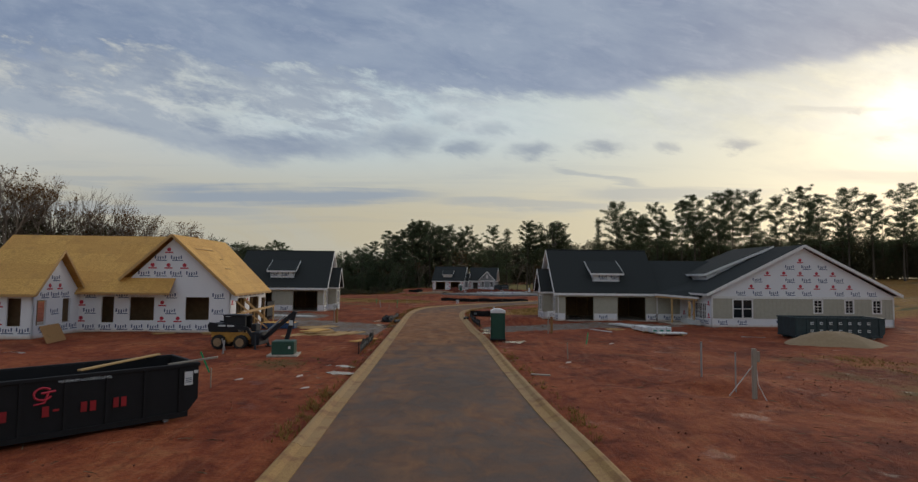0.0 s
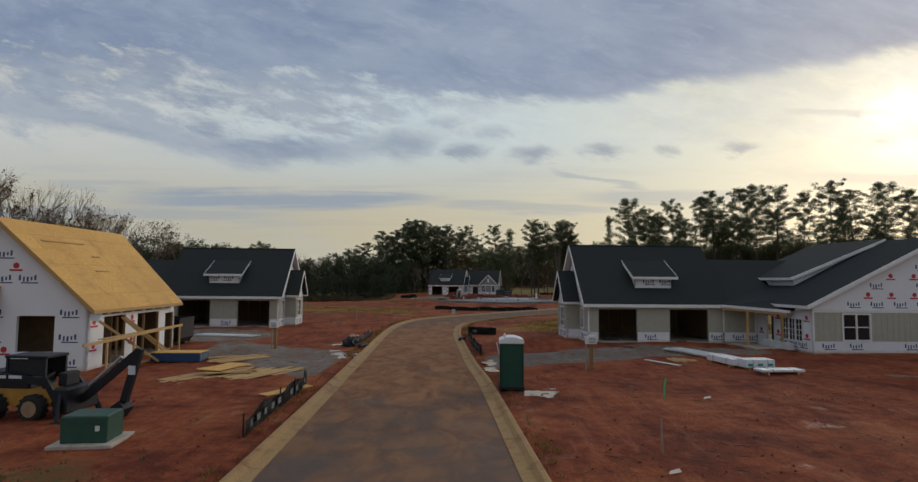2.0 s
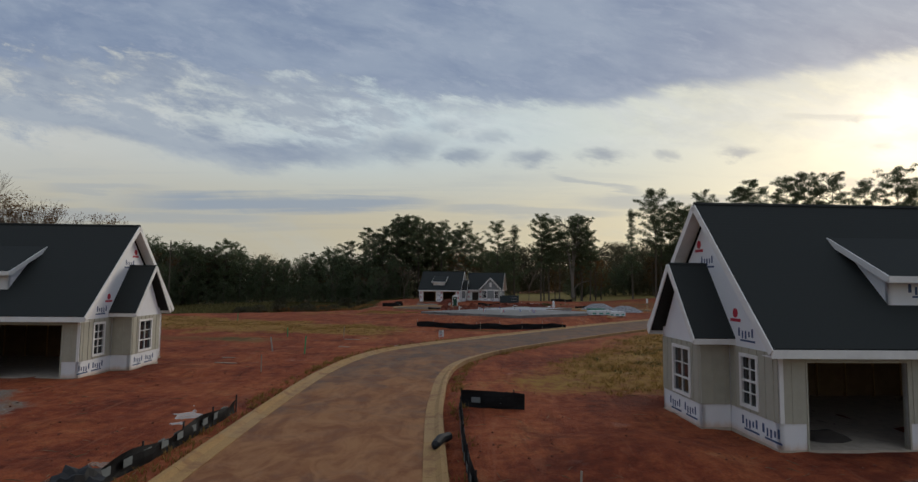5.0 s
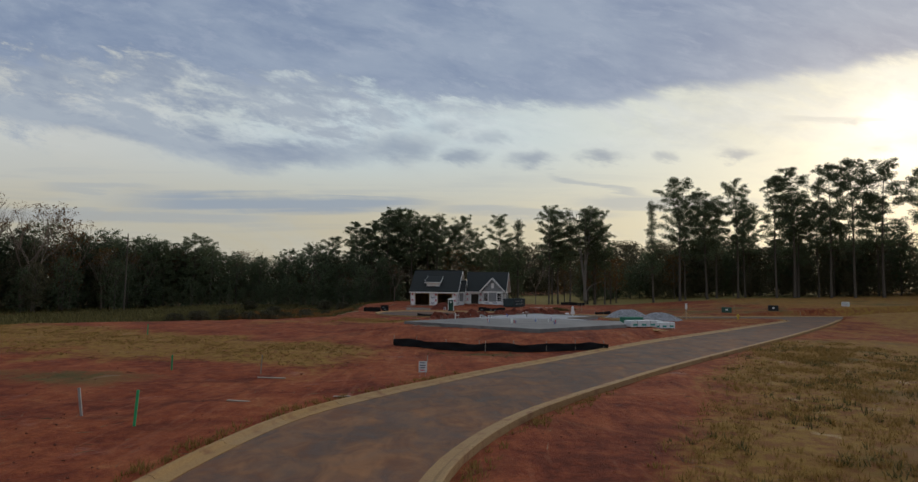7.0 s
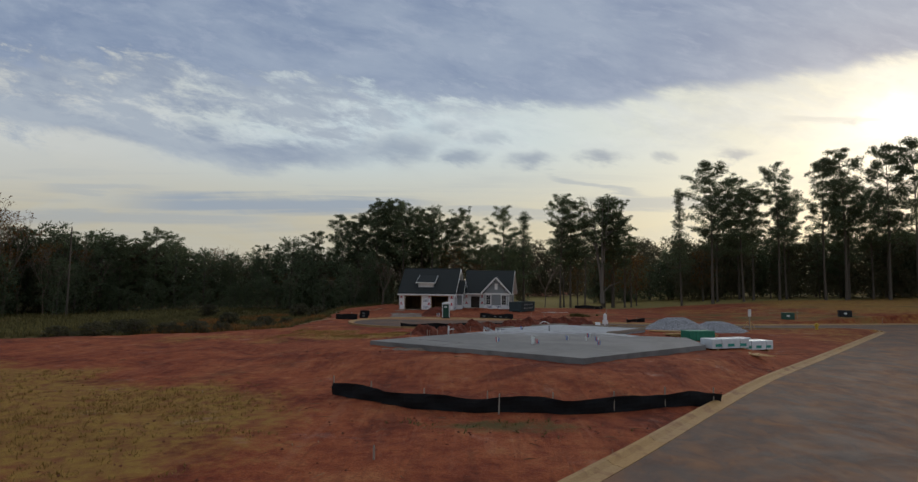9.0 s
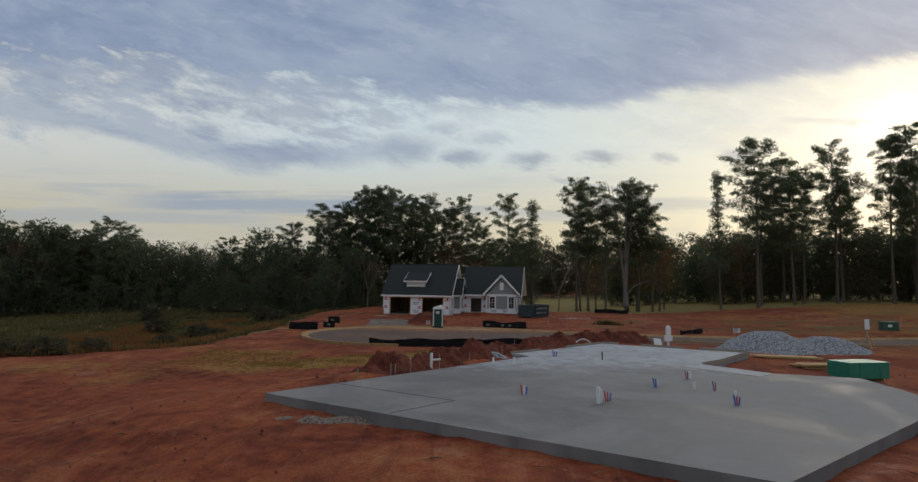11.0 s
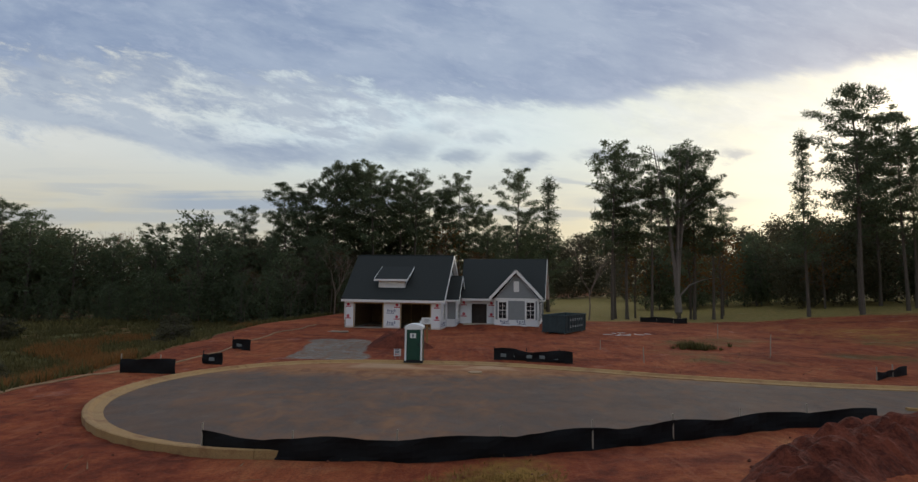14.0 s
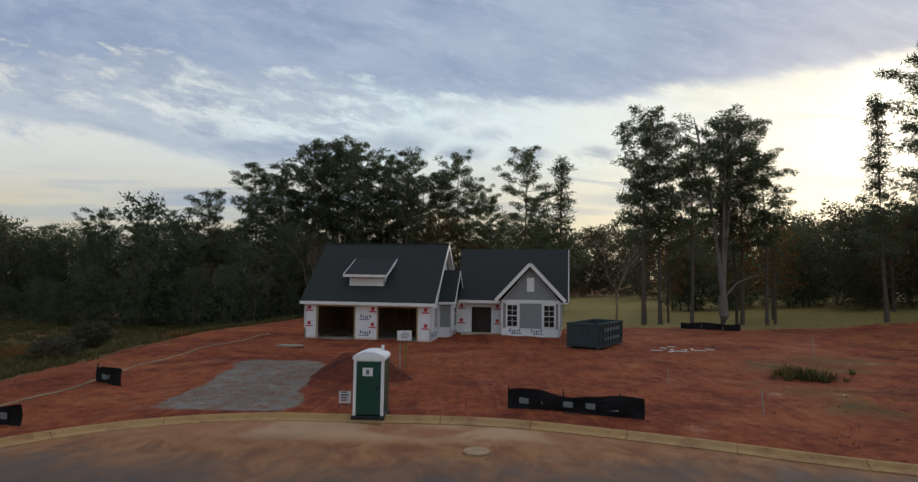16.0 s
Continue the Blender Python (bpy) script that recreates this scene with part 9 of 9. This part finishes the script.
def clods(count, seed):
    """Loose clods and stones over the clay near the road."""
    rng = random.Random(seed)
    bm_v, bm_f = [], []
    base = [(1, 0, 0), (-1, 0, 0), (0, 1, 0), (0, -1, 0), (0, 0, 1), (0, 0, -1)]
    tri = [(0, 2, 4), (2, 1, 4), (1, 3, 4), (3, 0, 4), (2, 0, 5), (1, 2, 5), (3, 1, 5), (0, 3, 5)]
    made = 0
    while made < count:
        x, y = rng.uniform(-22, 26), rng.choice((rng.uniform(8, 75), rng.uniform(75, 185)))
        near_bank = line_dist(x, y, RIDGE) < 2.2
        if paved(x, y) < 0.1 or (not near_bank and rng.random() > 0.22 + 0.8 * (lumps(x, y, 0.3, 31) > 0.12)) or off_poly(x, y, SLAB) < 0.2:
            continue
        made += 1
        r = rng.uniform(0.015, 0.055) * (1.5 if near_bank else 1)
        z = gz(x, y) + r * 0.3
        i = len(bm_v)
        bm_v += [(x + p[0] * r * rng.uniform(0.6, 1.3), y + p[1] * r * rng.uniform(0.6, 1.3), z + p[2] * r * rng.uniform(0.5, 0.9)) for p in base]
        bm_f += [tuple(i + k for k in t) for t in tri]
    me = bpy.data.meshes.new("clods")
    me.from_pydata(bm_v, [], bm_f)
    me.materials.append(M_CLOD)
    tagged(new("clods", me), "loose clods of red clay", "soil", kind="stuff")


M_CLOD = plain("clay_clod", (0.17, 0.055, 0.032), 0.95, vary=0.5)
clods(5200, 3)


def scraps(count, seed):
    """Twigs, splinters and straw scattered over the clay."""
    rng = random.Random(seed)
    vs, fs = [], []
    made = 0
    while made < count:
        x, y = rng.uniform(-20, 24), rng.choice((rng.uniform(10, 70), rng.uniform(70, 180)))
        if paved(x, y) < 0.15 or off_poly(x, y, SLAB) < 0.2 or rng.random() > 0.15 + 0.9 * (lumps(x, y, 0.25, 43) > 0.1):
            continue
        made += 1
        a, l, w, z = rng.uniform(0, 6.283), rng.uniform(0.05, 0.32), rng.uniform(0.006, 0.022), gz(x, y) + 0.02
        c, d = math.cos(a), math.sin(a)
        i = len(vs)
        vs += [(x - c * l - d * w, y - d * l + c * w, z), (x - c * l + d * w, y - d * l - c * w, z), (x + c * l, y + d * l, z + rng.uniform(0, 0.05)), (x, y, z + w * 1.5)]
        fs += [(i, i + 1, i + 3), (i + 1, i + 2, i + 3), (i + 2, i, i + 3)]
    me = bpy.data.meshes.new("twig_litter")
    me.from_pydata(vs, [], fs)
    me.materials.append(M_TWIGS)
    tagged(new("twig_litter", me), "dry twigs, splinters and straw on clay", "litter", kind="stuff")


M_TWIGS = material("dry_twigs", leaf_build((0.10, 0.062, 0.035), (0.42, 0.32, 0.20)), 0.9, 0, 0.2)
scraps(3200, 8)
